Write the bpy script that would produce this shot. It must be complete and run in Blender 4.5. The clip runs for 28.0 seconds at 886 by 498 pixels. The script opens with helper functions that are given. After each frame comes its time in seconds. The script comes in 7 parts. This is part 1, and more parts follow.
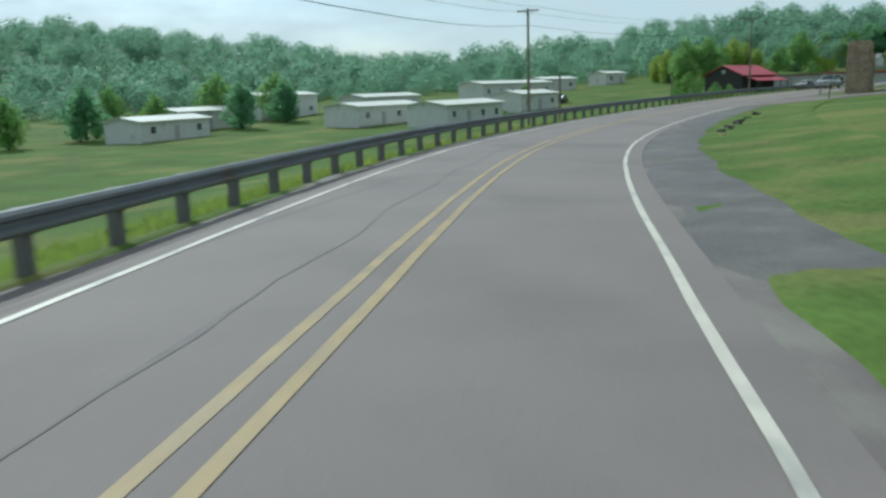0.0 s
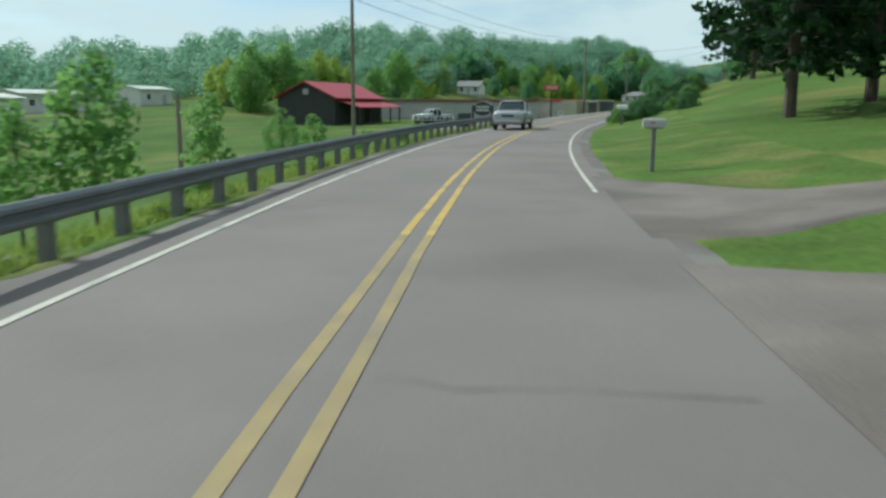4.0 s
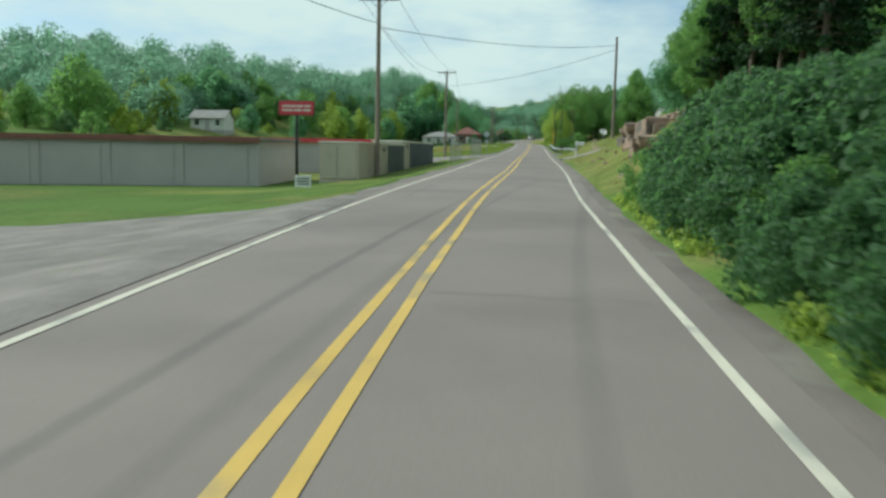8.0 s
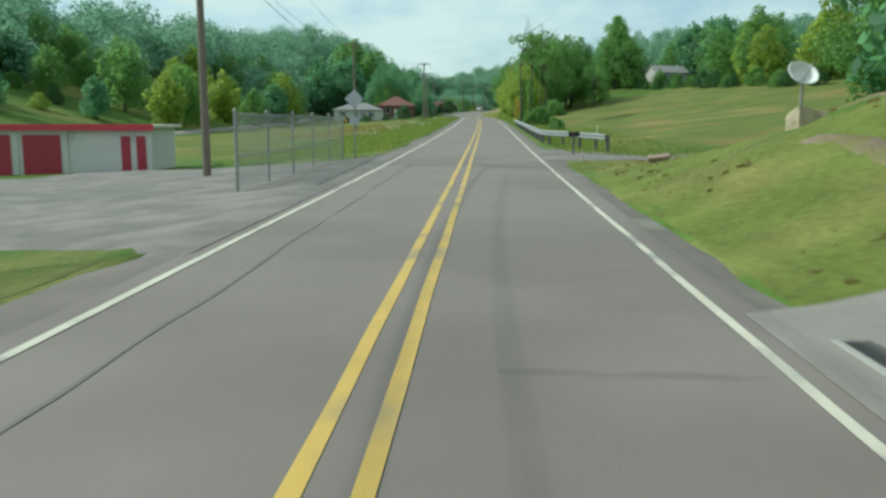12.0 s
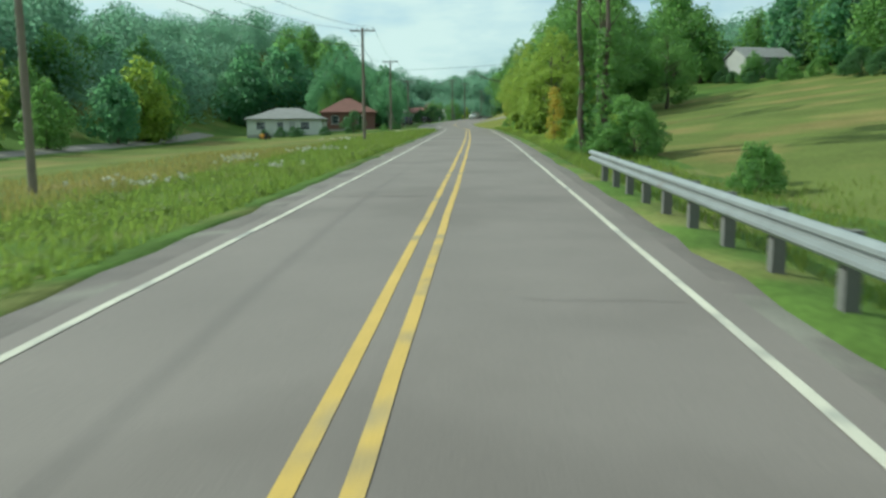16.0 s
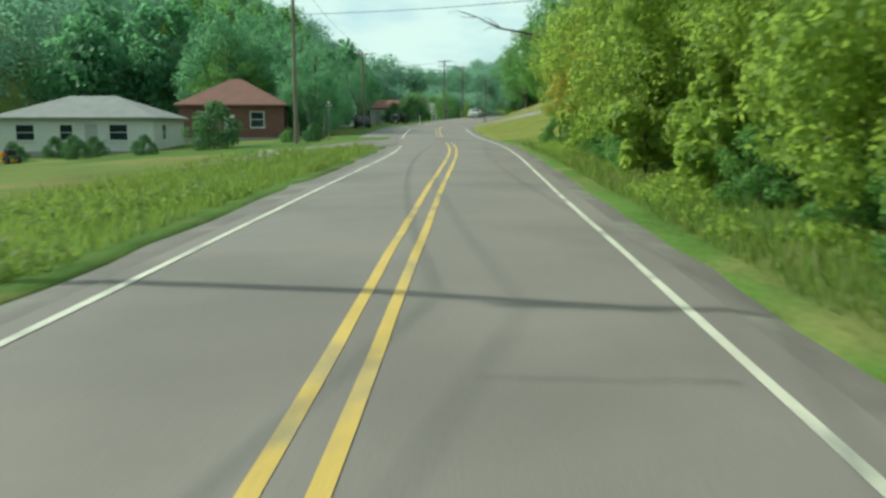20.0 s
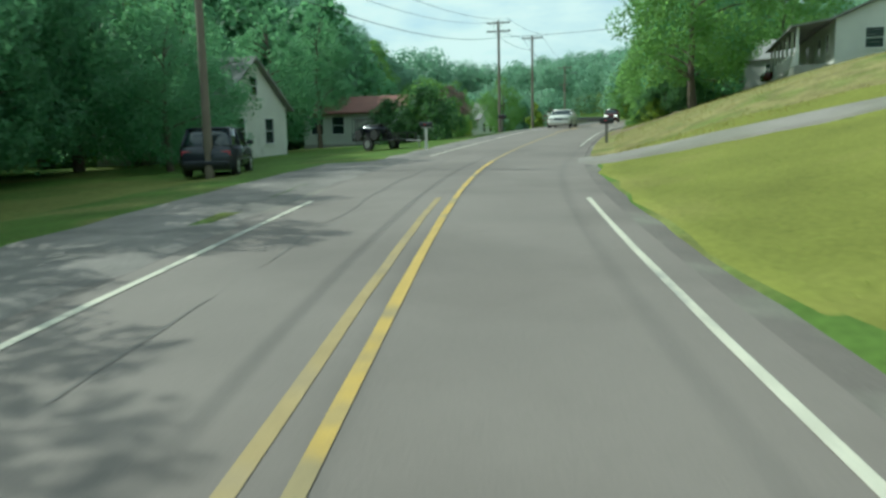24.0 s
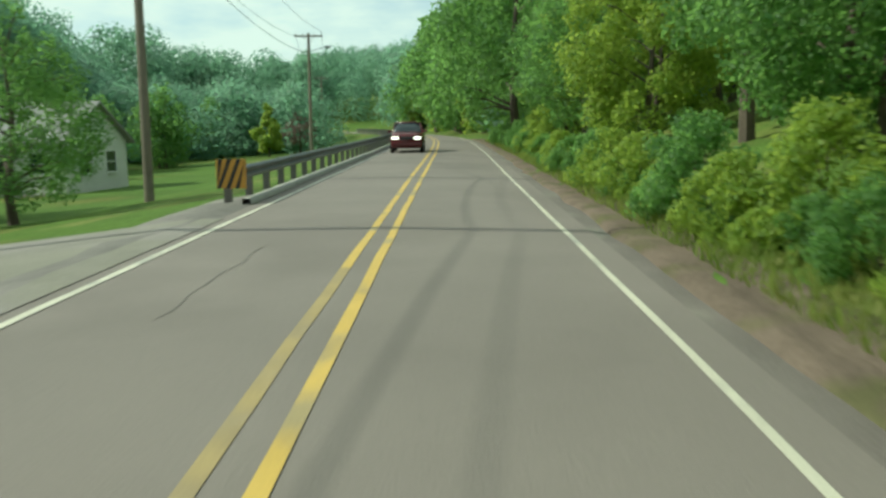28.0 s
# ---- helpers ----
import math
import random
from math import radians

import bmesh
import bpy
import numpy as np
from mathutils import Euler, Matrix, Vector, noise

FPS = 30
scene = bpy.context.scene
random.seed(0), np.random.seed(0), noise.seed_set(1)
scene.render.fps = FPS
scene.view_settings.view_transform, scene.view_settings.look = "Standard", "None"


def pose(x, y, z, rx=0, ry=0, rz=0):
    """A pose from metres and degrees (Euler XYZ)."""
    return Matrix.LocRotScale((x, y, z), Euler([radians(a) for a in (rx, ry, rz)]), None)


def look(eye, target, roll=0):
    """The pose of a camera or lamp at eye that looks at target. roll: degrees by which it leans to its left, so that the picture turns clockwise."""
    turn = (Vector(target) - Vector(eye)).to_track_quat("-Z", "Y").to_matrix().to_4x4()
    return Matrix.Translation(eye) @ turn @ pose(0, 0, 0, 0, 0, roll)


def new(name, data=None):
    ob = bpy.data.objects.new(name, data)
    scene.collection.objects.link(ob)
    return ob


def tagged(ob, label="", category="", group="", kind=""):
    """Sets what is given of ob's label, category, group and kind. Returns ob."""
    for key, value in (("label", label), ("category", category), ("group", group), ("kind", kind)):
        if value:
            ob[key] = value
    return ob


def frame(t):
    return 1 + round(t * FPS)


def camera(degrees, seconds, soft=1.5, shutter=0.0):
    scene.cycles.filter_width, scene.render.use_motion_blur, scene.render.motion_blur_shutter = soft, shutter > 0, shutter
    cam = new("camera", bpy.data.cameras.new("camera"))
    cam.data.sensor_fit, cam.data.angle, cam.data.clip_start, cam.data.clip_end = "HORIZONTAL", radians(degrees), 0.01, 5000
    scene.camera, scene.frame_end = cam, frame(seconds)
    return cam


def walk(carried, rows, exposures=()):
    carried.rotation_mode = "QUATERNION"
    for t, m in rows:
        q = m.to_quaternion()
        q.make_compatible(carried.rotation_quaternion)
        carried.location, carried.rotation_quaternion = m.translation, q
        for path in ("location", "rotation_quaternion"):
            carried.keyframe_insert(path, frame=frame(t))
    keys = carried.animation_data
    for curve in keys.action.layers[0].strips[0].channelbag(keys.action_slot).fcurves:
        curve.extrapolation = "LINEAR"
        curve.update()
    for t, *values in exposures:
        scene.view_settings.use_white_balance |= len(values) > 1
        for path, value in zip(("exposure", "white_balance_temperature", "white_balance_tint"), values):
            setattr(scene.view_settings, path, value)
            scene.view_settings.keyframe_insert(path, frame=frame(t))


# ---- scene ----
cam = camera(56.8, 28.0, soft=2.8, shutter=0.25)

# The drive: seconds, eye, yaw, pitch, roll
DRIVE = [
    (0.0, 0.00, 0.00, 1.75, -0.01, -11.13, -1.65),
    (0.5, 0.94, 9.12, 1.65, -3.97, -11.46, -1.48),
    (1.0, 2.53, 18.12, 1.56, -8.27, -11.43, -1.03),
    (1.5, 4.84, 26.89, 1.50, -12.69, -10.94, -0.52),
    (2.0, 7.78, 35.62, 1.48, -16.97, -10.22, 0.06),
    (2.5, 11.28, 44.11, 1.49, -20.62, -9.89, 0.01),
    (3.0, 15.24, 52.33, 1.53, -23.57, -9.18, -0.28),
    (3.5, 19.50, 60.30, 1.57, -26.26, -9.62, 0.37),
    (4.0, 24.03, 68.02, 1.60, -27.86, -9.90, 0.34),
    (4.5, 28.75, 75.65, 1.65, -29.56, -9.35, 0.55),
    (5.0, 33.69, 83.13, 1.70, -30.94, -9.34, 0.11),
    (5.5, 38.79, 90.49, 1.76, -32.24, -9.27, -0.04),
    (6.0, 44.05, 97.72, 1.81, -33.66, -9.13, -0.31),
    (6.5, 49.49, 104.78, 1.86, -35.38, -8.84, -1.45),
    (7.0, 55.14, 111.63, 1.89, -37.62, -8.95, -0.50),
    (7.5, 61.08, 118.22, 1.97, -39.93, -8.82, 0.51),
    (8.0, 67.33, 124.65, 2.13, -42.13, -6.96, 1.19),
    (8.5, 73.90, 130.88, 2.31, -44.15, -8.10, 1.21),
    (9.0, 80.51, 136.87, 2.49, -45.72, -8.47, 0.23),
    (9.5, 87.12, 142.66, 2.63, -46.36, -8.78, -0.35),
    (10.0, 93.70, 148.47, 2.77, -46.51, -8.74, -0.56),
    (10.5, 100.24, 154.27, 2.86, -46.14, -8.82, -0.81),
    (11.0, 106.77, 160.10, 2.93, -45.71, -8.77, -0.62),
    (11.5, 113.18, 166.11, 3.03, -45.39, -6.84, -0.36),
    (12.0, 119.61, 171.94, 3.14, -45.49, -8.80, 0.07),
    (12.5, 126.23, 177.84, 3.22, -45.75, -9.08, 0.37),
    (13.0, 132.87, 183.73, 3.27, -45.74, -8.82, -0.02),
    (13.5, 139.51, 189.63, 3.35, -45.52, -8.85, -0.32),
    (14.0, 146.10, 195.50, 3.46, -45.94, -9.05, -0.07),
    (14.5, 152.70, 201.30, 3.60, -46.30, -9.07, -0.03),
    (15.0, 159.27, 207.04, 3.75, -46.28, -8.92, -0.08),
    (15.5, 165.76, 212.76, 3.91, -45.92, -8.53, -0.37),
    (16.0, 172.18, 218.43, 4.08, -45.65, -8.24, -0.37),
    (16.5, 178.52, 224.13, 4.22, -45.45, -8.02, 0.21),
    (17.0, 184.75, 229.73, 4.37, -45.59, -8.18, 0.51),
    (17.5, 190.83, 235.29, 4.51, -45.74, -8.17, 0.02),
    (18.0, 197.04, 240.81, 4.67, -46.12, -8.31, -0.14),
    (18.5, 203.39, 246.35, 4.84, -46.02, -8.36, -0.34),
    (19.0, 209.75, 251.94, 5.02, -45.65, -7.97, -0.78),
    (19.5, 216.02, 257.57, 5.18, -45.60, -7.98, -0.23),
    (20.0, 222.26, 263.25, 5.31, -45.44, -8.49, -0.10),
    (20.5, 228.69, 269.07, 5.42, -45.30, -8.30, -0.25),
    (21.0, 235.24, 274.97, 5.54, -45.06, -8.01, -0.32),
    (21.5, 241.72, 280.92, 5.67, -44.67, -8.00, -0.18),
    (22.0, 248.12, 286.93, 5.79, -43.69, -8.55, -0.05),
    (22.5, 254.40, 293.05, 5.93, -42.42, -8.71, -0.07),
    (23.0, 260.55, 299.29, 6.08, -41.23, -8.54, -0.27),
    (23.5, 266.62, 305.61, 6.24, -40.57, -7.96, -1.20),
    (24.0, 272.70, 311.91, 6.42, -41.06, -7.97, -1.18),
    (24.5, 278.86, 318.12, 6.62, -41.90, -7.31, -1.09),
    (25.0, 285.07, 324.15, 6.86, -43.31, -7.61, -0.29),
    (25.5, 291.24, 329.86, 7.11, -45.58, -8.37, 1.17),
    (26.0, 297.69, 335.16, 7.37, -48.26, -8.76, 0.89),
    (26.5, 304.32, 340.09, 7.63, -51.27, -8.46, 0.93),
    (27.0, 311.15, 344.68, 7.91, -54.18, -8.75, 0.30),
    (27.5, 318.09, 349.05, 8.22, -55.87, -8.68, 0.03),
    (28.0, 325.09, 353.33, 8.53, -56.63, -7.92, -0.35),
]
walk(cam, [(t, pose(x, y, z, 90 + pitch, 0, yaw) @ pose(0, 0, 0, 0, 0, roll)) for t, x, y, z, yaw, pitch, roll in DRIVE],
     exposures=[(0.0, -0.62, 5000, 1), (4.0, -0.46, 5150, -1), (8.0, -0.38, 5350, -4), (13.0, -0.35, 5250, -8), (16.0, -0.3, 5250, -10), (20.0, -0.16, 5400, -13), (24.0, -0.2, 5150, -12), (25.0, -0.19, 5250, -11), (27.0, -0.17, 5550, -14), (28.0, -0.16, 5650, -14)])

# The road's centre line, metres
CENTRE = [
    (-7.25, -39.36, 0.22),
    (-4.55, -19.54, 0.09),
    (-1.85, 0.27, -0.03),
    (3.45, 27.35, -0.25),
    (14.23, 52.75, -0.25),
    (27.84, 76.22, -0.13),
    (43.04, 98.47, 0.02),
    (60.22, 119.09, 0.23),
    (79.67, 137.66, 0.69),
    (99.55, 155.04, 1.06),
    (119.18, 172.53, 1.34),
    (139.03, 190.12, 1.59),
    (158.74, 207.56, 1.97),
    (177.97, 224.61, 2.43),
    (196.68, 241.32, 2.90),
    (215.46, 258.24, 3.38),
    (234.55, 275.74, 3.76),
    (253.84, 293.62, 4.15),
    (271.91, 312.68, 4.65),
    (290.53, 330.59, 5.33),
    (310.53, 345.56, 6.14),
    (324.50, 354.27, 6.74),
    (345.54, 367.76, 7.19),
    (366.59, 381.26, 7.61),
    (387.40, 395.12, 8.01),
    (407.45, 410.05, 8.36),
    (426.12, 426.67, 8.66),
    (442.96, 445.15, 8.96),
    (457.41, 465.55, 9.26),
    (468.89, 487.76, 9.56),
]

# ---- light ----
SUN_AZ, SUN_EL = -30.5, 38.0        # degrees from +y towards +x, and above the ground
world = bpy.data.worlds.new("sky")
scene.world = world
world.use_nodes = True
wn, wl = world.node_tree.nodes, world.node_tree.links
wn.clear()
w_out, w_bg, w_sky = wn.new("ShaderNodeOutputWorld"), wn.new("ShaderNodeBackground"), wn.new("ShaderNodeTexSky")
w_sky.sky_type, w_sky.sun_disc = "NISHITA", False
w_sky.sun_elevation, w_sky.sun_rotation = radians(SUN_EL), radians(SUN_AZ)
w_sky.air_density, w_sky.dust_density, w_sky.ozone_density = 1.0, 1.2, 1.0
w_co, w_map = wn.new("ShaderNodeTexCoord"), wn.new("ShaderNodeMapping")
w_map.inputs["Scale"].default_value = (1.0, 1.0, 3.2)
w_noise, w_ramp, w_mix = wn.new("ShaderNodeTexNoise"), wn.new("ShaderNodeValToRGB"), wn.new("ShaderNodeMix")
w_noise.inputs["Scale"].default_value, w_noise.inputs["Detail"].default_value = 3.4, 7.0
w_noise.inputs["Roughness"].default_value = 0.55
w_ramp.color_ramp.elements[0].position, w_ramp.color_ramp.elements[1].position = 0.31, 0.56
w_mix.data_type = "RGBA"
w_mix.inputs["B"].default_value = (7.0, 7.15, 6.2, 1.0)     # sunlit cloud
wl.new(w_co.outputs["Generated"], w_map.inputs["Vector"])
wl.new(w_map.outputs["Vector"], w_noise.inputs["Vector"])
wl.new(w_noise.outputs["Fac"], w_ramp.inputs["Fac"])
wl.new(w_ramp.outputs["Color"], w_mix.inputs["Factor"])
wl.new(w_sky.outputs["Color"], w_mix.inputs["A"])
wl.new(w_mix.outputs["Result"], w_bg.inputs["Color"])
wl.new(w_bg.outputs["Background"], w_out.inputs["Surface"])
w_bg.inputs["Strength"].default_value = 0.145
sun_data = bpy.data.lights.new("sun", "SUN")
sun_data.energy, sun_data.angle, sun_data.color = 5.0, radians(0.6), (1.0, 0.90, 0.72)
sun = new("sun", sun_data)
_az, _el = radians(SUN_AZ), radians(SUN_EL)
_to_sun = Vector((math.sin(_az) * math.cos(_el), math.cos(_az) * math.cos(_el), math.sin(_el)))
sun.matrix_world = look(_to_sun * 300, (0, 0, 0))

# ---- materials ----


def material(name, color, rough=0.7, metal=0.0, vary=0.25, scale=4.0, fine=60.0, bump=0.0, island=0.0, per_object=0.0,
             second=None, patch=0.5, spec=0.5, patch_soft=0.12):
    """A surface with variation at two scales; second is a stain or wear colour that comes in patches."""
    m = bpy.data.materials.new(name)
    m.use_nodes = True
    n, k = m.node_tree.nodes, m.node_tree.links
    b = n["Principled BSDF"]
    b.inputs["Roughness"].default_value, b.inputs["Metallic"].default_value = rough, metal
    b.inputs["Specular IOR Level"].default_value = spec
    co = n.new("ShaderNodeTexCoord")
    big, small = n.new("ShaderNodeTexNoise"), n.new("ShaderNodeTexNoise")
    for tex, sc, det in ((big, scale, 4.0), (small, fine, 3.0)):
        tex.inputs["Scale"].default_value, tex.inputs["Detail"].default_value = sc, det
        k.new(co.outputs["Object"], tex.inputs["Vector"])
    add = n.new("ShaderNodeMath")
    add.operation = "ADD"
    k.new(big.outputs["Fac"], add.inputs[0])
    k.new(small.outputs["Fac"], add.inputs[1])
    last = add.outputs[0]
    gain = 0.5
    for use, node, out in ((island, "ShaderNodeNewGeometry", "Random Per Island"), (per_object, "ShaderNodeObjectInfo", "Random")):
        if use:
            src, mul, sm = n.new(node), n.new("ShaderNodeMath"), n.new("ShaderNodeMath")
            mul.operation = "MULTIPLY_ADD"
            mul.inputs[1].default_value, mul.inputs[2].default_value = use * 2, -use
            k.new(src.outputs[out], mul.inputs[0])
            k.new(last, sm.inputs[0])
            k.new(mul.outputs[0], sm.inputs[1])
            last = sm.outputs[0]
    rng = n.new("ShaderNodeMapRange")
    rng.inputs["From Min"].default_value, rng.inputs["From Max"].default_value = 0.5, 1.5
    rng.inputs["To Min"].default_value, rng.inputs["To Max"].default_value = 1 - vary, 1 + vary
    rng.clamp = False
    k.new(last, rng.inputs["Value"])
    base = n.new("ShaderNodeRGB")
    base.outputs[0].default_value = (*color, 1)
    col = base.outputs[0]
    if second:
        st, rp, mx = n.new("ShaderNodeTexNoise"), n.new("ShaderNodeValToRGB"), n.new("ShaderNodeMix")
        st.inputs["Scale"].default_value, st.inputs["Detail"].default_value = scale * 0.6, 6.0
        k.new(co.outputs["Object"], st.inputs["Vector"])
        rp.color_ramp.elements[0].position, rp.color_ramp.elements[1].position = patch, patch + patch_soft
        k.new(st.outputs["Fac"], rp.inputs["Fac"])
        mx.data_type = "RGBA"
        k.new(rp.outputs["Color"], mx.inputs["Factor"])
        k.new(col, mx.inputs["A"])
        mx.inputs["B"].default_value = (*second, 1)
        col = mx.outputs["Result"]
    vm = n.new("ShaderNodeVectorMath")
    vm.operation = "MULTIPLY"
    k.new(col, vm.inputs[0])
    k.new(rng.outputs["Result"], vm.inputs[1])
    k.new(vm.outputs["Vector"], b.inputs["Base Color"])
    if bump:
        bp = n.new("ShaderNodeBump")
        bp.inputs["Strength"].default_value, bp.inputs["Distance"].default_value = bump, 0.02
        k.new(small.outputs["Fac"], bp.inputs["Height"])
        k.new(bp.outputs["Normal"], b.inputs["Normal"])
    return m


def leaf_material(name, color, other, through_color, leaf_by_leaf=0.55):
    """Leaves: two greens mixed leaf by leaf, with light passing through."""
    m = bpy.data.materials.new(name)
    m.use_nodes = True
    n, k = m.node_tree.nodes, m.node_tree.links
    b, out = n["Principled BSDF"], n["Material Output"]
    b.inputs["Roughness"].default_value = 0.55
    b.inputs["Specular IOR Level"].default_value = 0.25
    geo, co, big = n.new("ShaderNodeNewGeometry"), n.new("ShaderNodeTexCoord"), n.new("ShaderNodeTexNoise")
    big.inputs["Scale"].default_value, big.inputs["Detail"].default_value = 0.2, 3.0
    k.new(co.outputs["Object"], big.inputs["Vector"])
    add = n.new("ShaderNodeMath")
    add.operation = "MULTIPLY_ADD"
    add.inputs[1].default_value, add.inputs[2].default_value = leaf_by_leaf, 0.0
    k.new(geo.outputs["Random Per Island"], add.inputs[0])
    k.new(big.outputs["Fac"], add.inputs[2])
    fac = n.new("ShaderNodeMapRange")
    fac.inputs["From Min"].default_value, fac.inputs["From Max"].default_value = 0.35, 0.5 + leaf_by_leaf
    k.new(add.outputs[0], fac.inputs["Value"])
    value = fac.outputs["Result"]
    mx = n.new("ShaderNodeMix")
    mx.data_type = "RGBA"
    mx.inputs["A"].default_value, mx.inputs["B"].default_value = (*color, 1), (*other, 1)
    k.new(value, mx.inputs["Factor"])
    k.new(mx.outputs["Result"], b.inputs["Base Color"])
    tr, sh = n.new("ShaderNodeBsdfTranslucent"), n.new("ShaderNodeMixShader")
    tr.inputs["Color"].default_value = (*through_color, 1)
    sh.inputs["Fac"].default_value = 0.5
    k.new(b.outputs["BSDF"], sh.inputs[1])
    k.new(tr.outputs["BSDF"], sh.inputs[2])
    k.new(sh.outputs["Shader"], out.inputs["Surface"])
    return m


def glass_material(name, tint=(0.02, 0.03, 0.035)):
    m = bpy.data.materials.new(name)
    m.use_nodes = True
    b = m.node_tree.nodes["Principled BSDF"]
    b.inputs["Base Color"].default_value, b.inputs["Roughness"].default_value = (*tint, 1), 0.06
    b.inputs["Specular IOR Level"].default_value = 0.8
    return m


M_ASPHALT = material("asphalt", (0.205, 0.170, 0.152), 0.85, vary=0.2, scale=0.35, fine=45, bump=0.25, second=(0.175, 0.144, 0.128), patch=0.5)
M_SHOULDER = material("old_asphalt", (0.165, 0.136, 0.122), 0.9, vary=0.35, scale=0.9, fine=30, bump=0.6, second=(0.22, 0.20, 0.165), patch=0.52)
M_GRAVEL = material("gravel", (0.21, 0.182, 0.168), 0.95, vary=0.5, scale=0.9, fine=24, bump=0.9, second=(0.165, 0.145, 0.132), patch=0.46)
M_PULL = material("dark_gravel", (0.13, 0.118, 0.11), 0.95, vary=0.45, scale=0.9, fine=24, bump=0.9, second=(0.18, 0.165, 0.14), patch=0.55)
M_YELLOW = material("yellow_paint", (0.55, 0.36, 0.075), 0.6, vary=0.25, scale=1.5, fine=40, second=(0.33, 0.25, 0.12), patch=0.52)
M_YELLOW_WORN = material("worn_yellow_paint", (0.35, 0.255, 0.11), 0.7, vary=0.25, scale=2.5, fine=40, second=(0.27, 0.21, 0.13), patch=0.45, patch_soft=0.3)
M_WHITE_LINE = material("white_paint", (0.58, 0.53, 0.43), 0.6, vary=0.25, scale=1.5, fine=40, second=(0.30, 0.28, 0.25), patch=0.55)
M_TAR = material("tar_seal", (0.15, 0.129, 0.118), 0.8, vary=0.3, scale=3)
M_TAR_DARK = material("fresh_tar_seal", (0.085, 0.075, 0.07), 0.8, vary=0.3, scale=3)
M_GRASS = material("meadow", (0.088, 0.138, 0.028), 0.95, vary=0.5, scale=0.16, fine=5, bump=0.9, second=(0.155, 0.166, 0.045), patch=0.5, spec=0.1)
M_VERGE = material("verge_grass", (0.092, 0.142, 0.028), 0.95, vary=0.5, scale=0.5, fine=8, bump=0.9, second=(0.155, 0.163, 0.05), patch=0.5, spec=0.1)
M_SOIL = material("dark_soil", (0.15, 0.112, 0.088), 0.95, vary=0.4, scale=1.4, fine=16, bump=0.8, second=(0.11, 0.10, 0.05), patch=0.5, spec=0.1)
M_DIRT = material("bare_dirt", (0.22, 0.165, 0.12), 0.95, vary=0.35, scale=1.0, fine=14, bump=0.7, second=(0.19, 0.17, 0.07), patch=0.5, spec=0.1)
M_STEEL = material("galvanised_steel", (0.30, 0.31, 0.31), 0.55, 0.35, vary=0.2, scale=2, second=(0.24, 0.19, 0.15), patch=0.62)
# copy of the galvanised steel, darkened for the left rails' shaded faces
M_STEEL_SHADE = material("shade_toned_steel", (0.165, 0.172, 0.178), 0.6, 0.3, vary=0.25, scale=2, second=(0.15, 0.125, 0.105), patch=0.6)
M_FENCE = material("pale_galvanised_wire", (0.50, 0.51, 0.52), 0.5, 0.2, vary=0.15, scale=2)
M_POST = material("weathered_post", (0.16, 0.15, 0.14), 0.8, vary=0.3, scale=3)
M_POLE = material("pole_wood", (0.20, 0.165, 0.13), 0.9, vary=0.3, scale=1.5, fine=25, bump=0.4)
M_BARK = material("bark", (0.11, 0.085, 0.065), 0.95, vary=0.4, scale=2, fine=18, bump=0.8)
M_DARK_STEEL = material("dark_metal", (0.03, 0.03, 0.032), 0.45, 0.4, vary=0.2)
M_WIRE = material("wire", (0.03, 0.03, 0.03), 0.5, vary=0.1)
L_GREEN = leaf_material("leaves_green", (0.05, 0.112, 0.038), (0.145, 0.235, 0.066), (0.31, 0.52, 0.13))
L_YELLOW = leaf_material("leaves_yellow_green", (0.06, 0.13, 0.026), (0.28, 0.345, 0.06), (0.52, 0.64, 0.11))
# dark tree leaves lifted and blued; the colour carries the haze over them
L_DARK_HAZE = leaf_material("leaves_dark_haze", (0.062, 0.135, 0.08), (0.13, 0.235, 0.125), (0.28, 0.53, 0.24), 0.4)
# far leaves made paler and bluer: distance haze put into their colour
L_WOOD_HAZE = leaf_material("leaves_far_wood_haze", (0.072, 0.137, 0.105), (0.20, 0.28, 0.195), (0.33, 0.55, 0.35), 0.18)
L_HEDGE = leaf_material("leaves_hedge", (0.036, 0.082, 0.04), (0.085, 0.15, 0.06), (0.16, 0.30, 0.10), 0.45)
L_PINE = leaf_material("needles", (0.010, 0.032, 0.014), (0.03, 0.065, 0.022), (0.03, 0.07, 0.02))
L_PURPLE = leaf_material("leaves_purple", (0.15, 0.11, 0.108), (0.28, 0.21, 0.185), (0.38, 0.27, 0.23))
L_GOLD = leaf_material("leaves_golden", (0.26, 0.24, 0.035), (0.52, 0.38, 0.06), (0.62, 0.50, 0.08))
L_AUTUMN = leaf_material("leaves_turning", (0.12, 0.185, 0.035), (0.46, 0.36, 0.075), (0.66, 0.62, 0.12))

# ---- the road's frame: s metres along, l metres to the left ----


def spline(points, steps=24):
    q = np.array(points, float)
    q = np.vstack([2 * q[0] - q[1], q, 2 * q[-1] - q[-2]])
    u = np.linspace(0, 1, steps, endpoint=False)[:, None]
    out = []
    for i in range(1, len(q) - 2):
        a, b, c, d = q[i - 1:i + 3]
        out.append(0.5 * (2 * b + (c - a) * u + (2 * a - 5 * b + 4 * c - d) * u ** 2 + (3 * b - a - 3 * c + d) * u ** 3))
    return np.vstack(out + [q[-2:-1]])


LINE = spline(CENTRE)
WAY = np.gradient(LINE[:, :2], axis=0)
WAY /= np.linalg.norm(WAY, axis=1)[:, None]
ALONG = np.r_[0, np.cumsum(np.linalg.norm(np.diff(LINE[:, :2], axis=0), axis=1))] - 40.0
S_END = float(ALONG[-1])


def smooth(v, a, b):
    u = np.clip((np.asarray(v, float) - a) / (b - a), 0, 1)
    return u * u * (3 - 2 * u)


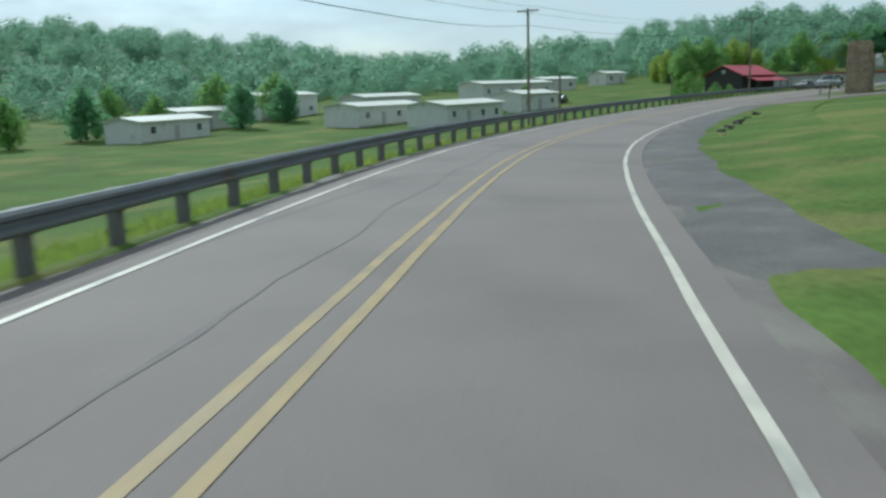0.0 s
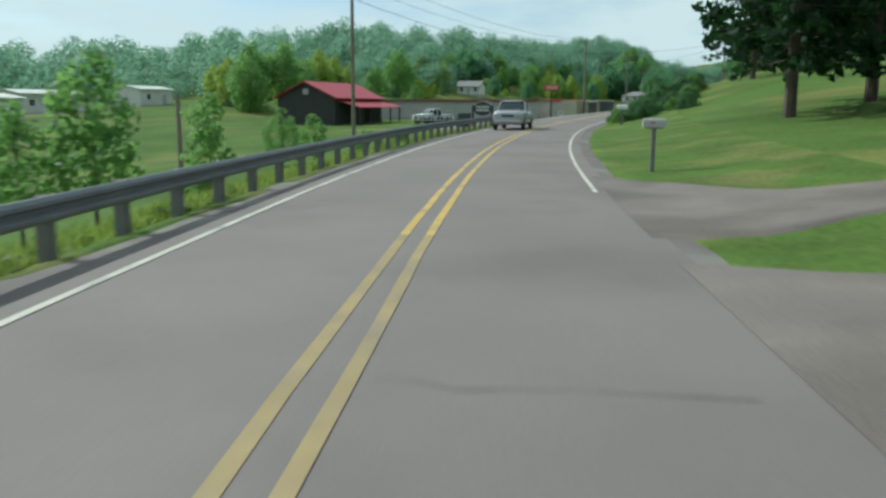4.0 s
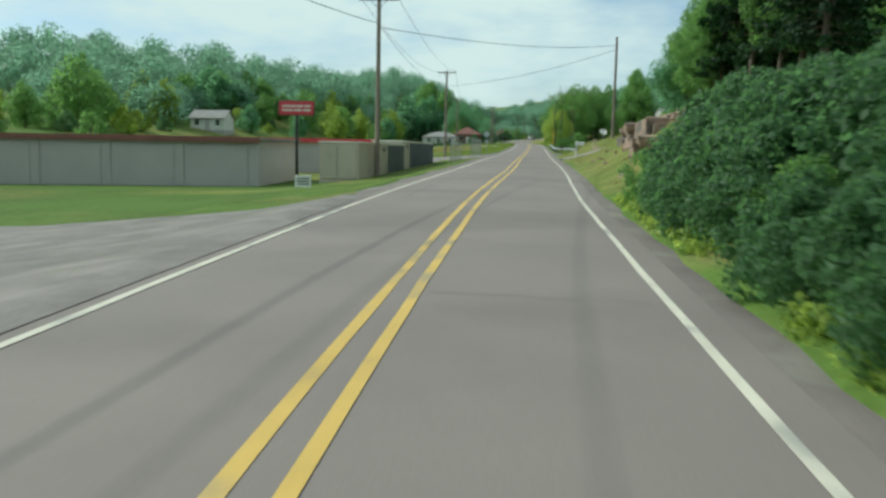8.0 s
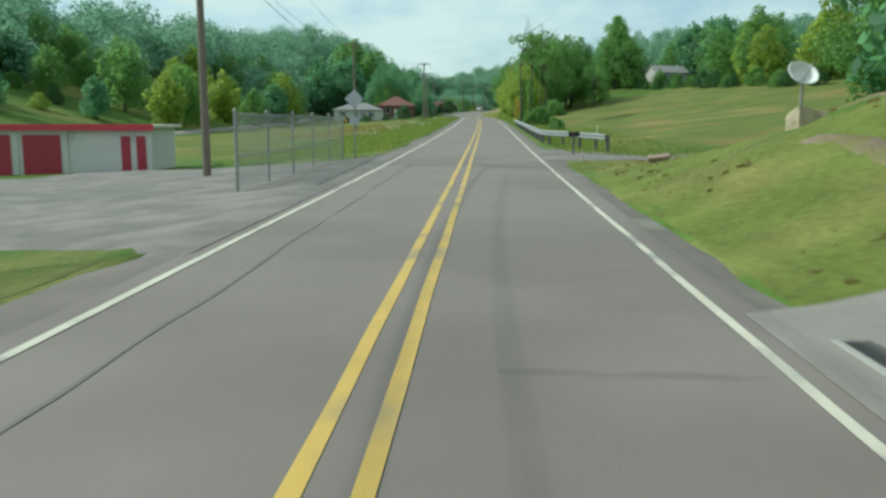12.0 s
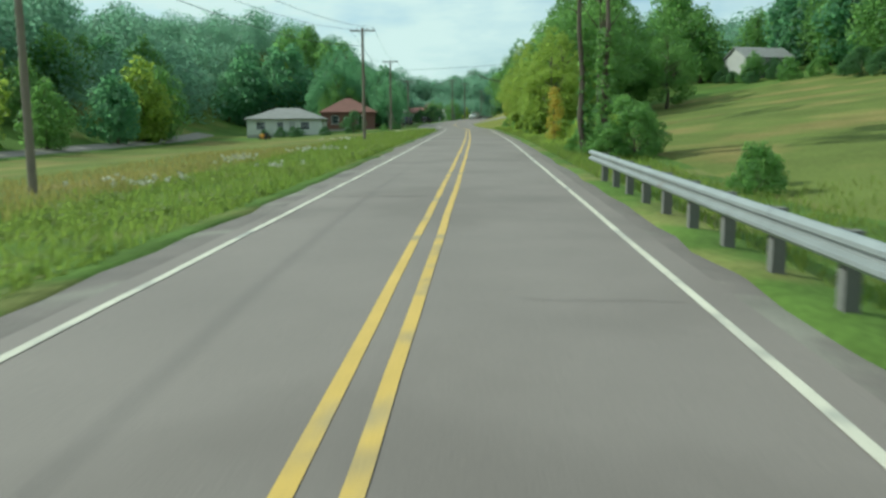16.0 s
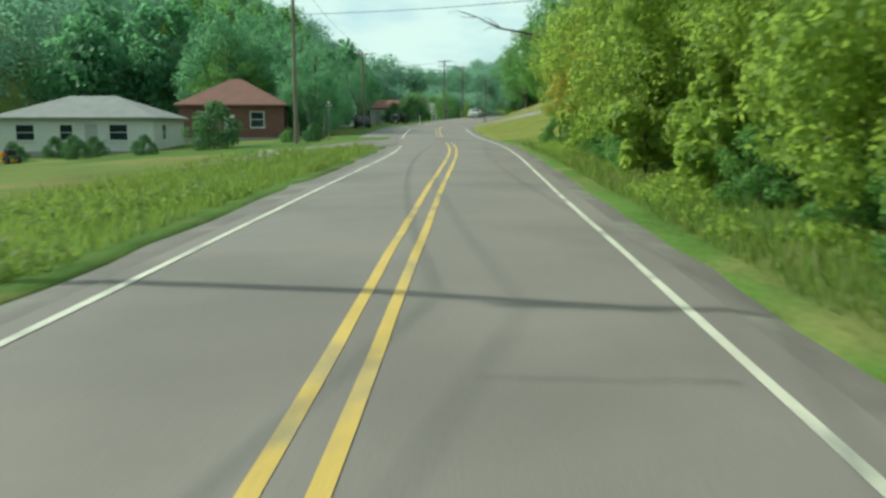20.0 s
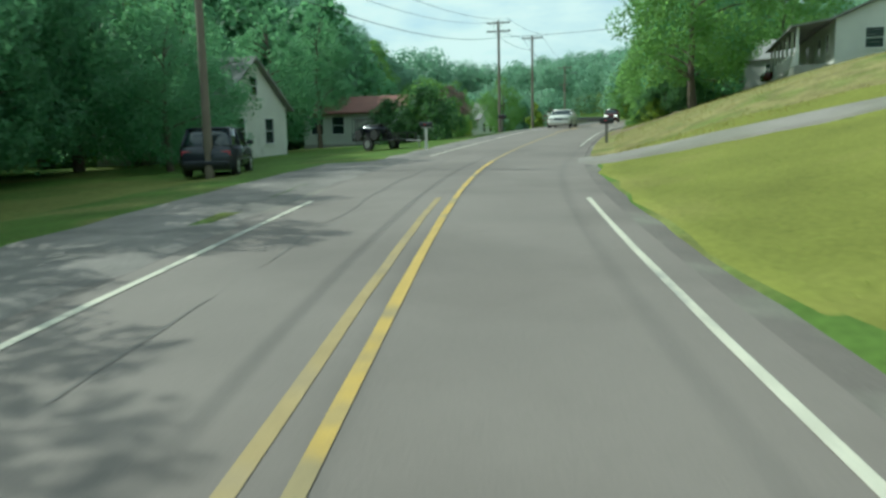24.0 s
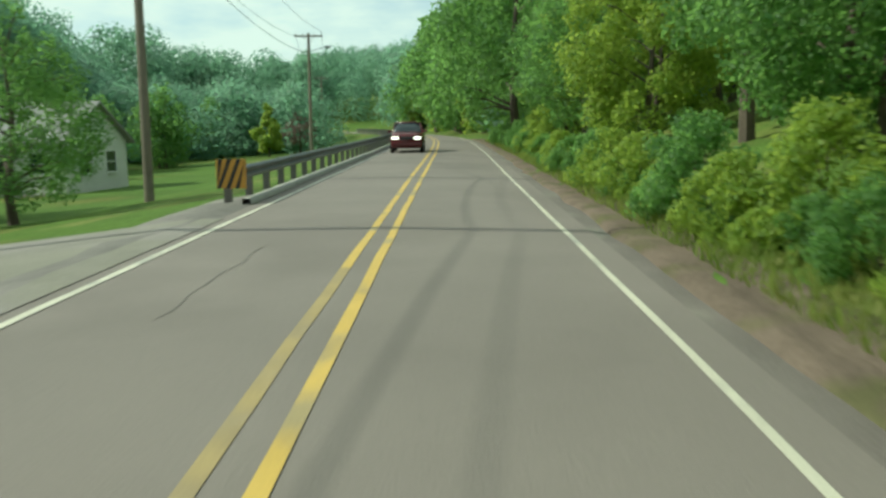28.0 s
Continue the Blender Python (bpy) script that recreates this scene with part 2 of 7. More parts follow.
def road_z(s):
    return np.interp(s, ALONG, LINE[:, 2])


def at(s, l, up=0.0, ground=True):
    """The place s along and l to the left, up metres over the ground there (over the road's level if ground is False)."""
    x, y = np.interp(s, ALONG, LINE[:, 0]), np.interp(s, ALONG, LINE[:, 1])
    tx, ty = np.interp(s, ALONG, WAY[:, 0]), np.interp(s, ALONG, WAY[:, 1])
    z = road_z(s) + (float(lie(s, l)) if ground else 0.0) + up
    return Vector((x - ty * l, y + tx * l, z))


def heading(s):
    """Degrees by which the road's way turns from +x at s."""
    return math.degrees(math.atan2(np.interp(s, ALONG, WAY[:, 1]), np.interp(s, ALONG, WAY[:, 0])))


def frame_of(x, y):
    """s and l of many places."""
    x, y = np.asarray(x, float), np.asarray(y, float)
    s, l = np.empty(len(x)), np.empty(len(x))
    for a in range(0, len(x), 4000):
        dx, dy = x[a:a + 4000, None] - LINE[None, ::6, 0], y[a:a + 4000, None] - LINE[None, ::6, 1]
        i = np.argmin(dx * dx + dy * dy, axis=1) * 6
        ox, oy = x[a:a + 4000] - LINE[i, 0], y[a:a + 4000] - LINE[i, 1]
        s[a:a + 4000] = ALONG[i] + ox * WAY[i, 0] + oy * WAY[i, 1]
        l[a:a + 4000] = WAY[i, 0] * oy - WAY[i, 1] * ox
    return s, l


# Ground beside the road, over the road's level, at a few distances to each side
K_S = (-40, 40, 66, 84, 110, 135, 150, 172, 190, 206, 222, 234, 246, 256, 310, 340, 385, 410, 430, 448, 458, 478, 500, 560)
R_6 = (0, 0.1, 0.05, 0.1, 0.2, 0.3, 0.5, 0.7, 1.1, 0.9, 0.35, 0.9, 0.0, -0.2, -0.3, 0.0, 0.1, 0.1, 0.3, 0.2, 0.6, 0.5, 0.4, 0.3)
R_9 = (0.3, 0.5, 0.2, 0.4, 0.7, 1.0, 1.6, 2.8, 3.3, 3.0, 1.3, 2.2, 0.1, -0.4, -0.5, 0.3, 0.3, 0.5, 1.0, 0.8, 1.7, 1.5, 1.3, 1.0)
R_14 = (0.7, 1.0, 0.4, 0.8, 1.2, 2.2, 3.1, 4.3, 5.0, 4.9, 3.0, 3.2, 0.9, 0.0, 0.0, 0.8, 1.0, 1.4, 2.3, 2.2, 3.4, 3.0, 2.9, 2.0)
R_30 = (2, 2.4, 1.6, 2.0, 3.2, 4.6, 6.0, 7.2, 7.6, 7.2, 5.4, 4.8, 2.8, 2.0, 2.0, 3.0, 3.4, 4.4, 5.6, 6.0, 6.6, 4.4, 4.4, 5.0)
R_80 = (8, 8, 7, 7, 9, 11, 13, 14, 14, 13, 11, 9, 8, 7, 8, 10, 12, 13, 14, 15, 15, 15, 15, 14)
L_6 = (-0.5, -0.6, -0.6, -0.6, -0.6, -0.5, -0.4, -0.45, -0.5, -0.5, -0.4, -0.3, -0.3, -0.3, -0.35, -0.3, -0.2, -0.1, -0.1, -0.1, -0.1, -0.15, -0.3, -0.6)
L_12 = (-2.0, -2.1, -2.1, -2.0, -1.9, -1.5, -1.1, -1.0, -1.1, -1.0, -0.9, -0.7, -0.7, -0.8, -0.8, -0.7, -0.6, -0.4, -0.3, -0.4, -0.4, -0.5, -1.0, -1.8)
L_30 = (-4.2, -4.4, -4.4, -4.3, -3.8, -2.6, -1.7, -1.5, -1.4, -1.3, -1.1, -1.0, -1.2, -1.5, -1.5, -1.6, -1.6, -1.5, -1.0, -0.9, -0.9, -1.2, -2.2, -2.8)


# Hills: s, l, height, radius
HILLS = ((23, 345, 18.8, 72), (137, 356, 23.4, 59), (202, 262, 1.8, 28), (200, 275, 7.8, 35), (269, 187, 5.9, 32), (348, 152, 14.1, 41), (398, 116, 4.9, 30), (291, 62, 4.1, 64),
         (400, 72, 6.7, 41), (386, 146, 3.0, 28), (495, 68, 13.2, 63), (564, 68, 8.1, 58), (602, 72, 9.3, 62), (702, 67, 14.5, 57), (312, 280, 11.7, 30), (610, 186, 30.0, 44))


def lie(s, l):
    """Height of the ground over the road's level at s, l; works on arrays."""
    s, l = np.asarray(s, float), np.asarray(l, float)
    cols = [(-80, R_80), (-30, R_30), (-14, R_14), (-9, R_9), (-6, R_6)]
    z = np.zeros(np.broadcast(s, l).shape)
    edge_r = np.interp(s, K_S, R_6)
    # right side, from the shoulder outwards
    prev_l, prev_z = -4.0, -0.06 + 0 * s
    for dist, row in reversed(cols):
        v = np.interp(s, K_S, row)
        u = np.clip((prev_l - l) / (prev_l - dist), 0, 1)
        z = np.where(l <= prev_l, prev_z + (v - prev_z) * u, z)
        prev_l, prev_z = dist, v
    prev_l, prev_z = 3.9, -0.06 + 0 * s
    for dist, row in ((6, L_6), (12, L_12), (30, L_30)):
        v = np.interp(s, K_S, row)
        u = np.clip((l - prev_l) / (dist - prev_l), 0, 1)
        z = np.where(l >= prev_l, prev_z + (v - prev_z) * u, z)
        prev_l, prev_z = dist, v
    # wooded hills along the valley's left side, and the long slope to the right
    hills = sum(h * np.exp(-((s - hs) ** 2 + (l - hl) ** 2) / (2 * r * r)) for hs, hl, h, r in HILLS)
    z = z + hills * np.clip(smooth(l, 36, 72) + smooth(s, 680, 720), 0, 1) + 34 * smooth(-l, 75, 240) + 30 * smooth(-l, 300, 800)
    # the valley bends behind the road's end
    z = z + 12 * smooth(s, 690, 900) * smooth(np.abs(l), 0, 40)
    return z


def link_mesh(name, verts, faces, mat=None, smooth_shade=False):
    """A mesh from numpy arrays: verts (n, 3); faces (m, 3) or (m, 4)."""
    me = bpy.data.meshes.new(name)
    verts, faces = np.asarray(verts, np.float32), np.asarray(faces, np.int32)
    k = faces.shape[1]
    me.vertices.add(len(verts))
    me.vertices.foreach_set("co", verts.ravel())
    me.loops.add(faces.size)
    me.loops.foreach_set("vertex_index", faces.ravel())
    me.polygons.add(len(faces))
    me.polygons.foreach_set("loop_start", np.arange(0, faces.size, k, dtype=np.int32))
    me.polygons.foreach_set("loop_total", np.full(len(faces), k, np.int32))
    me.update(calc_edges=True)
    me.validate()
    if mat:
        me.materials.append(mat)
    me.polygons.foreach_set("use_smooth", np.full(len(me.polygons), smooth_shade))
    return me


def grid_faces(nu, nv):
    i, j = np.meshgrid(np.arange(nu - 1), np.arange(nv - 1), indexing="ij")
    a = (i * nv + j).ravel()
    return np.stack([a, a + nv, a + nv + 1, a + 1], 1)


def structure(name, me, label=""):
    return tagged(new(name, me), label, "", "", "structure")


def part(name, bm, mat, parent, label=""):
    """One mesh object under a thing or a part."""
    me = bm if isinstance(bm, bpy.types.Mesh) else bpy.data.meshes.new(name)
    if me is not bm:
        bm.to_mesh(me)
        bm.free()
    if mat and not me.materials:
        me.materials.append(mat)
    ob = new(name, me)
    ob.parent = parent
    return tagged(ob, label)


def thing(name, m, label, category, group="", kind=""):
    """An Empty at a thing's base."""
    ob = new(name)
    ob.empty_display_size = 0.2
    ob.matrix_world = m if isinstance(m, Matrix) else Matrix.Translation(m)
    return tagged(ob, label, category, group, kind)


def box(bm, x0, x1, y0, y1, z0, z1, bevel=0.0):
    r = bmesh.ops.create_cube(bm, size=1.0)
    for v in r["verts"]:
        v.co = ((x0 + x1) / 2 + v.co.x * (x1 - x0), (y0 + y1) / 2 + v.co.y * (y1 - y0), (z0 + z1) / 2 + v.co.z * (z1 - z0))
    if bevel:
        edges = {e for v in r["verts"] for e in v.link_edges}
        bmesh.ops.bevel(bm, geom=list(edges), offset=bevel, segments=2, affect="EDGES", profile=0.6)
    return bm


def boxed(x0, x1, y0, y1, z0, z1, bevel=0.0):
    return box(bmesh.new(), x0, x1, y0, y1, z0, z1, bevel)


def tube(bm, p, q, r0, r1=None, n=8):
    """A tapered round bar from p to q."""
    p, q = Vector(p), Vector(q)
    d = q - p
    r1 = r0 if r1 is None else r1
    m = Matrix.Translation((p + q) / 2) @ d.to_track_quat("Z", "Y").to_matrix().to_4x4()
    bmesh.ops.create_cone(bm, cap_ends=True, segments=n, radius1=r0, radius2=r1, depth=d.length, matrix=m)
    return bm


def placed(s, l, turn=0.0, up=0.0, ground=True):
    """A pose at s, l with its x along the road's way, turned by degrees."""
    return Matrix.Translation(at(s, l, up, ground)) @ pose(0, 0, 0, 0, 0, heading(s) + turn)


# ---- ground ----
def axis(a, b, lo, hi, step, coarse):
    """Grid lines: fine from a to b, growing outwards to lo and hi."""
    mid = list(np.arange(a, b, step))
    out, d = [], step
    v = b
    while v < hi:
        out.append(v)
        d = min(d * 1.25, coarse)
        v += d
    low, d, v = [], step, a
    while v > lo:
        d = min(d * 1.25, coarse)
        v -= d
        low.append(v)
    return np.array(low[::-1] + mid + out)


gx, gy = axis(-30, 420, -2600, 2900, 2.2, 90), axis(-40, 470, -2300, 3000, 2.2, 90)
XX, YY = np.meshgrid(gx, gy, indexing="ij")
gs, gl = frame_of(XX.ravel(), YY.ravel())
gz = road_z(gs) + lie(gs, gl)
rough = np.array([noise.noise((x * 0.11, y * 0.11, 0)) for x, y in zip(XX.ravel(), YY.ravel())])
gz += rough * 0.22 * smooth(np.abs(gl), 45, 70)
gz -= 0.45 * (1 - smooth(np.abs(gl), 6.5, 8.2)) * ((gs > -41) & (gs < S_END + 1))
structure("ground", link_mesh("ground", np.stack([XX.ravel(), YY.ravel(), gz], 1), grid_faces(len(gx), len(gy)), M_GRASS, True),
          "rolling green meadow and wooded valley slopes")


def strip(name, mat, s0, s1, cross, step=1.5, follow=False, parent=None, label="", wob=0.0, even=True):
    """A band along the road: cross is rows of (l, height over the road's level); follow lays it on the ground."""
    n = max(2, int((s1 - s0) / step) + 1)
    ss = np.linspace(s0, s1, n)
    x, y = np.interp(ss, ALONG, LINE[:, 0]), np.interp(ss, ALONG, LINE[:, 1])
    tx, ty = np.interp(ss, ALONG, WAY[:, 0]), np.interp(ss, ALONG, WAY[:, 1])
    vs = []
    for j, (l, h) in enumerate(cross):
        ll = l + (wob * np.array([noise.noise((s * 0.5, l * 3.0, 4.0)) for s in ss]) if wob else 0.0) + 0 * ss
        z = road_z(ss) + h + (lie(ss, ll) if follow else 0.0)
        if follow:
            z[[0, -1]] -= 0.2
        vs.append(np.stack([x - ty * ll, y + tx * ll, z], 1))
    v = np.stack(vs, 1).reshape(-1, 3)
    f = grid_faces(n, len(cross))[:, ::-1]
    me = link_mesh(name, v, f if cross[0][0] < cross[-1][0] else f[:, ::-1], mat, even)
    if parent:
        return part(name, me, None, parent, label)
    return structure(name, me, label)


road = strip("road", M_ASPHALT, -38, 686, [(-3.32, -0.07), (-3.30, 0.0), (-1.6, 0.027), (0, 0.05), (1.6, 0.027), (3.20, 0.0), (3.22, -0.07)], label="worn grey two-lane asphalt road", even=False)
strip("road_shoulder", M_SHOULDER, -38, 686, [(2.9, -0.05), (3.25, -0.014), (4.0, -0.065), (4.8, -0.3)], label="rough asphalt and gravel shoulder", wob=0.18)
strip("road_shoulder", M_SHOULDER, -38, 686, [(-4.6, -0.3), (-3.9, -0.065), (-3.35, -0.014), (-2.95, -0.05)], label="rough asphalt and gravel shoulder", wob=0.18)
cr_l = [(3.7, -0.14), (3.84, -0.02), (4.2, 0.045)] + [(l, 0.03) for l in (4.6, 5.2, 6.0, 7.0, 8.0, 9.0)]
strip("verge", M_VERGE, -38, 686, cr_l, follow=True, label="mown grass verge beside the road", wob=0.22)
strip("verge", M_VERGE, -38, 686, [(-l, h) for l, h in [(3.6, -0.14), (3.74, -0.02), (4.2, 0.045)] + cr_l[3:]][::-1], follow=True, label="mown grass verge beside the road", wob=0.2)
crown = lambda l: 0.05 - abs(l) * 0.0143
for name, mat, ranges, l0, w in (
        ("yellow_line", M_YELLOW, [(84, 404), (500, 686)], 0.17, 0.12), ("yellow_line", M_YELLOW_WORN, [(-38, 84), (414, 440), (478, 500)], 0.17, 0.12), ("yellow_line", M_YELLOW_WORN, [(-38, 84)], -0.17, 0.12), ("yellow_line", M_YELLOW, [(84, 404), (416, 452), (484, 686)], -0.17, 0.12), ("yellow_line", M_YELLOW_WORN, [(452, 484)], -0.17, 0.12),
        ("white_line", M_WHITE_LINE, [(-38, 400), (414, 440), (456, 686)], 2.85, 0.105),
        ("white_line", M_WHITE_LINE, [(-38, 64), (90, 440)], -2.88, 0.1), ("white_line", M_WHITE_LINE, [(462, 686)], -2.88, 0.08)):
    for s0, s1 in ranges:
        strip(name, mat, s0, s1, [(l0 - w / 2, crown(l0) + 0.006), (l0 + w / 2, crown(l0) + 0.006)], parent=road, label="painted road line", wob=0.02)

# wear: sealed cracks and the darker track of tyres
rc = random.Random(4)
for k in range(36):
    s, l = -20 + 15.6 * k + rc.random() * 8, rc.choice((-2.6, -1.9, -0.5, 0.6, 1.4, 2.3)) + rc.random() * 0.5
    n, v = 14, []
    across = rc.random() < 0.5
    run, w = (1.8 + 2.2 * rc.random(), 0.007) if across else (2 + 4 * rc.random(), 0.007)
    for i in range(n):
        u = i / (n - 1)
        a, b = (s + 0.12 * noise.noise((u * 6, k, 0)), -2.7 + (run - 0.6) * u) if across else (s + run * u, l + 0.16 * noise.noise((u * 5, k, 1)))
        ww = w * (0.5 + rc.random())
        for d in (-ww, ww):
            p = at(a + (d if across else 0), max(-3.1, min(3.0, b + (0 if across else d))), 0, False)
            p.z += crown(b) + 0.005
            v.append(p)
    f = np.array([(2 * i, 2 * i + 2, 2 * i + 3, 2 * i + 1) for i in range(n - 1)])
    part("sealed_crack", link_mesh("sealed_crack", v, f[:, ::-1] if not across else f, M_TAR), None, road, "dark sealed crack")

for s0, s1, l in ((2, 40, 0.95), (168, 246, 2.0), (428, 474, 1.7)):
    n = int((s1 - s0) / 0.6)
    v = []
    for i in range(n):
        a = s0 + (s1 - s0) * i / (n - 1)
        b = l + 0.14 * noise.noise((a * 0.35, l, 2.0)) + 0.05 * noise.noise((a * 1.7, l, 5.0))
        ww = max(0.001, 0.018 + 0.05 * noise.noise((a * 0.45, l, 8.0)))
        for d in (-ww, ww):
            p = at(a, b + d, 0, False)
            p.z += crown(b) + 0.005
            v.append(p)
    f = np.array([(2 * i, 2 * i + 2, 2 * i + 3, 2 * i + 1) for i in range(n - 1)])
    part("sealed_crack", link_mesh("sealed_crack", v, f[:, ::-1], M_TAR), None, road, "dark sealed crack")
v = []
for i in range(24):         # a sealed joint across the left lane
    l = 0.2 + 2.6 * i / 23
    for d in (-1, 1):
        p = at(303.8 + 0.12 * l + 0.1 * noise.noise((l * 2, 3.0, 0)) + d * (0.022 + 0.02 * noise.noise((l * 1.3, 9.0, 0))), l, 0, False)
        p.z += crown(l) + 0.005
        v.append(p)
part("sealed_crack", link_mesh("sealed_crack", v, [(2 * i, 2 * i + 1, 2 * i + 3, 2 * i + 2) for i in range(23)], M_TAR_DARK), None, road, "dark tar seal across the lane")

# ---- trees ----
rng = np.random.default_rng(5)


def leaf_cloud(r, centres, radii, count, size, flat=0.6, inner=0.45, rise=0.5):
    """Leaf-sprig quads strewn in shells round the centres: verts, faces."""
    centres, radii = np.asarray(centres, float), np.asarray(radii, float)
    pick = r.choice(len(centres), count, p=radii ** 2 / (radii ** 2).sum())
    d = r.normal(size=(count, 3))
    d /= np.linalg.norm(d, axis=1)[:, None]
    rad = radii[pick] * (inner + (1.07 - inner) * r.random(count) ** 0.6)
    p = centres[pick] + d * rad[:, None] * [1, 1, 0.85]
    nrm = d + r.normal(size=(count, 3)) * flat + [0, 0, rise]
    nrm /= np.linalg.norm(nrm, axis=1)[:, None]
    a = np.cross(nrm, r.normal(size=(count, 3)))
    a /= np.linalg.norm(a, axis=1)[:, None]
    b = np.cross(nrm, a)
    sz = size * (0.6 + 0.8 * r.random(count))[:, None]
    a, b = a * sz, b * sz * 0.62
    droop = nrm * sz * 0.18
    v = np.stack([p - a, p + b - droop, p + a * 1.1 - droop, p - b + droop * 0.4], 1).reshape(-1, 3)
    return v, np.arange(count * 4).reshape(-1, 4)


def crown_lobes(r, height, spread, base, lobes, top=0.35, clump=1.0):
    """Centres and radii of a crown's leafy lobes."""
    c, q = [], []
    for i in range(lobes):
        u = (i + r.random()) / lobes
        z = base + (height - base) * u
        wide = spread * (math.sin(math.pi * (0.16 + 0.80 * u)) ** 0.8) * (1 - top * u)
        a = i * 2.4 + r.random() * 1.5
        d = wide * (0.25 + 0.6 * r.random() ** (0.6 if clump < 1 else 1.0) + 0.3 * (1 - clump))
        c.append((d * math.cos(a), d * math.sin(a), z))
        q.append(max(0.35, wide * (0.36 + 0.26 * r.random()) * clump))
    return c, q


def branch_mesh(r, height, radius, lobes_c, lean=0.0, limbs=7):
    """A tapered trunk with limbs that reach into the crown."""
    bm = bmesh.new()
    pts = [Vector((0, 0, -0.25))]
    n = 5
    for i in range(1, n + 1):
        u = i / n
        pts.append(Vector((lean * u * height + r.normal() * 0.06 * height * 0.2, r.normal() * 0.06 * height * 0.2, u * height * 0.82)))
    for i in range(n):
        tube(bm, pts[i], pts[i + 1], radius * (1 - 0.85 * i / n) * (1.25 if i == 0 else 1), radius * (1 - 0.85 * (i + 1) / n), 7)
    for k in range(min(limbs, len(lobes_c))):
        c = Vector(lobes_c[int(k * len(lobes_c) / limbs)])
        u = max(0.18, min(0.9, (c.z - 1.2) / (height * 0.82)))
        i = min(n - 1, int(u * n))
        p = pts[i].lerp(pts[i + 1], u * n - i)
        mid = p.lerp(c, 0.55) + Vector((0, 0, 0.25))
        tube(bm, p, mid, radius * 0.32, radius * 0.2, 5)
        tube(bm, mid, c, radius * 0.2, radius * 0.06, 5)
    me = bpy.data.meshes.new("trunk")
    bm.to_mesh(me)
    bm.free()
    me.materials.append(M_BARK)
    return me


def tree_kind(seed, height, spread, base, lobes, leaves, size, mat, trunk=0.2, lean=0.0, top=0.35, limbs=7, clump=1.0):
    r = np.random.default_rng(seed)
    c, q = crown_lobes(r, height, spread, base, lobes, top, clump)
    v, f = leaf_cloud(r, c, q, leaves, size)
    return branch_mesh(r, height, trunk, c, lean, limbs), link_mesh("crown", v, f, mat)


KINDS = {
    "broad": tree_kind(1, 11, 4.6, 1.2, 75, 16000, 0.095, L_GREEN, 0.24, limbs=16, clump=0.56),
    "broad_b": tree_kind(2, 13, 5.2, 1.8, 80, 16000, 0.11, L_GREEN, 0.26, limbs=16, clump=0.56),
    "tall": tree_kind(3, 16, 4.2, 3.5, 70, 13000, 0.12, L_GREEN, 0.25, limbs=14, clump=0.58),
    "yellow": tree_kind(4, 11, 4.2, 0.9, 72, 17000, 0.08, L_YELLOW, 0.18, limbs=16, clump=0.46),
    "yellow_b": tree_kind(5, 9, 3.6, 0.7, 62, 15000, 0.076, L_YELLOW, 0.15, limbs=14, clump=0.46),
    "dark": tree_kind(6, 12, 5.4, 0.9, 75, 16000, 0.11, L_DARK_HAZE, 0.25, limbs=16, clump=0.58),
    "dark_b": tree_kind(7, 15, 5.6, 1.2, 80, 16000, 0.125, L_DARK_HAZE, 0.28, limbs=16, clump=0.58),
    "small": tree_kind(8, 4.6, 1.7, 0.9, 14, 2400, 0.17, L_GREEN, 0.09),
    "small_yellow": tree_kind(9, 4.4, 1.3, 0.6, 14, 2200, 0.16, L_YELLOW, 0.08),
    "sapling": tree_kind(15, 3.4, 0.7, 0.3, 22, 950, 0.07, L_GOLD, 0.04),
    "bush_bright": tree_kind(16, 2.2, 1.6, 0.05, 34, 5000, 0.06, L_YELLOW, 0.05, limbs=8, clump=0.6),
    "purple": tree_kind(10, 5.4, 2.9, 1.5, 44, 7000, 0.09, L_PURPLE, 0.14, limbs=12, clump=0.55),
    "bush": tree_kind(11, 2.3, 1.7, 0.05, 34, 5000, 0.06, L_GREEN, 0.05, limbs=8, clump=0.6),
    "bush_dark": tree_kind(12, 2.4, 1.8, 0.05, 34, 5000, 0.065, L_HEDGE, 0.05, limbs=8, clump=0.6),
    "dark_tall": tree_kind(17, 14, 4.4, 4.0, 70, 14000, 0.11, L_DARK_HAZE, 0.24, limbs=14, clump=0.58),
    "thin": tree_kind(14, 5.0, 1.6, 1.2, 14, 1100, 0.13, L_GREEN, 0.07),
    "turning": tree_kind(13, 8.5, 2.9, 1.7, 60, 9000, 0.075, L_AUTUMN, 0.12, limbs=16, clump=0.42),
}

FAR = {k: tree_kind(50 + i, *a) for i, (k, a) in enumerate((
    ("broad", (11, 4.8, 1.2, 40, 3400, 0.25, L_GREEN, 0.24)), ("broad_b", (13, 5.4, 1.4, 42, 3400, 0.27, L_GREEN, 0.26)), ("tall", (16, 4.6, 3.0, 42, 3400, 0.27, L_GREEN, 0.25)),
    ("yellow", (11, 4.4, 0.6, 26, 3000, 0.3, L_YELLOW, 0.2)), ("dark", (12, 5.4, 1.2, 26, 3000, 0.34, L_DARK_HAZE, 0.25)), ("dark_b", (15, 5.6, 1.4, 28, 3200, 0.36, L_DARK_HAZE, 0.28))))}


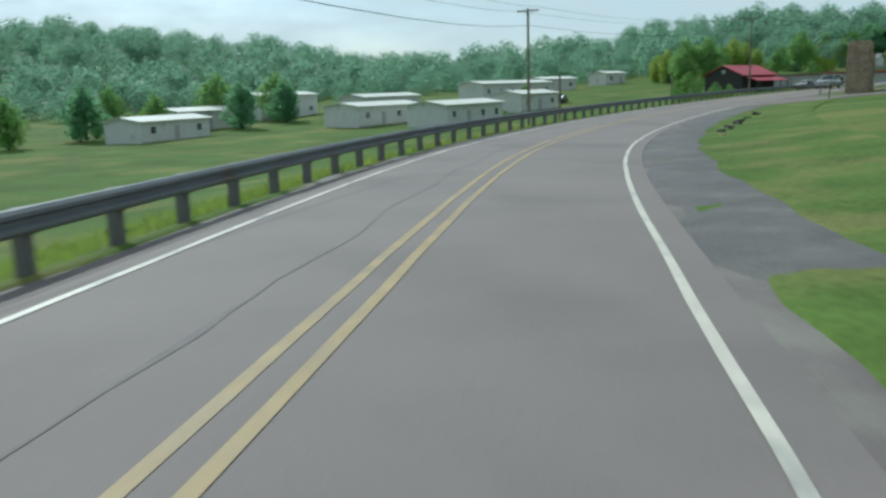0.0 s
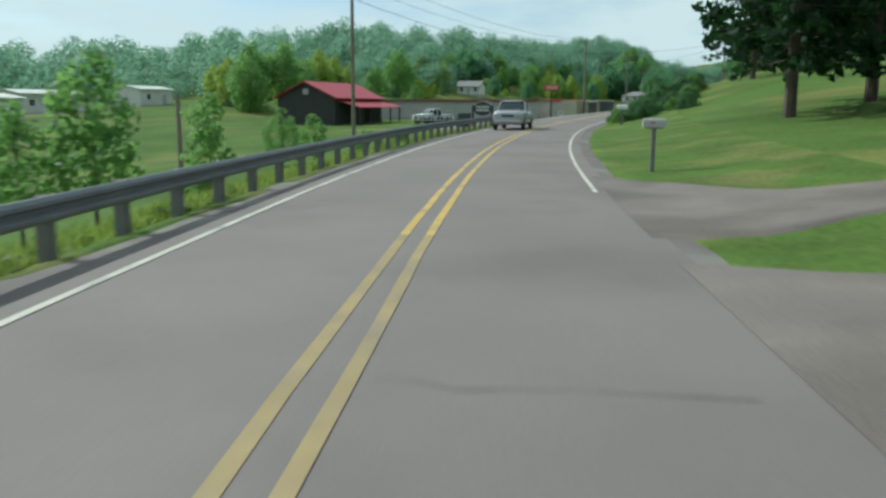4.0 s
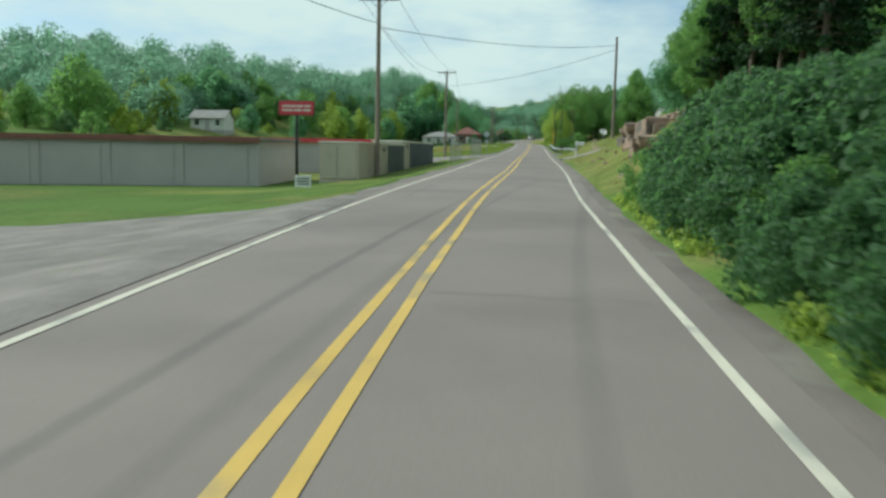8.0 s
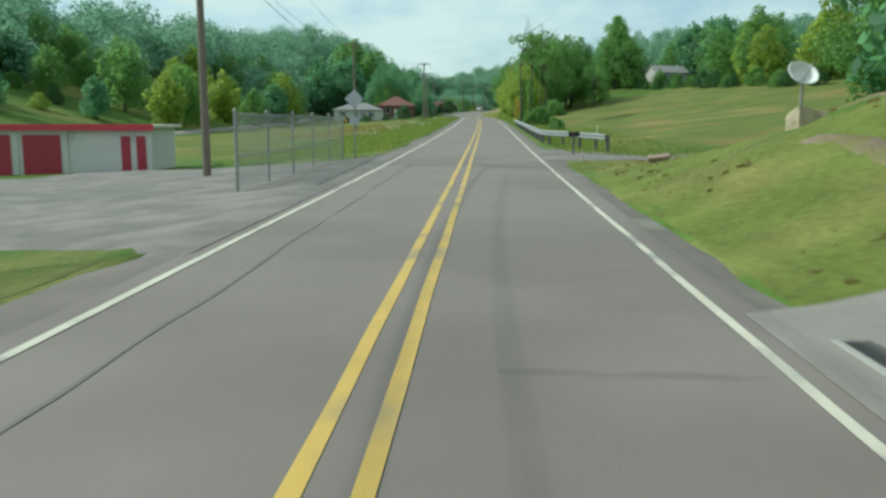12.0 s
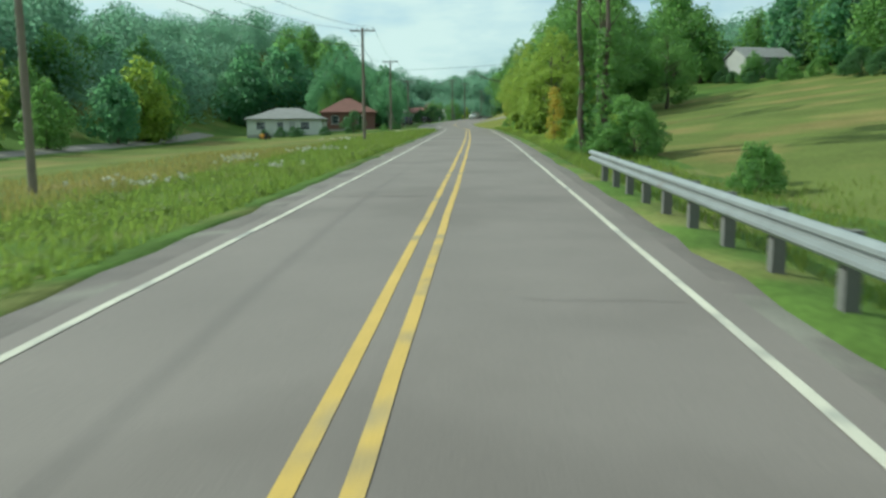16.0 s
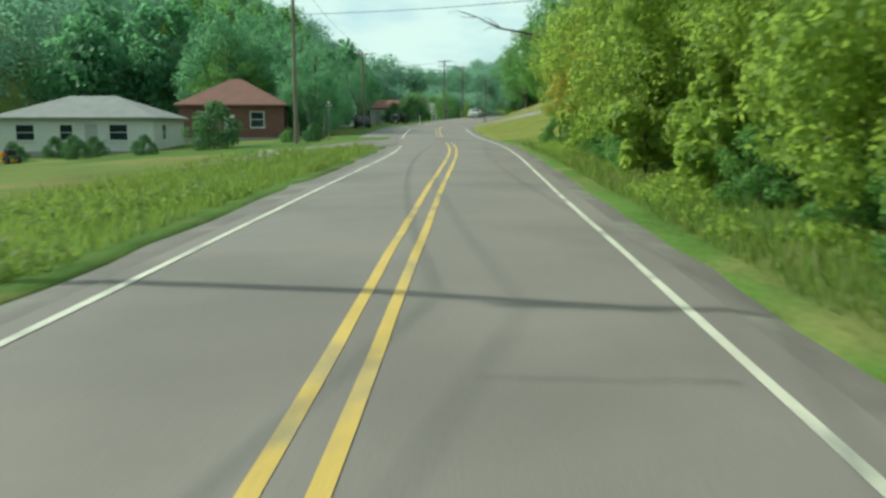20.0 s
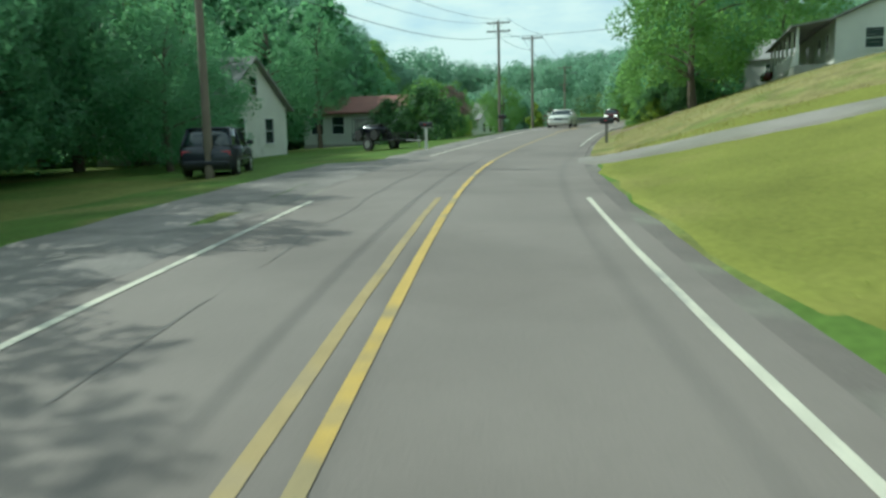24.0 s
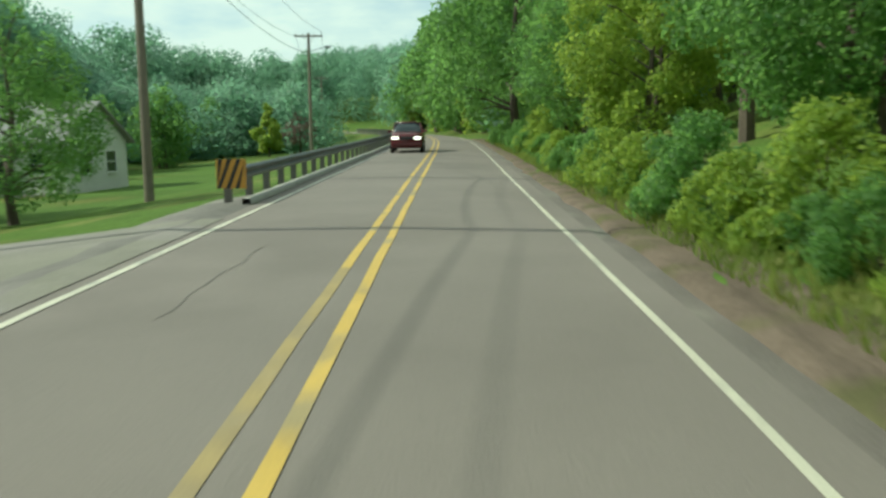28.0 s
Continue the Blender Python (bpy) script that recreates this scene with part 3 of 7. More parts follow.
def plant_tree(kind, s, l, scale=1.0, turn=0.0, label="leafy green tree on the grass", name="tree", group="", squash=1.0, sink=0.0):
    trunk, crown_me = FAR[kind] if (abs(l) > 24 or s > 565) and kind in FAR else KINDS[kind]
    ob = thing(name, at(s, l, -sink), label, "bush" if name == "bush" else "tree", group)
    ob.rotation_euler = (0, 0, radians(turn))
    ob.scale = (scale, scale, scale * squash)
    part("trunk", trunk, None, ob)
    part("crown", crown_me, None, ob)
    return ob


def woods(name, places, label, mat, variants, seed):
    """Far trees past counting, joined: places are rows of x, y, z, height. Those nearer the road have finer leaves."""
    r = np.random.default_rng(seed)
    protos = {}
    for near, lobes, count, size in ((True, 40, 1300, 0.026), (False, 26, 640, 0.034)):
        protos[near] = []
        for i in range(variants):
            c, q = crown_lobes(r, 0.93, 0.36 + 0.1 * r.random(), 0.12, lobes, 0.2)
            q = np.clip(np.array(q) * (0.62 if near else 0.75), 0.07, 0.2)
            protos[near].append(leaf_cloud(r, c, q, count, size, 0.2, 0.88, 0.15))
    xy = np.array([p[:2] for p in places])
    away = np.abs(frame_of(xy[:, 0], xy[:, 1])[1])
    vs, fs, n = [], [], 0
    for (x, y, z, h), d in zip(places, away):
        v, f = protos[bool(d < 105)][r.integers(variants)]
        a = r.random() * 6.283
        ca, sa = math.cos(a), math.sin(a)
        w = (4.5 + 0.8 * h) * (0.8 + 0.5 * r.random())
        vs.append(np.stack([x + (v[:, 0] * ca - v[:, 1] * sa) * w, y + (v[:, 0] * sa + v[:, 1] * ca) * w, z + v[:, 2] * h - 0.3], 1))
        fs.append(f + n)
        n += len(v)
    ob = new(name, link_mesh(name, np.concatenate(vs), np.concatenate(fs), mat))
    return tagged(ob, label, "woods", "", "stuff")


def scatter(n, s0, s1, l0, l1, h0, h1, seed):
    r = np.random.default_rng(seed)
    s, l = s0 + (s1 - s0) * r.random(n), l0 + (l1 - l0) * r.random(n)
    return [(*at(a, b), h0 + (h1 - h0) * r.random()) for a, b in zip(s, l)]


def scatter_xy(n, cx, cy, r0, r1, a0, a1, h0, h1, seed, test=None):
    """Trees in a sector of a ring round cx, cy; azimuth from +y towards +x, degrees."""
    r = np.random.default_rng(seed)
    d, a = np.sqrt(r0 ** 2 + (r1 ** 2 - r0 ** 2) * r.random(n)), np.radians(a0 + (a1 - a0) * r.random(n))
    x, y = cx + d * np.sin(a), cy + d * np.cos(a)
    s, l = frame_of(x, y)
    z = road_z(s) + lie(s, l)
    keep = np.ones(n, bool) if test is None else test(s, l)
    h = h0 + (h1 - h0) * r.random(n)
    return list(zip(x[keep], y[keep], z[keep], h[keep]))


def left_edge(s):
    return np.interp(s, (-40, 120, 220, 300, 360, 420, 450, 560, 640), (205, 190, 130, 78, 54, 46, 44, 46, 50))


def wood_grid(x0, x1, y0, y1, step, h0, h1, seed, test):
    """Trees on a jittered grid, so that the canopy closes."""
    r = np.random.default_rng(seed)
    x, y = (v.ravel() for v in np.meshgrid(np.arange(x0, x1, step), np.arange(y0, y1, step)))
    x, y = x + step * 0.9 * (r.random(len(x)) - 0.5), y + step * 0.9 * (r.random(len(x)) - 0.5)
    a, b = frame_of(x, y)
    k = test(a, b)
    a, b, x, y = a[k], b[k], x[k], y[k]
    return list(zip(x, y, road_z(a) + lie(a, b), h0 + (h1 - h0) * r.random(len(x)) ** 1.4))


wood_left = wood_grid(-460, 640, 20, 800, 10.2, 7.5, 13.0, 21, lambda s, l: (l > left_edge(s)) & (l < left_edge(s) + np.interp(s, (150, 260), (260, 115))) & (s > -60) & (s < 700))
gap = np.random.default_rng(26)
wood_left += wood_grid(-260, 420, 60, 560, 10.0, 4.5, 8.5, 24, lambda s, l: (l < left_edge(s)) & (l > left_edge(s) - np.interp(s, (60, 120, 300, 340), (12, 45, 16, 4))) & (s > 40) & (s < 345) & (gap.random(len(s)) < 0.85))
woods("woods", wood_left, "green broadleaf woods on the valley slope", L_WOOD_HAZE, 8, 31)
wood_right = scatter_xy(950, 330, 200, 20, 420, -60, 220, 9, 15, 22, lambda s, l: ((l < -58) | ((l < -24) & (s > 455) & ((l < -38) | (s > 512)))) & (s > -40) & (s < 700))
woods("woods", wood_right, "green broadleaf woods above the meadow", L_WOOD_HAZE, 6, 32)
wood_end = scatter_xy(1400, 470, 490, 5, 260, -110, 160, 9, 15, 23, lambda s, l: (s > 668) & (s < 860))
wood_end += scatter(210, 556, 676, -8, -60, 9, 15, 24) + scatter(200, 590, 676, 13, 60, 6, 10, 25)
woods("woods", wood_end, "green broadleaf woods closing the valley", L_WOOD_HAZE, 6, 33)

# ---- roadside structure ----
M_BRICK_RED = material("red_brick", (0.165, 0.082, 0.064), 0.9, vary=0.3, scale=2, fine=30, bump=0.4)
M_SIDING = material("white_siding", (0.62, 0.61, 0.56), 0.7, vary=0.12, scale=1.0, fine=20, second=(0.45, 0.44, 0.40), patch=0.6)
M_TAN = material("tan_sheet_metal", (0.48, 0.42, 0.33), 0.6, vary=0.12, scale=0.8, second=(0.36, 0.31, 0.25), patch=0.58)
M_GREY_WALL = material("grey_sheet_metal", (0.40, 0.38, 0.36), 0.6, vary=0.14, scale=0.7)
M_ROOF_WHITE = material("white_metal_roof", (0.72, 0.70, 0.60), 0.45, vary=0.1, scale=0.6)
M_ROOF_RED = material("red_metal_roof", (0.42, 0.035, 0.05), 0.5, vary=0.18, scale=0.8, fine=12)
M_ROOF_GREY = material("grey_shingles", (0.24, 0.23, 0.22), 0.9, vary=0.25, scale=1.2, fine=18, bump=0.3)
M_ROOF_BROWN = material("red_brown_shingles", (0.19, 0.088, 0.07), 0.9, vary=0.25, scale=1.2, fine=18, bump=0.3)
M_BARN = material("dark_barn_boards", (0.045, 0.042, 0.04), 0.85, vary=0.3, scale=1.4, fine=16)
M_RED_DOOR = material("red_door_paint", (0.34, 0.03, 0.05), 0.5, vary=0.12, scale=1.2)
M_WHITE = material("white_paint_weathered", (0.72, 0.71, 0.67), 0.5, vary=0.1, scale=2, second=(0.55, 0.53, 0.48), patch=0.62)
M_TRIM = material("white_trim", (0.70, 0.69, 0.65), 0.6, vary=0.08)
M_STONE = material("field_stone", (0.37, 0.28, 0.195), 0.9, vary=0.3, scale=2.5, fine=22, bump=0.7, per_object=0.35, second=(0.15, 0.115, 0.09), patch=0.55)
M_MORTAR = material("mortar", (0.13, 0.11, 0.09), 0.95, vary=0.25, scale=4)
M_ROCK = material("sandstone", (0.27, 0.19, 0.14), 0.95, vary=0.45, scale=1.4, fine=11, bump=1.0, second=(0.10, 0.088, 0.075), patch=0.5)
M_CONCRETE = material("concrete", (0.36, 0.34, 0.31), 0.9, vary=0.2, scale=2)
M_WORN = material("worn_drive", (0.20, 0.162, 0.14), 0.95, vary=0.35, scale=0.6, fine=25, bump=0.6, second=(0.15, 0.12, 0.10), patch=0.5)
M_DRIVE = material("pale_drive", (0.24, 0.21, 0.19), 0.95, vary=0.3, scale=0.6, fine=25, bump=0.6, second=(0.21, 0.19, 0.155), patch=0.5)
M_SIGN_RED = material("red_sign_face", (0.50, 0.04, 0.06), 0.45, vary=0.1, scale=2)
M_SIGN_DARK = material("dark_green_sign_face", (0.03, 0.045, 0.045), 0.5, vary=0.15)
M_CREAM = material("cream_letter_paint", (0.62, 0.60, 0.50), 0.6, vary=0.08)
M_BLACK = material("black_paint", (0.02, 0.02, 0.022), 0.4, vary=0.15)
M_AMBER = material("amber_sheeting", (0.55, 0.28, 0.04), 0.5, vary=0.1)
M_RUBBER = material("tyre_rubber", (0.022, 0.022, 0.022), 0.85, vary=0.2)
M_RIM = material("wheel_metal", (0.45, 0.45, 0.45), 0.35, 0.7, vary=0.1)
M_CAR_WHITE = material("white_car_paint", (0.74, 0.73, 0.68), 0.22, vary=0.04, scale=2)
M_CAR_DARK = material("dark_car_paint", (0.03, 0.032, 0.045), 0.2, vary=0.1, scale=2)
M_CAR_RED = material("maroon_car_paint", (0.10, 0.018, 0.022), 0.22, vary=0.08, scale=2)
M_CAR_SILVER = material("silver_car_paint", (0.42, 0.43, 0.43), 0.25, 0.3, vary=0.06, scale=2)
M_YELLOW_PAINT = material("yellow_machine_paint", (0.60, 0.30, 0.03), 0.4, vary=0.1)
M_GLASS = glass_material("dark_glass")
M_LAMP_GLASS = glass_material("lamp_glass", (0.30, 0.31, 0.31))
M_BLOSSOM = material("white_umbels", (0.60, 0.58, 0.45), 0.8, vary=0.1, island=0.2)
M_BLADES = leaf_material("grass_blades", (0.10, 0.165, 0.03), (0.24, 0.225, 0.07), (0.30, 0.40, 0.07))

M_DRY = material("dry_grass", (0.225, 0.195, 0.08), 0.95, vary=0.55, scale=1.1, fine=8, bump=0.9, second=(0.145, 0.165, 0.045), patch=0.47, spec=0.1, patch_soft=0.2)
M_STRAW = leaf_material("dry_grass_blades", (0.17, 0.16, 0.05), (0.36, 0.30, 0.12), (0.38, 0.34, 0.10))


def apron(name, mat, s0, s1, l0, l1, up, label, skew=0.0, bend=0.0):
    """A drive or yard beside the road, lying on the ground: from l0 to l1, skewed along s."""
    nu, nv = 14, 40
    v = []
    for i in range(nu):
        for j in range(nv):
            u, w = i / (nu - 1), j / (nv - 1)
            flare = (2.2 if s1 - s0 > 4 else 0.8) * (1 - w) ** 6
            s = (s0 - flare) + (s1 - s0 + 2 * flare) * u + skew * w + bend * w * w
            s += 0.25 * noise.noise((w * 7, u * 3, s0))
            l = l0 + (l1 - l0) * w
            lift = 0.012 + (up - 0.012) * float(smooth(abs(l), 3.2, 4.4)) - (0.35 if i in (0, nu - 1) else 0.0)
            v.append(at(s + (0.25 if i == nu - 1 else -0.25 if i == 0 else 0), l, lift))
    f = grid_faces(nu, nv)
    return structure(name, link_mesh(name, v, f if l1 > l0 else f[:, ::-1], mat, True), label)




def lane(name, mat, stations, up, label):
    """A drive between two edges: stations are rows of l, nearer edge s, farther edge s."""
    ls, s_in, s_out = (np.array(c, float) for c in zip(*stations))
    nu, nv = 14, 60
    ll = np.linspace(ls[0], ls[-1], nv)
    a, b = np.interp(-ll, -ls, s_in), np.interp(-ll, -ls, s_out)
    v = []
    for i in range(nu):
        for j in range(nv):
            u = i / (nu - 1)
            rim = i in (0, nu - 1)
            s = a[j] + (b[j] - a[j]) * u + 0.3 * noise.noise((ll[j] * 0.6, u * 3, up * 90))
            lift = 0.012 + (up - 0.012) * float(smooth(abs(ll[j]), 3.2, 4.4)) - (0.3 if rim else 0.0)
            v.append(at(s, ll[j], lift))
    return structure(name, link_mesh(name, v, grid_faces(nu, nv)[:, ::-1], mat, True), label)


lane("driveway", M_WORN, [(-3.1, 62, 84.5), (-3.8, 63.4, 84), (-6.2, 69, 82.2), (-7.6, 71, 79.4), (-10, 73.6, 78.1), (-13, 75.6, 78.9), (-20, 78, 82), (-46, 82, 86)], 0.085, "pinkish worn asphalt driveway between the lawns")
lane("driveway", M_WORN, [(-3.1, 83.5, 94.5), (-4.5, 84, 92.5), (-6, 85.2, 89.4), (-8, 86.2, 89.2), (-10, 87, 89.6), (-20, 89, 92), (-34, 92, 95)], 0.075, "pinkish worn asphalt driveway branching behind the pillar")
strip("dirt_bank", M_DIRT, 224.5, 234, [(-7.7, -0.1), (-7.4, 0.05), (-6.8, 0.05), (-6.5, -0.1)], follow=True, label="bare reddish dirt on the bank", wob=0.5)
apron("driveway", M_DRIVE, 220.4, 222.6, -3.1, -32, 0.15, "pale asphalt driveway climbing the bank", 6, 14)
apron("driveway", M_GRAVEL, 249, 256, -3.1, -60, 0.1, "gravel farm entrance across the meadow", 4, 10)
apron("driveway", M_DRIVE, 451.2, 452.9, -3.1, -30, 0.16, "pale driveway across the lawn bank", -6, -14)
lane("dirt_bank", M_DIRT, [(-3.8, 471, 482), (-5, 474, 483), (-7, 477, 484), (-9.5, 480, 486)], 0.125, "bare reddish soil and rubble at the bank's foot")
apron("gravel_yard", M_GRAVEL, 150, 168, 3.1, 16, 0.055, "gravel pull-off beside the road", 0)
apron("gravel_yard", M_GRAVEL, 226, 252, 3.1, 18, 0.06, "wide gravel yard of the storage units", 4)
apron("gravel_yard", M_GRAVEL, 206, 252, 8, 40, 0.055, "wide gravel yard of the storage units", 0)
apron("side_road", M_SHOULDER, 402, 412, 3.1, 18, 0.055, "worn asphalt side road joining", -8, -24)
strip("gravel_yard", M_GRAVEL, 416, 455, [(3.05, -0.04), (3.9, 0.04), (5.2, 0.06), (6.3, 0.06), (6.7, -0.1)], follow=True, label="gravel edge before the yards", wob=0.2)
strip("gravel_yard", M_PULL, 7, 66, [(-5.3, -0.12), (-4.9, 0.05), (-4.4, 0.055), (-3.9, 0.045), (-3.05, -0.04)], follow=True, label="dark gravel pull-off beside the road", wob=0.3)
strip("gravel_yard", M_GRAVEL, 451, 512, [(3.0, -0.04), (3.6, 0.03), (4.2, 0.05), (4.7, 0.05), (5.0, -0.1)], follow=True, label="gravel edge before the yards", wob=0.35)
apron("driveway", M_DRIVE, 497, 504, 3.1, 24, 0.055, "pale driveway to the house", 4, 10)
strip("field_lane", M_DRIVE, 262, 420, [(38.6, -0.1), (38.8, 0.12), (40, 0.13), (41.2, 0.12), (41.4, -0.1)], follow=True, label="pale lane across the meadow")
strip("dirt_bank", M_SOIL, 457, 572, [(-4.75, -0.06), (-4.6, 0.05), (-4.4, 0.07), (-4.2, 0.06), (-3.95, 0.05), (-3.7, 0.03), (-3.55, -0.1)], follow=True, label="crumbling dirt edge of the road", wob=0.25)
apron("dirt_bank", M_DRY, 455, 481, -3.5, -17, 0.10, "dry trampled grass and dirt on the bank", -5.0, -3.0)
strip("dirt_bank", M_DIRT, 231, 247, [(-10.0, -0.1), (-9.6, 0.06), (-8.8, 0.07), (-8.5, -0.1)], follow=True, label="bare reddish dirt on the bank", wob=0.9)
M_BANK = material("bank_grass", (0.125, 0.148, 0.034), 0.95, vary=0.5, scale=0.6, fine=7, bump=0.9, second=(0.20, 0.18, 0.06), patch=0.5, spec=0.1, patch_soft=0.25)
strip("bank", M_BANK, 170, 250, [(-15, -0.1), (-14, 0.04), (-12, 0.05), (-10.5, 0.05), (-9, 0.05), (-7.5, 0.045), (-6.2, 0.05), (-5.2, 0.055), (-4.6, 0.06), (-4.2, 0.06), (-3.8, 0.0), (-3.65, -0.14)], follow=True, label="olive grass on the roadside bank", wob=0.3)
M_LAWN = material("sunny_lawn", (0.178, 0.182, 0.038), 0.95, vary=0.4, scale=0.35, fine=9, bump=0.7, second=(0.215, 0.195, 0.058), patch=0.5, spec=0.1, patch_soft=0.25)
strip("lawn", M_LAWN, 408, 456, [(-19, -0.1), (-18, 0.04), (-15, 0.05), (-12, 0.05), (-10, 0.05), (-8, 0.05), (-6.2, 0.05), (-5.2, 0.055), (-4.6, 0.06), (-4.2, 0.06), (-3.85, 0.0), (-3.7, -0.14)], follow=True, label="bright mown lawn on the bank", wob=0.3)
M_HAY = material("hay_meadow", (0.125, 0.148, 0.036), 0.95, vary=0.45, scale=0.22, fine=7, bump=0.9, second=(0.205, 0.172, 0.058), patch=0.52, spec=0.1)
strip("hay_meadow", M_HAY, 262, 398, [(-52, -0.1), (-49, 0.06), (-42, 0.06), (-36, 0.07), (-30, 0.07), (-24, 0.07), (-19, 0.07), (-14, 0.08), (-11, 0.08), (-9.2, 0.07), (-8.6, -0.1)], follow=True, label="olive hay meadow with dry grass", wob=0.5)
strip("hay_meadow", M_HAY, 262, 404, [(12, -0.1), (12.6, 0.06), (16, 0.07), (21, 0.07), (26, 0.07), (30, 0.07), (36, 0.06), (37, -0.1)], follow=True, label="olive hay meadow with dry grass", wob=0.5)
strip("kerb", M_CONCRETE, 508, 600, [(3.24, 0.0), (3.26, 0.13), (3.42, 0.14), (3.44, -0.05)], label="low concrete kerb below the guard rail")


# ---- guard rails ----
def w_profile():
    """A W-beam's section: (out, up)."""
    return [(0.00, -0.155), (0.03, -0.15), (0.08, -0.105), (0.08, -0.06), (0.015, -0.02), (0.015, 0.02), (0.08, 0.06), (0.08, 0.105), (0.03, 0.15), (0.00, 0.155)]


def guard_rail(s0, s1, l, side, label, flare=None, panel=7.62, height=0.56, marker=False, steel=None):
    """side: +1 where the rail stands left of the road, so that its face looks right."""
    root = thing("guard_rail", at((s0 + s1) / 2, l, 0.0, False), label, "guard rail")
    inv = root.matrix_world.inverted()
    off = (lambda s: l) if flare is None else (lambda s: l + flare(s))

    def spot(s, out, up):
        return inv @ at(s, off(s) - side * out, up, False)
    a = s0
    prof = w_profile()
    while a < s1 - 0.5:
        b = min(a + panel, s1)
        ss = np.linspace(a, b + 0.12, 6)
        v = []
        for s in ss:
            z = float(lie(s, l)) * 0.35
            for o, u in prof:
                v.append(spot(s, o, height + u + z))
            for o, u in reversed(prof):
                v.append(spot(s, o - 0.006, height + u + z))
        n = len(prof) * 2
        f = [(i * n + j, (i + 1) * n + j, (i + 1) * n + (j + 1) % n, i * n + (j + 1) % n) for i in range(5) for j in range(n)]
        part("beam", link_mesh("beam", v, np.array(f), steel or M_STEEL), None, root)
        a = b
    post = bmesh.new()
    box(post, -0.085, 0.085, -0.10, 0.06, -1.0, height + 0.13, 0.006)
    box(post, -0.07, 0.07, 0.06, 0.13, height - 0.17, height + 0.15, 0.006)
    post_me = bpy.data.meshes.new("post")
    post.to_mesh(post_me)
    post.free()
    post_me.materials.append(M_POST)
    for s in np.arange(s0 + 0.4, s1, 1.905):
        ob = part("post", post_me, None, root)
        p = at(s, off(s) + side * 0.14, float(lie(s, l)) * 0.35, False)
        ob.matrix_local = inv @ Matrix.Translation(p) @ pose(0, 0, 0, 0, 0, heading(s) + (180 if side > 0 else 0))
    if marker:
        m = inv @ placed(s0 - 0.25, l - 0.1, 90, 0.0, False)
        bm = boxed(-0.32, 0.32, -0.015, 0.015, 0.35, 0.98, 0.004)
        board = part("hazard_board", bm, M_AMBER, root, "amber and black striped hazard board")
        board.matrix_local = m
        for k in range(5):
            bm = bmesh.new()
            c = -0.42 + k * 0.2
            q = []
            for (x, z) in ((c, 0.98), (c + 0.09, 0.98), (c + 0.34, 0.35), (c + 0.25, 0.35)):
                q.append((min(0.31, max(-0.31, x)), z))
            vs = [bm.verts.new((x, y, z)) for y in (0.0165, 0.019) for x, z in q]
            for idx in ((0, 1, 2, 3), (7, 6, 5, 4)):
                bm.faces.new([vs[i] for i in idx])
            part("stripe", bm, M_BLACK, board)
    return root


guard_rail(-36, 147.6, 4.05, 1, "steel guard rail along the curve, shade put into its colour", height=0.58, steel=M_STEEL_SHADE)
guard_rail(257, 310.5, -4.05, -1, "bright galvanised guard rail beside the meadow", lambda s: -2.6 * float(smooth(267 - s, 0, 10)), height=0.62)
guard_rail(508.3, 640, 3.75, 1, "steel guard rail with a striped hazard board", marker=True, height=0.62, steel=M_STEEL_SHADE)


# ---- poles and wires ----
def utility_pole(s, l, h, arms=1, lean=0.0, label="weathered wooden utility pole with a crossarm", lamp=False, turn=90.0):
    root = thing("utility_pole", placed(s, l), label, "utility pole", "poles along the road")
    top = Vector((lean * h, 0, h))
    bm = tube(bmesh.new(), (0, 0, -0.6), top, 0.16, 0.11, 12)
    part("shaft", bm, M_POLE, root)
    tips = []
    for k in range(arms):
        z = h - 0.25 - 0.8 * k
        bm = boxed(-0.06, 0.06, -1.15, 1.15, z - 0.06, z + 0.06, 0.01)
        for y in (-0.5, 0.5):
            tube(bm, (0.07, y, z), (0.07, 0, z - 0.55), 0.015, n=5)
        arm = part("crossarm", bm, M_POLE, root)
        for y in (-1.05, -0.45, 0.45, 1.05):
            b2 = bmesh.new()
            tube(b2, (0, y, z + 0.05), (0, y, z + 0.2), 0.05, 0.035, 8)
            tube(b2, (0, y, z + 0.12), (0, y, z + 0.15), 0.07, 0.07, 8)
            part("insulator", b2, M_CONCRETE, arm)
    if lamp:
        bm = tube(bmesh.new(), (0, 0, h - 1.5), (0, -1.4, h - 1.1), 0.03, n=6)
        part("lamp_arm", bm, M_STEEL, root)
        bm = bmesh.new()
        bmesh.ops.create_uvsphere(bm, u_segments=10, v_segments=6, radius=0.22, matrix=Matrix.Translation((0, -1.55, h - 1.12)) @ Matrix.Diagonal((0.8, 1.4, 0.5, 1)))
        part("lamp_head", bm, M_LAMP_GLASS, root, "pale street lamp head")
    return root


POLES = [(-40, 16, 11), (79, 20, 12.4), (131, 13.8, 12.2), (192.8, 7.9, 10.4), (246, 9.7, 10.5), (313.8, 14.8, 10.5), (363.2, 9.7, 10.3), (413, 10.5, 10.5), (504, 9.6, 11), (516, 8.4, 10.5), (560, 10.5, 10.5), (620, 12, 10.5)]
for k, (s, l, h) in enumerate(POLES):
    utility_pole(s, l, h, 2 if k == 8 else 1, lean=(0.012 if k in (3, 7) else 0.0), lamp=(k == 10))
utility_pole(232, -9.2, 10.2, 0, label="weathered wooden pole on the grassy bank")
utility_pole(449.8, 9.3, 8.8, 1, lean=-0.012)
utility_pole(117.5, 19.5, 4.6, 0, label="short weathered wooden pole in the meadow")
utility_pole(112, 34, 7.0, 0, label="slim weathered wooden pole in the meadow")


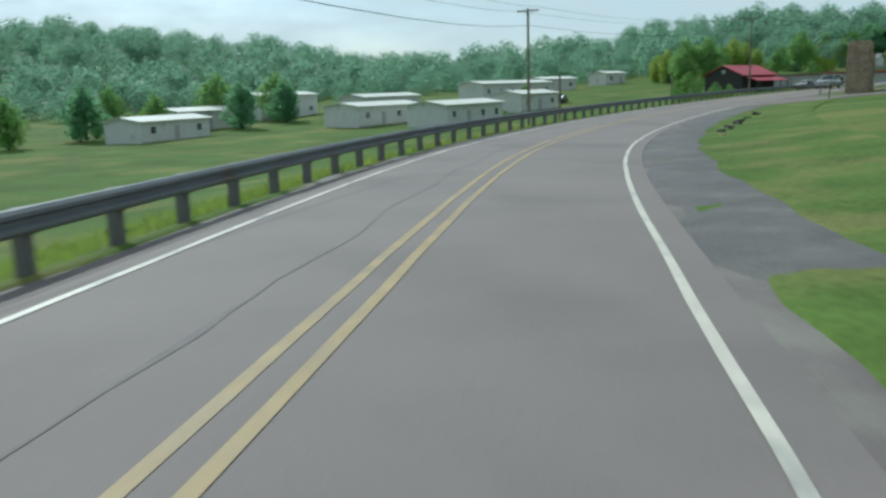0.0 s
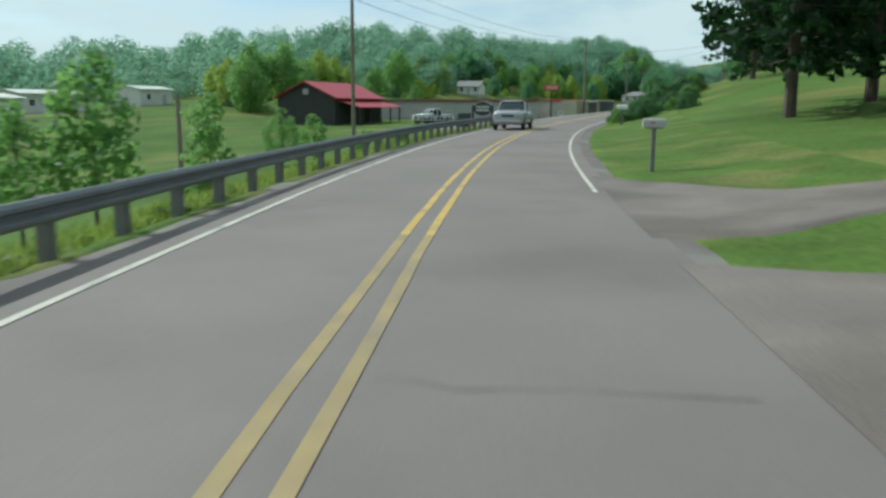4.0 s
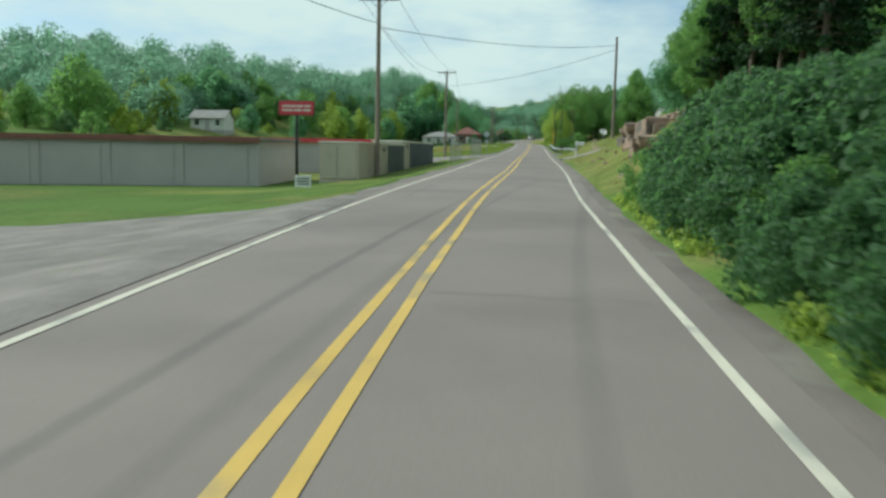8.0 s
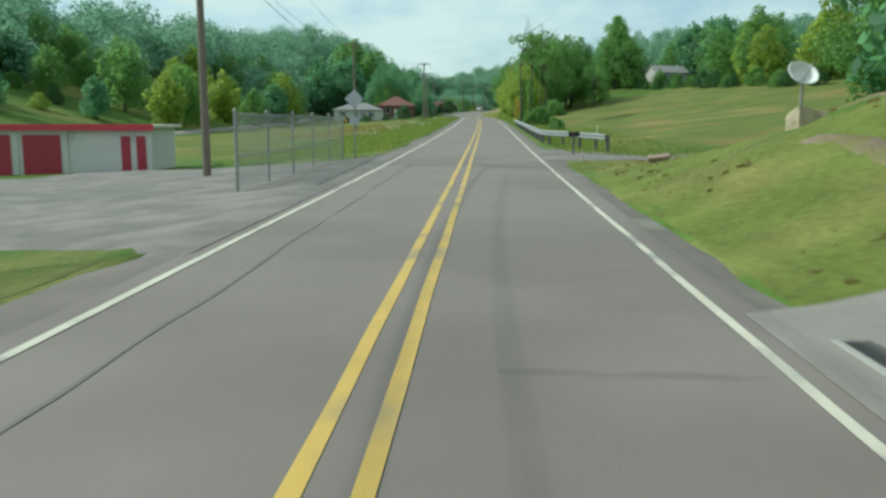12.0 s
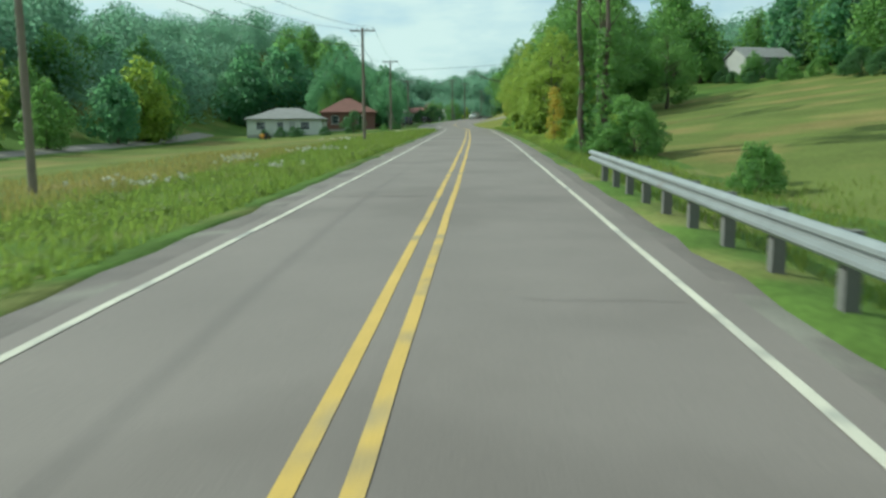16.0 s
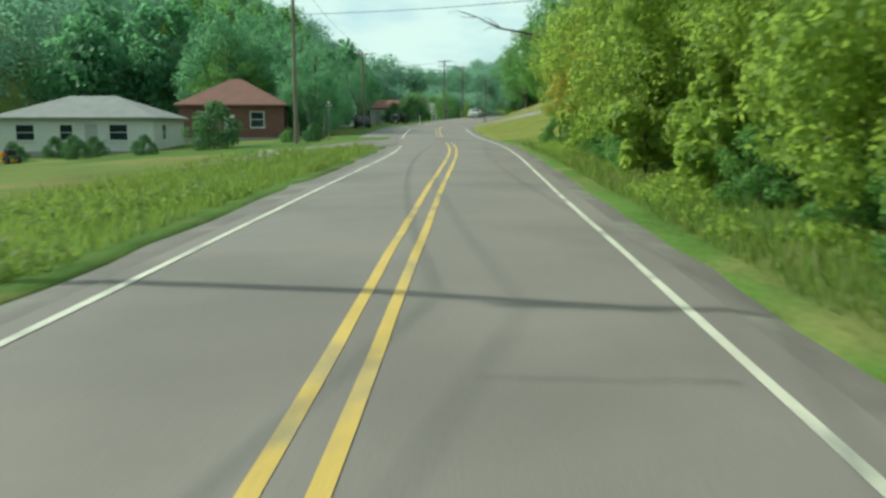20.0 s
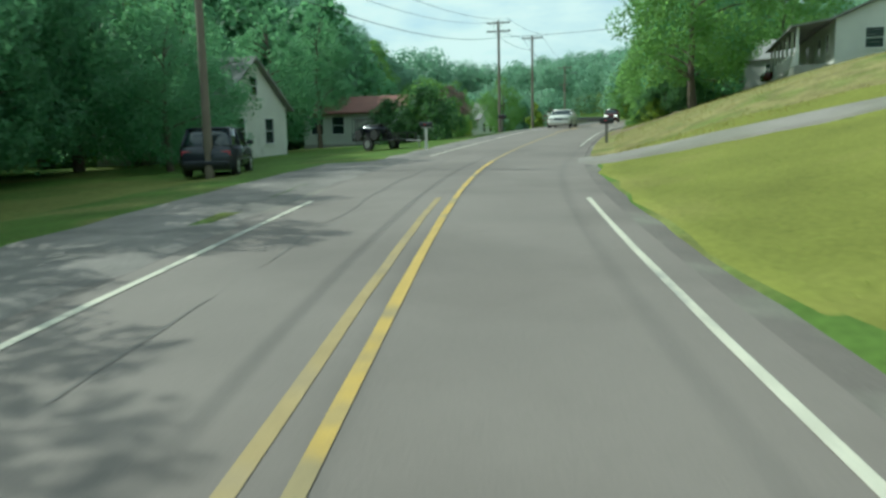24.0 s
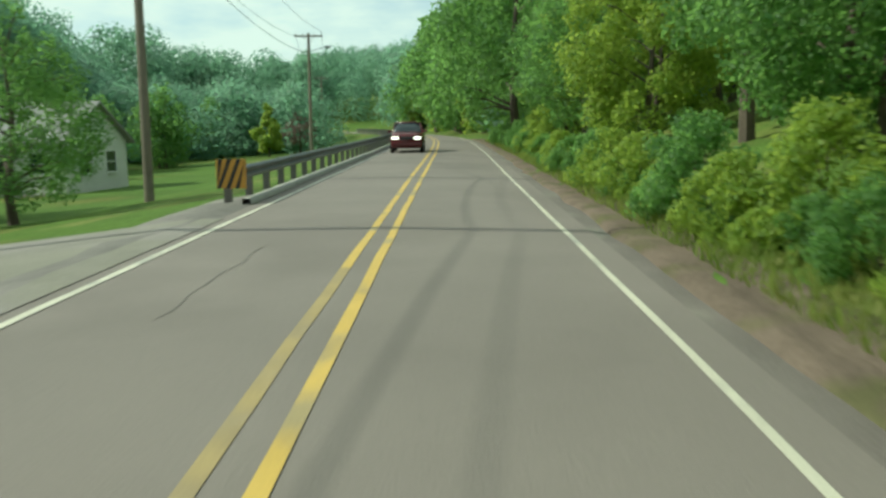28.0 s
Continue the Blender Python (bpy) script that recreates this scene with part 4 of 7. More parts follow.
def wire(a, b, sag, r=0.012):
    a, b = Vector(a), Vector(b)
    cu = bpy.data.curves.new("power_line", "CURVE")
    cu.dimensions, cu.bevel_depth, cu.bevel_resolution = "3D", r, 0
    sp = cu.splines.new("POLY")
    sp.points.add(12)
    for i in range(13):
        u = i / 12
        p = a.lerp(b, u) - Vector((0, 0, sag * 4 * u * (1 - u)))
        sp.points[i].co = (*p, 1)
    cu.materials.append(M_WIRE)
    return tagged(new("power_line", cu), "thin black power line slung between poles", "power line", "power lines")


CHAIN = POLES[:8] + [(449.8, 9.3, 8.8)] + POLES[8:]
for (s0, l0, h0), (s1, l1, h1) in zip(CHAIN, CHAIN[1:]):
    for off, dz in ((-1.05, -0.05), (1.05, -0.05), (0.0, -1.6)):
        wire(at(s0, l0 + off, h0 + dz), at(s1, l1 + off, h1 + dz), 0.02 * (s1 - s0), 0.014 if dz > -1 else 0.02)
for s0, l0, h0, s1, l1, h1 in ((192.8, 7.9, 8.6, 232, -9.2, 9.4), (246, 9.7, 8.6, 232, -9.2, 9.0), (413, 10.5, 9, 405, -24, 8), (504, 9.6, 9.4, 500, -18, 7)):
    wire(at(s0, l0, h0), at(s1, l1, h1), 0.6, 0.02)


# ---- buildings ----
def window(parent, x, y, z, w, h, axis="y", face=1):
    """A window on a wall whose outside looks along axis * face: frame, pane, sill."""
    def bar(u0, u1, z0, z1, d0, d1):
        return (x + u0, x + u1, y + min(face * d0, face * d1), y + max(face * d0, face * d1), z + z0, z + z1) if axis == "y" else \
               (x + min(face * d0, face * d1), x + max(face * d0, face * d1), y + u0, y + u1, z + z0, z + z1)
    bm = bmesh.new()
    for u0, u1, z0, z1 in ((-w / 2 - .06, -w / 2, -h / 2 - .06, h / 2 + .06), (w / 2, w / 2 + .06, -h / 2 - .06, h / 2 + .06),
                           (-w / 2, w / 2, h / 2, h / 2 + .06), (-w / 2, w / 2, -h / 2 - .06, -h / 2), (-w / 2, w / 2, -.02, .02)):
        box(bm, *bar(u0, u1, z0, z1, -0.02, 0.05))
    win = part("window", bm, M_TRIM, parent)
    part("pane", boxed(*bar(-w / 2, w / 2, -h / 2, h / 2, 0.002, 0.012)), M_GLASS, win)
    part("sill", boxed(*bar(-w / 2 - .1, w / 2 + .1, -h / 2 - .1, -h / 2 - .06, -0.02, 0.1)), M_TRIM, win)
    return win


def roof_gable(length, depth, z, rise, over=0.35, thick=0.12):
    """Two slabs with their ridge along x."""
    bm = bmesh.new()
    for sgn in (1, -1):
        x0, x1 = -length / 2 - over, length / 2 + over
        y1 = sgn * (depth / 2 + over)
        z1 = z - rise * over / (depth / 2)
        pts = [(x0, 0, z + rise), (x1, 0, z + rise), (x1, y1, z1), (x0, y1, z1)]
        vs = [bm.verts.new(p) for p in pts] + [bm.verts.new((p[0], p[1], p[2] + thick)) for p in pts]
        for idx in ((0, 1, 2, 3), (4, 7, 6, 5), (0, 4, 5, 1), (1, 5, 6, 2), (2, 6, 7, 3), (3, 7, 4, 0)):
            bm.faces.new([vs[i] for i in idx])
    bmesh.ops.recalc_face_normals(bm, faces=bm.faces)
    return bm


def roof_hip(length, depth, z, rise, over=0.4, thick=0.12):
    bm = bmesh.new()
    a, b, r = length / 2 + over, depth / 2 + over, max(0.3, length / 2 - depth / 2)
    v = [bm.verts.new(p) for p in ((-a, -b, z), (a, -b, z), (a, b, z), (-a, b, z), (-r, 0, z + rise), (r, 0, z + rise))]
    w = [bm.verts.new(p) for p in ((-a, -b, z - thick), (a, -b, z - thick), (a, b, z - thick), (-a, b, z - thick))]
    for f in ((v[0], v[1], v[5], v[4]), (v[1], v[2], v[5]), (v[2], v[3], v[4], v[5]), (v[3], v[0], v[4]), w[::-1],
              (w[0], w[1], v[1], v[0]), (w[1], w[2], v[2], v[1]), (w[2], w[3], v[3], v[2]), (w[3], w[0], v[0], v[3])):
        bm.faces.new(f)
    bmesh.ops.recalc_face_normals(bm, faces=bm.faces)
    return bm


def wall_gable(length, depth, h, rise):
    """A hollow shell of walls, with gable ends along x."""
    bm = bmesh.new()
    t = 0.15
    box(bm, -length / 2, length / 2, -depth / 2, -depth / 2 + t, -0.8, h)
    box(bm, -length / 2, length / 2, depth / 2 - t, depth / 2, -0.8, h)
    for x0 in (-length / 2, length / 2 - t):
        pts = [(x0, -depth / 2 + t, -0.8), (x0, depth / 2 - t, -0.8), (x0, depth / 2 - t, h), (x0, 0, h + max(0.01, rise) * (1 - 0.0)), (x0, -depth / 2 + t, h)]
        a = [bm.verts.new(p) for p in pts]
        b = [bm.verts.new((p[0] + t, p[1], p[2])) for p in pts]
        bm.faces.new(a[::-1])
        bm.faces.new(b)
        for i in range(5):
            bm.faces.new((a[i], a[(i + 1) % 5], b[(i + 1) % 5], b[i]))
    bmesh.ops.recalc_face_normals(bm, faces=bm.faces)
    return bm


def house(s, l, turn, length, depth, h, rise, wall, roof, label, hip=False, windows=(), doors=(), porch=None, chimney=None, up=0.0, name="house", siding=True):
    """windows: (side, along, z, w, h), side one of -y +y -x +x."""
    root = thing(name, placed(s, l, turn, up), label, "house" if name == "house" else "building")
    body = part("wall", wall_gable(length, depth, h, 0.0 if hip else rise - 0.02), wall, root)
    part("roof", roof_hip(length, depth, h, rise) if hip else roof_gable(length, depth, h, rise), roof, root)
    if siding:
        board = bmesh.new()
        for k in range(int(h / 0.24)):
            z = 0.1 + k * 0.24
            box(board, -length / 2 - 0.012, length / 2 + 0.012, -depth / 2 - 0.012, -depth / 2 + 0.002, z, z + 0.015)
            box(board, -length / 2 - 0.012, -length / 2 + 0.002, -depth / 2, depth / 2, z, z + 0.015)
        part("siding_edge", board, wall, body)
    part("base", boxed(-length / 2 - .04, length / 2 + .04, -depth / 2 - .04, depth / 2 + .04, -1.2, 0.12), M_CONCRETE, root)
    for side, u, z, w, hh in windows:
        if side[1] == "y":
            window(root, u, (1 if side[0] == "+" else -1) * depth / 2, z, w, hh, "y", 1 if side[0] == "+" else -1)
        else:
            window(root, (1 if side[0] == "+" else -1) * length / 2, u, z, w, hh, "x", 1 if side[0] == "+" else -1)
    for side, u, mat in doors:
        f = 1 if side[0] == "+" else -1
        y = f * depth / 2
        d = part("door", boxed(u - .45, u + .45, min(y, y + f * .05), max(y, y + f * .05), 0.1, 2.1, 0.01), mat, root)
        part("door_knob", boxed(u + .33, u + .38, min(y + f * .05, y + f * .1), max(y + f * .05, y + f * .1), 1.0, 1.06, 0.01), M_STEEL, d)
    if porch:
        x0, x1, out = porch
        p = part("porch_roof", boxed(x0, x1, -depth / 2 - out, -depth / 2 - 0.02, h - 0.25, h - 0.13, 0.01), roof, root)
        for x in np.linspace(x0 + 0.15, x1 - 0.15, 4):
            part("porch_post", boxed(x - .06, x + .06, -depth / 2 - out + 0.1, -depth / 2 - out + 0.22, -0.9, h - 0.25), M_TRIM, root)
        part("porch_floor", boxed(x0, x1, -depth / 2 - out, -depth / 2 - 0.05, -0.9, 0.1, 0.01), M_CONCRETE, root)
    if chimney:
        x, y = chimney
        part("chimney", boxed(x - .35, x + .35, y - .3, y + .3, 0.0, h + rise + 0.7, 0.02), M_BRICK_RED, root)
    return root


def low_unit(s, l, length, depth, h, turn, label):
    """A long low white building in the field."""
    root = thing("field_building", placed(s, l, turn), label, "building", "white buildings in the field")
    part("wall", wall_gable(length, depth, h, 0.5), M_SIDING, root)
    part("roof", roof_gable(length, depth, h, 0.55, 0.4), M_ROOF_WHITE, root)
    n = max(2, int(length / 4))
    for k in range(n):
        x = -length / 2 + (k + 0.5) * length / n
        if k % 3 == 1:
            part("door", boxed(x - .5, x + .5, -depth / 2 - 0.05, -depth / 2, 0.05, 2.05, 0.01), M_GREY_WALL, root)
        else:
            window(root, x, -depth / 2, 1.6, 1.0, 0.9, "y", -1)
    part("skirt", boxed(-length / 2 + .03, length / 2 - .03, -depth / 2 - .02, depth / 2 + .02, -1.0, 0.1), M_GREY_WALL, root)
    return root


for s, l, ln, dp, h, turn in ((110, 51, 17, 7, 3.0, 4), (130, 54, 12, 6.5, 2.9, 2), (108, 66, 17, 7, 3.0, 4), (150, 80, 24, 7, 3.2, 2), (128, 88, 16, 7, 3.0, 0),
                              (96, 92, 14, 6.5, 3.2, 6), (118, 104, 16, 7, 4.4, 4), (82, 80, 14, 6.5, 2.8, 8), (176, 92, 12, 6, 3.0, -4), (205, 95, 9, 6, 3.0, 0)):
    low_unit(s, l, ln, dp, h, turn, "long low white building with a pale metal roof")

# the dark barn with red roofs
barn = thing("barn", placed(172, 37), "dark-boarded barn with red metal roofs", "barn")
part("wall", wall_gable(13, 8, 3.3, 1.75), M_BARN, barn)
bm = roof_gable(13, 8, 3.3, 1.8, 0.5)
part("roof", bm, M_ROOF_RED, barn, "red metal roof")
bm = bmesh.new()
vs = [bm.verts.new(p) for p in ((-5.5, -4.02, 2.75), (6.9, -4.02, 2.75), (6.9, -7.0, 2.0), (-5.5, -7.0, 2.0), (-5.5, -4.02, 2.87), (6.9, -4.02, 2.87), (6.9, -7.0, 2.12), (-5.5, -7.0, 2.12))]
for idx in ((3, 2, 1, 0), (4, 5, 6, 7), (0, 1, 5, 4), (1, 2, 6, 5), (2, 3, 7, 6), (3, 0, 4, 7)):
    bm.faces.new([vs[i] for i in idx])
part("porch_roof", bm, M_ROOF_RED, barn, "lower red porch roof")
for x in np.linspace(-5.2, 6.6, 5):
    part("porch_post", boxed(x - .08, x + .08, -6.9, -6.74, -0.6, 2.05), M_BARN, barn)
for k in range(26):
    x = -6.4 + k * 0.51
    part("board", boxed(x, x + 0.03, -4.03, -4.0, -0.3, 3.25), M_BLACK, barn)
part("barn_door", boxed(-1.6, 1.6, -4.08, -4.01, 0.0, 2.4, 0.01), M_BLACK, barn)
part("vent", boxed(-6.56, -6.5, -0.4, 0.4, 3.6, 4.3, 0.01), M_GREY_WALL, barn)


def storage_row(s, l0, l1, h, depth, wall, door, label, bays, trim, post=None, blank=0.0):
    """A row of lock-ups across the road's way; its doors look back along the road."""
    w = l1 - l0
    root = thing("storage_building", placed(s, (l0 + l1) / 2, 90), label, "storage building")
    part("wall", boxed(-w / 2, w / 2, -depth, 0, -0.8, h, 0.01), wall, root)
    part("roof", boxed(-w / 2 - .25, w / 2 + .25, -depth - .25, 0.25, h, h + 0.14, 0.02), M_ROOF_WHITE if trim is M_SIGN_RED else M_ROOF_GREY, root)
    part("fascia", boxed(-w / 2 - .26, w / 2 + .26, 0.25, 0.28, h - 0.14, h + 0.16, 0.005), trim, root)
    step = (w - blank) / bays
    if blank:                       # a plain end with two narrow doors
        for x in (0.25, 1.0):
            part("narrow_door", boxed(-w / 2 + x, -w / 2 + x + 0.45, 0.002, 0.04, 0.02, h - 0.4, 0.006), door, root, "narrow dark red door")
    for k in range(bays):
        x = -w / 2 + blank + (k + 0.5) * step
        d = part("roller_door", boxed(x - step * .38, x + step * .38, 0.002, 0.05, 0.02, h - 0.35, 0.006), door, root)
        for j in range(7):
            z = 0.2 + j * (h - 0.6) / 7
            part("slat", boxed(x - step * .37, x + step * .37, 0.05, 0.062, z, z + 0.035), door, d)
        part("pillar", boxed(x - step / 2 - .08, x - step / 2 + .08, 0.002, 0.075, 0, h), post or wall, root)
    return root


storage_row(188, 13.5, 47, 2.75, 7, M_GREY_WALL, M_GREY_WALL, "long grey storage building with roller doors", 8, M_ROOF_BROWN, M_GREY_WALL)
storage_row(205, 10.5, 34, 2.5, 7, M_TAN, M_GREY_WALL, "tan storage building with a reddish roof edge", 7, M_SIGN_RED)
storage_row(254, 15.1, 41.3, 2.5, 3, M_SIDING, M_RED_DOOR, "white storage building with red roller doors", 9, M_SIGN_RED, None, 4.1)
# shade on the containers' road side, put in as dark blue panels
M_SIDE_SHADE = material("container_side_shade", (0.055, 0.07, 0.085), 0.55, vary=0.25, scale=0.8, second=(0.09, 0.10, 0.105), patch=0.55)
for s0, s1, dark in ((189.5, 204.2, 198.0), (204.6, 221.5, 208.0)):
    n = s1 - s0
    box_root = thing("storage_container", placed((s0 + s1) / 2, 9.3, -0.6), "low tan metal storage container with side shade as dark panels", "container", "storage containers")
    part("body", boxed(-n / 2, n / 2, -1.1, 1.1, -0.3, 2.0, 0.02), M_TAN, box_root)
    part("roof", boxed(-n / 2 - .06, n / 2 + .06, -1.16, 1.16, 2.0, 2.09, 0.02), M_ROOF_WHITE, box_root, "cream metal roof")
    x0 = dark - (s0 + s1) / 2
    k = int((n / 2 - x0) / 2.4)
    for j in range(k):
        w = (n / 2 - x0 - 0.1) / k
        pan = part("shade_panel", boxed(x0 + j * w, x0 + (j + 1) * w - 0.04, -1.14, -1.1, -0.05, 1.93, 0.008), M_SIDE_SHADE, box_root, "dark blue panel that gives the side its shade")
        for m in range(5):
            xm = x0 + j * w + (m + 0.5) * w / 5
            part("rib", boxed(xm - .05, xm + .05, -1.16, -1.14, 0.0, 1.88), M_SIDE_SHADE, pan)
    for j in range(int((x0 + n / 2) / 0.5)):
        x = -n / 2 + 0.25 + j * 0.5
        part("rib", boxed(x - .04, x + .04, -1.125, -1.1, 0.05, 1.92), M_TAN, box_root)
    d = part("end_door", boxed(-n / 2 - .05, -n / 2, -0.95, 0.95, 0.05, 1.9, 0.01), M_TAN, box_root)
    part("latch_bar", tube(bmesh.new(), (-n / 2 - .07, 0.1, 0.1), (-n / 2 - .07, 0.1, 1.85), 0.02, n=6), M_STEEL, d)
    part("vent", boxed(x0 - 1.6, x0 - 1.0, -1.15, -1.1, 1.55, 1.78, 0.01), M_BLACK, box_root)


# ---- chain-link fences ----
def chain_fence(s0, s1, l, h, label, gate=False):
    root = thing("chain_link_fence", placed((s0 + s1) / 2, l), label, "fence", "chain-link fences")
    n = s1 - s0
    k = max(2, int(round(n / 3.0)))
    for i in range(k + 1):
        x = -n / 2 + n * i / k
        post = part("post", tube(bmesh.new(), (x, 0, -0.5), (x, 0, h + 0.08), 0.045 if i in (0, k) else 0.03, n=8), M_STEEL, root)
        b = bmesh.new()
        bmesh.ops.create_uvsphere(b, u_segments=8, v_segments=5, radius=0.055, matrix=Matrix.Translation((x, 0, h + 0.09)))
        part("cap", b, M_STEEL, post)
    for z in (h, h * 0.45 if gate else 0.08):
        part("rail", tube(bmesh.new(), (-n / 2, 0, z), (n / 2, 0, z), 0.022, n=6), M_STEEL, root)
    v, f = [], []
    step = 0.11
    for sgn in (1, -1):
        for i in range(int((n + h) / step)):
            x0 = -n / 2 - (h if sgn > 0 else 0) + i * step
            a, b = (x0, 0.05), (x0 + sgn * h, h)
            if sgn < 0:
                a, b = (x0, 0.05), (x0 - h, h)
            (xa, za), (xb, zb) = a, b
            lo, hi = -n / 2, n / 2
            t0, t1 = 0.0, 1.0
            d = xb - xa
            ta, tb = (lo - xa) / d, (hi - xa) / d
            t0, t1 = max(t0, min(ta, tb)), min(t1, max(ta, tb))
            if t1 - t0 < 0.02:
                continue
            p, q = (xa + d * t0, za + (zb - za) * t0), (xa + d * t1, za + (zb - za) * t1)
            w = 0.011
            m = len(v)
            v += [(p[0] - w, 0.03 * sgn * 0.2, p[1]), (p[0] + w, 0.03 * sgn * 0.2, p[1]), (q[0] + w, 0.03 * sgn * 0.2, q[1]), (q[0] - w, 0.03 * sgn * 0.2, q[1])]
            f.append((m, m + 1, m + 2, m + 3))
    part("wire_mesh", link_mesh("wire_mesh", v, np.array(f), M_FENCE), None, root, "galvanised wire mesh")
    return root


chain_fence(216, 226.3, 5.9, 1.75, "galvanised chain-link fence with steel posts")
chain_fence(237, 253, 5.8, 2.0, "tall galvanised chain-link fence panel", True)

# ---- conifers ----
def conifer_kind(seed, h, spread, base, whorls, size, sparse=False):
    r = np.random.default_rng(seed)
    bm = tube(bmesh.new(), (0, 0, -0.3), (0, 0, h), 0.3 if not sparse else 0.2, 0.03, 9)
    vs, fs, n = [], [], 0
    for k in range(whorls):
        u = k / (whorls - 1)
        z = base + (h - base) * u * 0.98
        reach = spread * (1 - u) ** 0.75 + 0.3
        for b in range(5 if sparse else 7):
            if sparse and r.random() < 0.25:
                continue
            a = r.random() * 6.283
            ln = reach * (0.7 + 0.4 * r.random())
            drop = -0.12 * ln if not sparse else 0.1 * ln
            tip = Vector((ln * math.cos(a), ln * math.sin(a), z + drop))
            tube(bm, (0, 0, z), tip, 0.035, 0.01, 4)
            cs = [Vector((0, 0, z)).lerp(tip, t) for t in np.linspace(0.35 if not sparse else 0.6, 1.0, 5)]
            v, f = leaf_cloud(r, [tuple(c) for c in cs], [0.28 + 0.12 * ln / spread] * len(cs), 34 if not sparse else 42, size, 0.9)
            vs.append(v)
            fs.append(f + n)
            n += len(v)
    me = bpy.data.meshes.new("trunk")
    bm.to_mesh(me)
    bm.free()
    me.materials.append(M_BARK)
    return me, link_mesh("crown", np.concatenate(vs), np.concatenate(fs), L_PINE)


KINDS["spruce"] = conifer_kind(41, 17, 4.4, 2.6, 26, 0.24)
KINDS["spruce_b"] = conifer_kind(42, 15, 4.0, 2.2, 24, 0.24)
KINDS["pine"] = conifer_kind(43, 15, 3.2, 4.5, 14, 0.30, True)

for kind, s, l, sc, turn, lab in (
        ("spruce", 113, -12.5, 1.0, 0, "tall dark spruce on the lawn"), ("spruce_b", 117, -17.0, 1.05, 70, "tall dark spruce on the lawn"), ("spruce", 108, -19.5, 0.95, 140, "tall dark spruce on the lawn"),
        ("spruce_b", 126, -22, 1.0, 210, "tall dark spruce on the lawn"), ("spruce", 100, -25, 1.0, 20, "tall dark spruce on the lawn"), ("spruce", 158, -14.6, 1.0, 33, "tall dark spruce above the hedge"),
        ("pine", 96, -13.5, 1.0, 50, "sparse old pine with bare lower trunk"),
        ("pine", 201, -15, 0.95, 10, "sparse pine above the rocks"), ("pine", 207, -16.5, 1.0, 80, "sparse pine above the rocks"), ("pine", 196, -18, 0.9, 160, "sparse pine above the rocks"),
        ("spruce_b", 192, -16.5, 0.8, 15, "dark spruce above the rocks"), ("spruce", 199, -17.5, 0.85, 65, "dark spruce above the rocks"), ("spruce_b", 205, -15.5, 0.75, 115, "dark spruce above the rocks"), ("spruce", 224, -17.5, 0.75, 165, "dark spruce above the rocks"), ("spruce_b", 228, -20, 0.8, 215, "dark spruce above the rocks"),
        ("spruce_b", 212, -20, 0.8, 100, "dark spruce above the rocks"), ("spruce", 219, -23, 0.8, 10, "dark spruce above the rocks"), ("spruce_b", 186, -22, 0.8, 50, "dark spruce above the rocks")):
    plant_tree(kind, s, l, sc, turn, lab, "spruce_tree" if "spruce" in kind else "pine_tree")

# ---- broadleaf trees, by stretch ----
r_t = random.Random(12)


def row_of(kinds, s0, s1, l0, l1, n, sc0, sc1, label, name="tree", group=""):
    for i in range(n):
        s = s0 + (s1 - s0) * (i + r_t.random()) / n
        plant_tree(r_t.choice(kinds), s, l0 + (l1 - l0) * r_t.random(), sc0 + (sc1 - sc0) * r_t.random(), r_t.random() * 360, label, name, group, sink=0.1)


for a, b, grow in ((138, 147, 0.0), (147, 156, 0.12), (156, 167, 0.36)):
    row_of(("bush_dark", "bush_dark", "bush"), a, b, -4.4, -5.2, 11, 0.42 + grow * .4, 0.56 + grow * .5, "dense dark evergreen shrub on the bank", "bush", "evergreen hedge")
    row_of(("bush_dark",), a, b, -5.6, -6.9, 10, 0.55 + grow, 0.68 + grow, "dense dark evergreen shrub on the bank", "bush", "evergreen hedge")
    row_of(("bush_dark", "bush_dark", "bush"), a, b, -7.4, -9.8, 10, 0.38 + grow, 0.5 + grow, "dense dark evergreen shrub on the bank", "bush", "evergreen hedge")
row_of(("dark", "broad", "tall"), 199, 217, -13.5, -21, 8, 0.6, 0.8, "leafy green tree above the rocks")
plant_tree("dark", 213, -13.2, 0.6, 10, "leafy green tree above the rocks")
plant_tree("dark", 217, -15.5, 0.65, 80, "leafy green tree above the rocks")
row_of(("dark", "broad", "tall", "spruce_b"), 207, 219, -14, -18, 6, 0.55, 0.75, "leafy green tree above the rocks")
row_of(("broad", "tall", "broad_b"), 196, 232, -22, -40, 12, 0.8, 1.1, "leafy green tree behind the bank")
row_of(("broad", "dark", "broad_b"), 120, 196, -34, -50, 12, 0.8, 1.1, "leafy green tree at the lawn's edge")
row_of(("broad", "broad_b", "tall", "yellow"), 262, 400, -50, -62, 26, 0.75, 1.15, "leafy green tree at the meadow's edge", group="trees at the meadow's edge")
row_of(("dark", "dark_b", "broad"), 247, 262, -23, -33, 12, 1.0, 1.3, "leafy green tree beside the farm entrance")
row_of(("broad", "broad_b", "yellow"), 228, 262, -34, -50, 8, 0.7, 1.0, "leafy green tree behind the house")
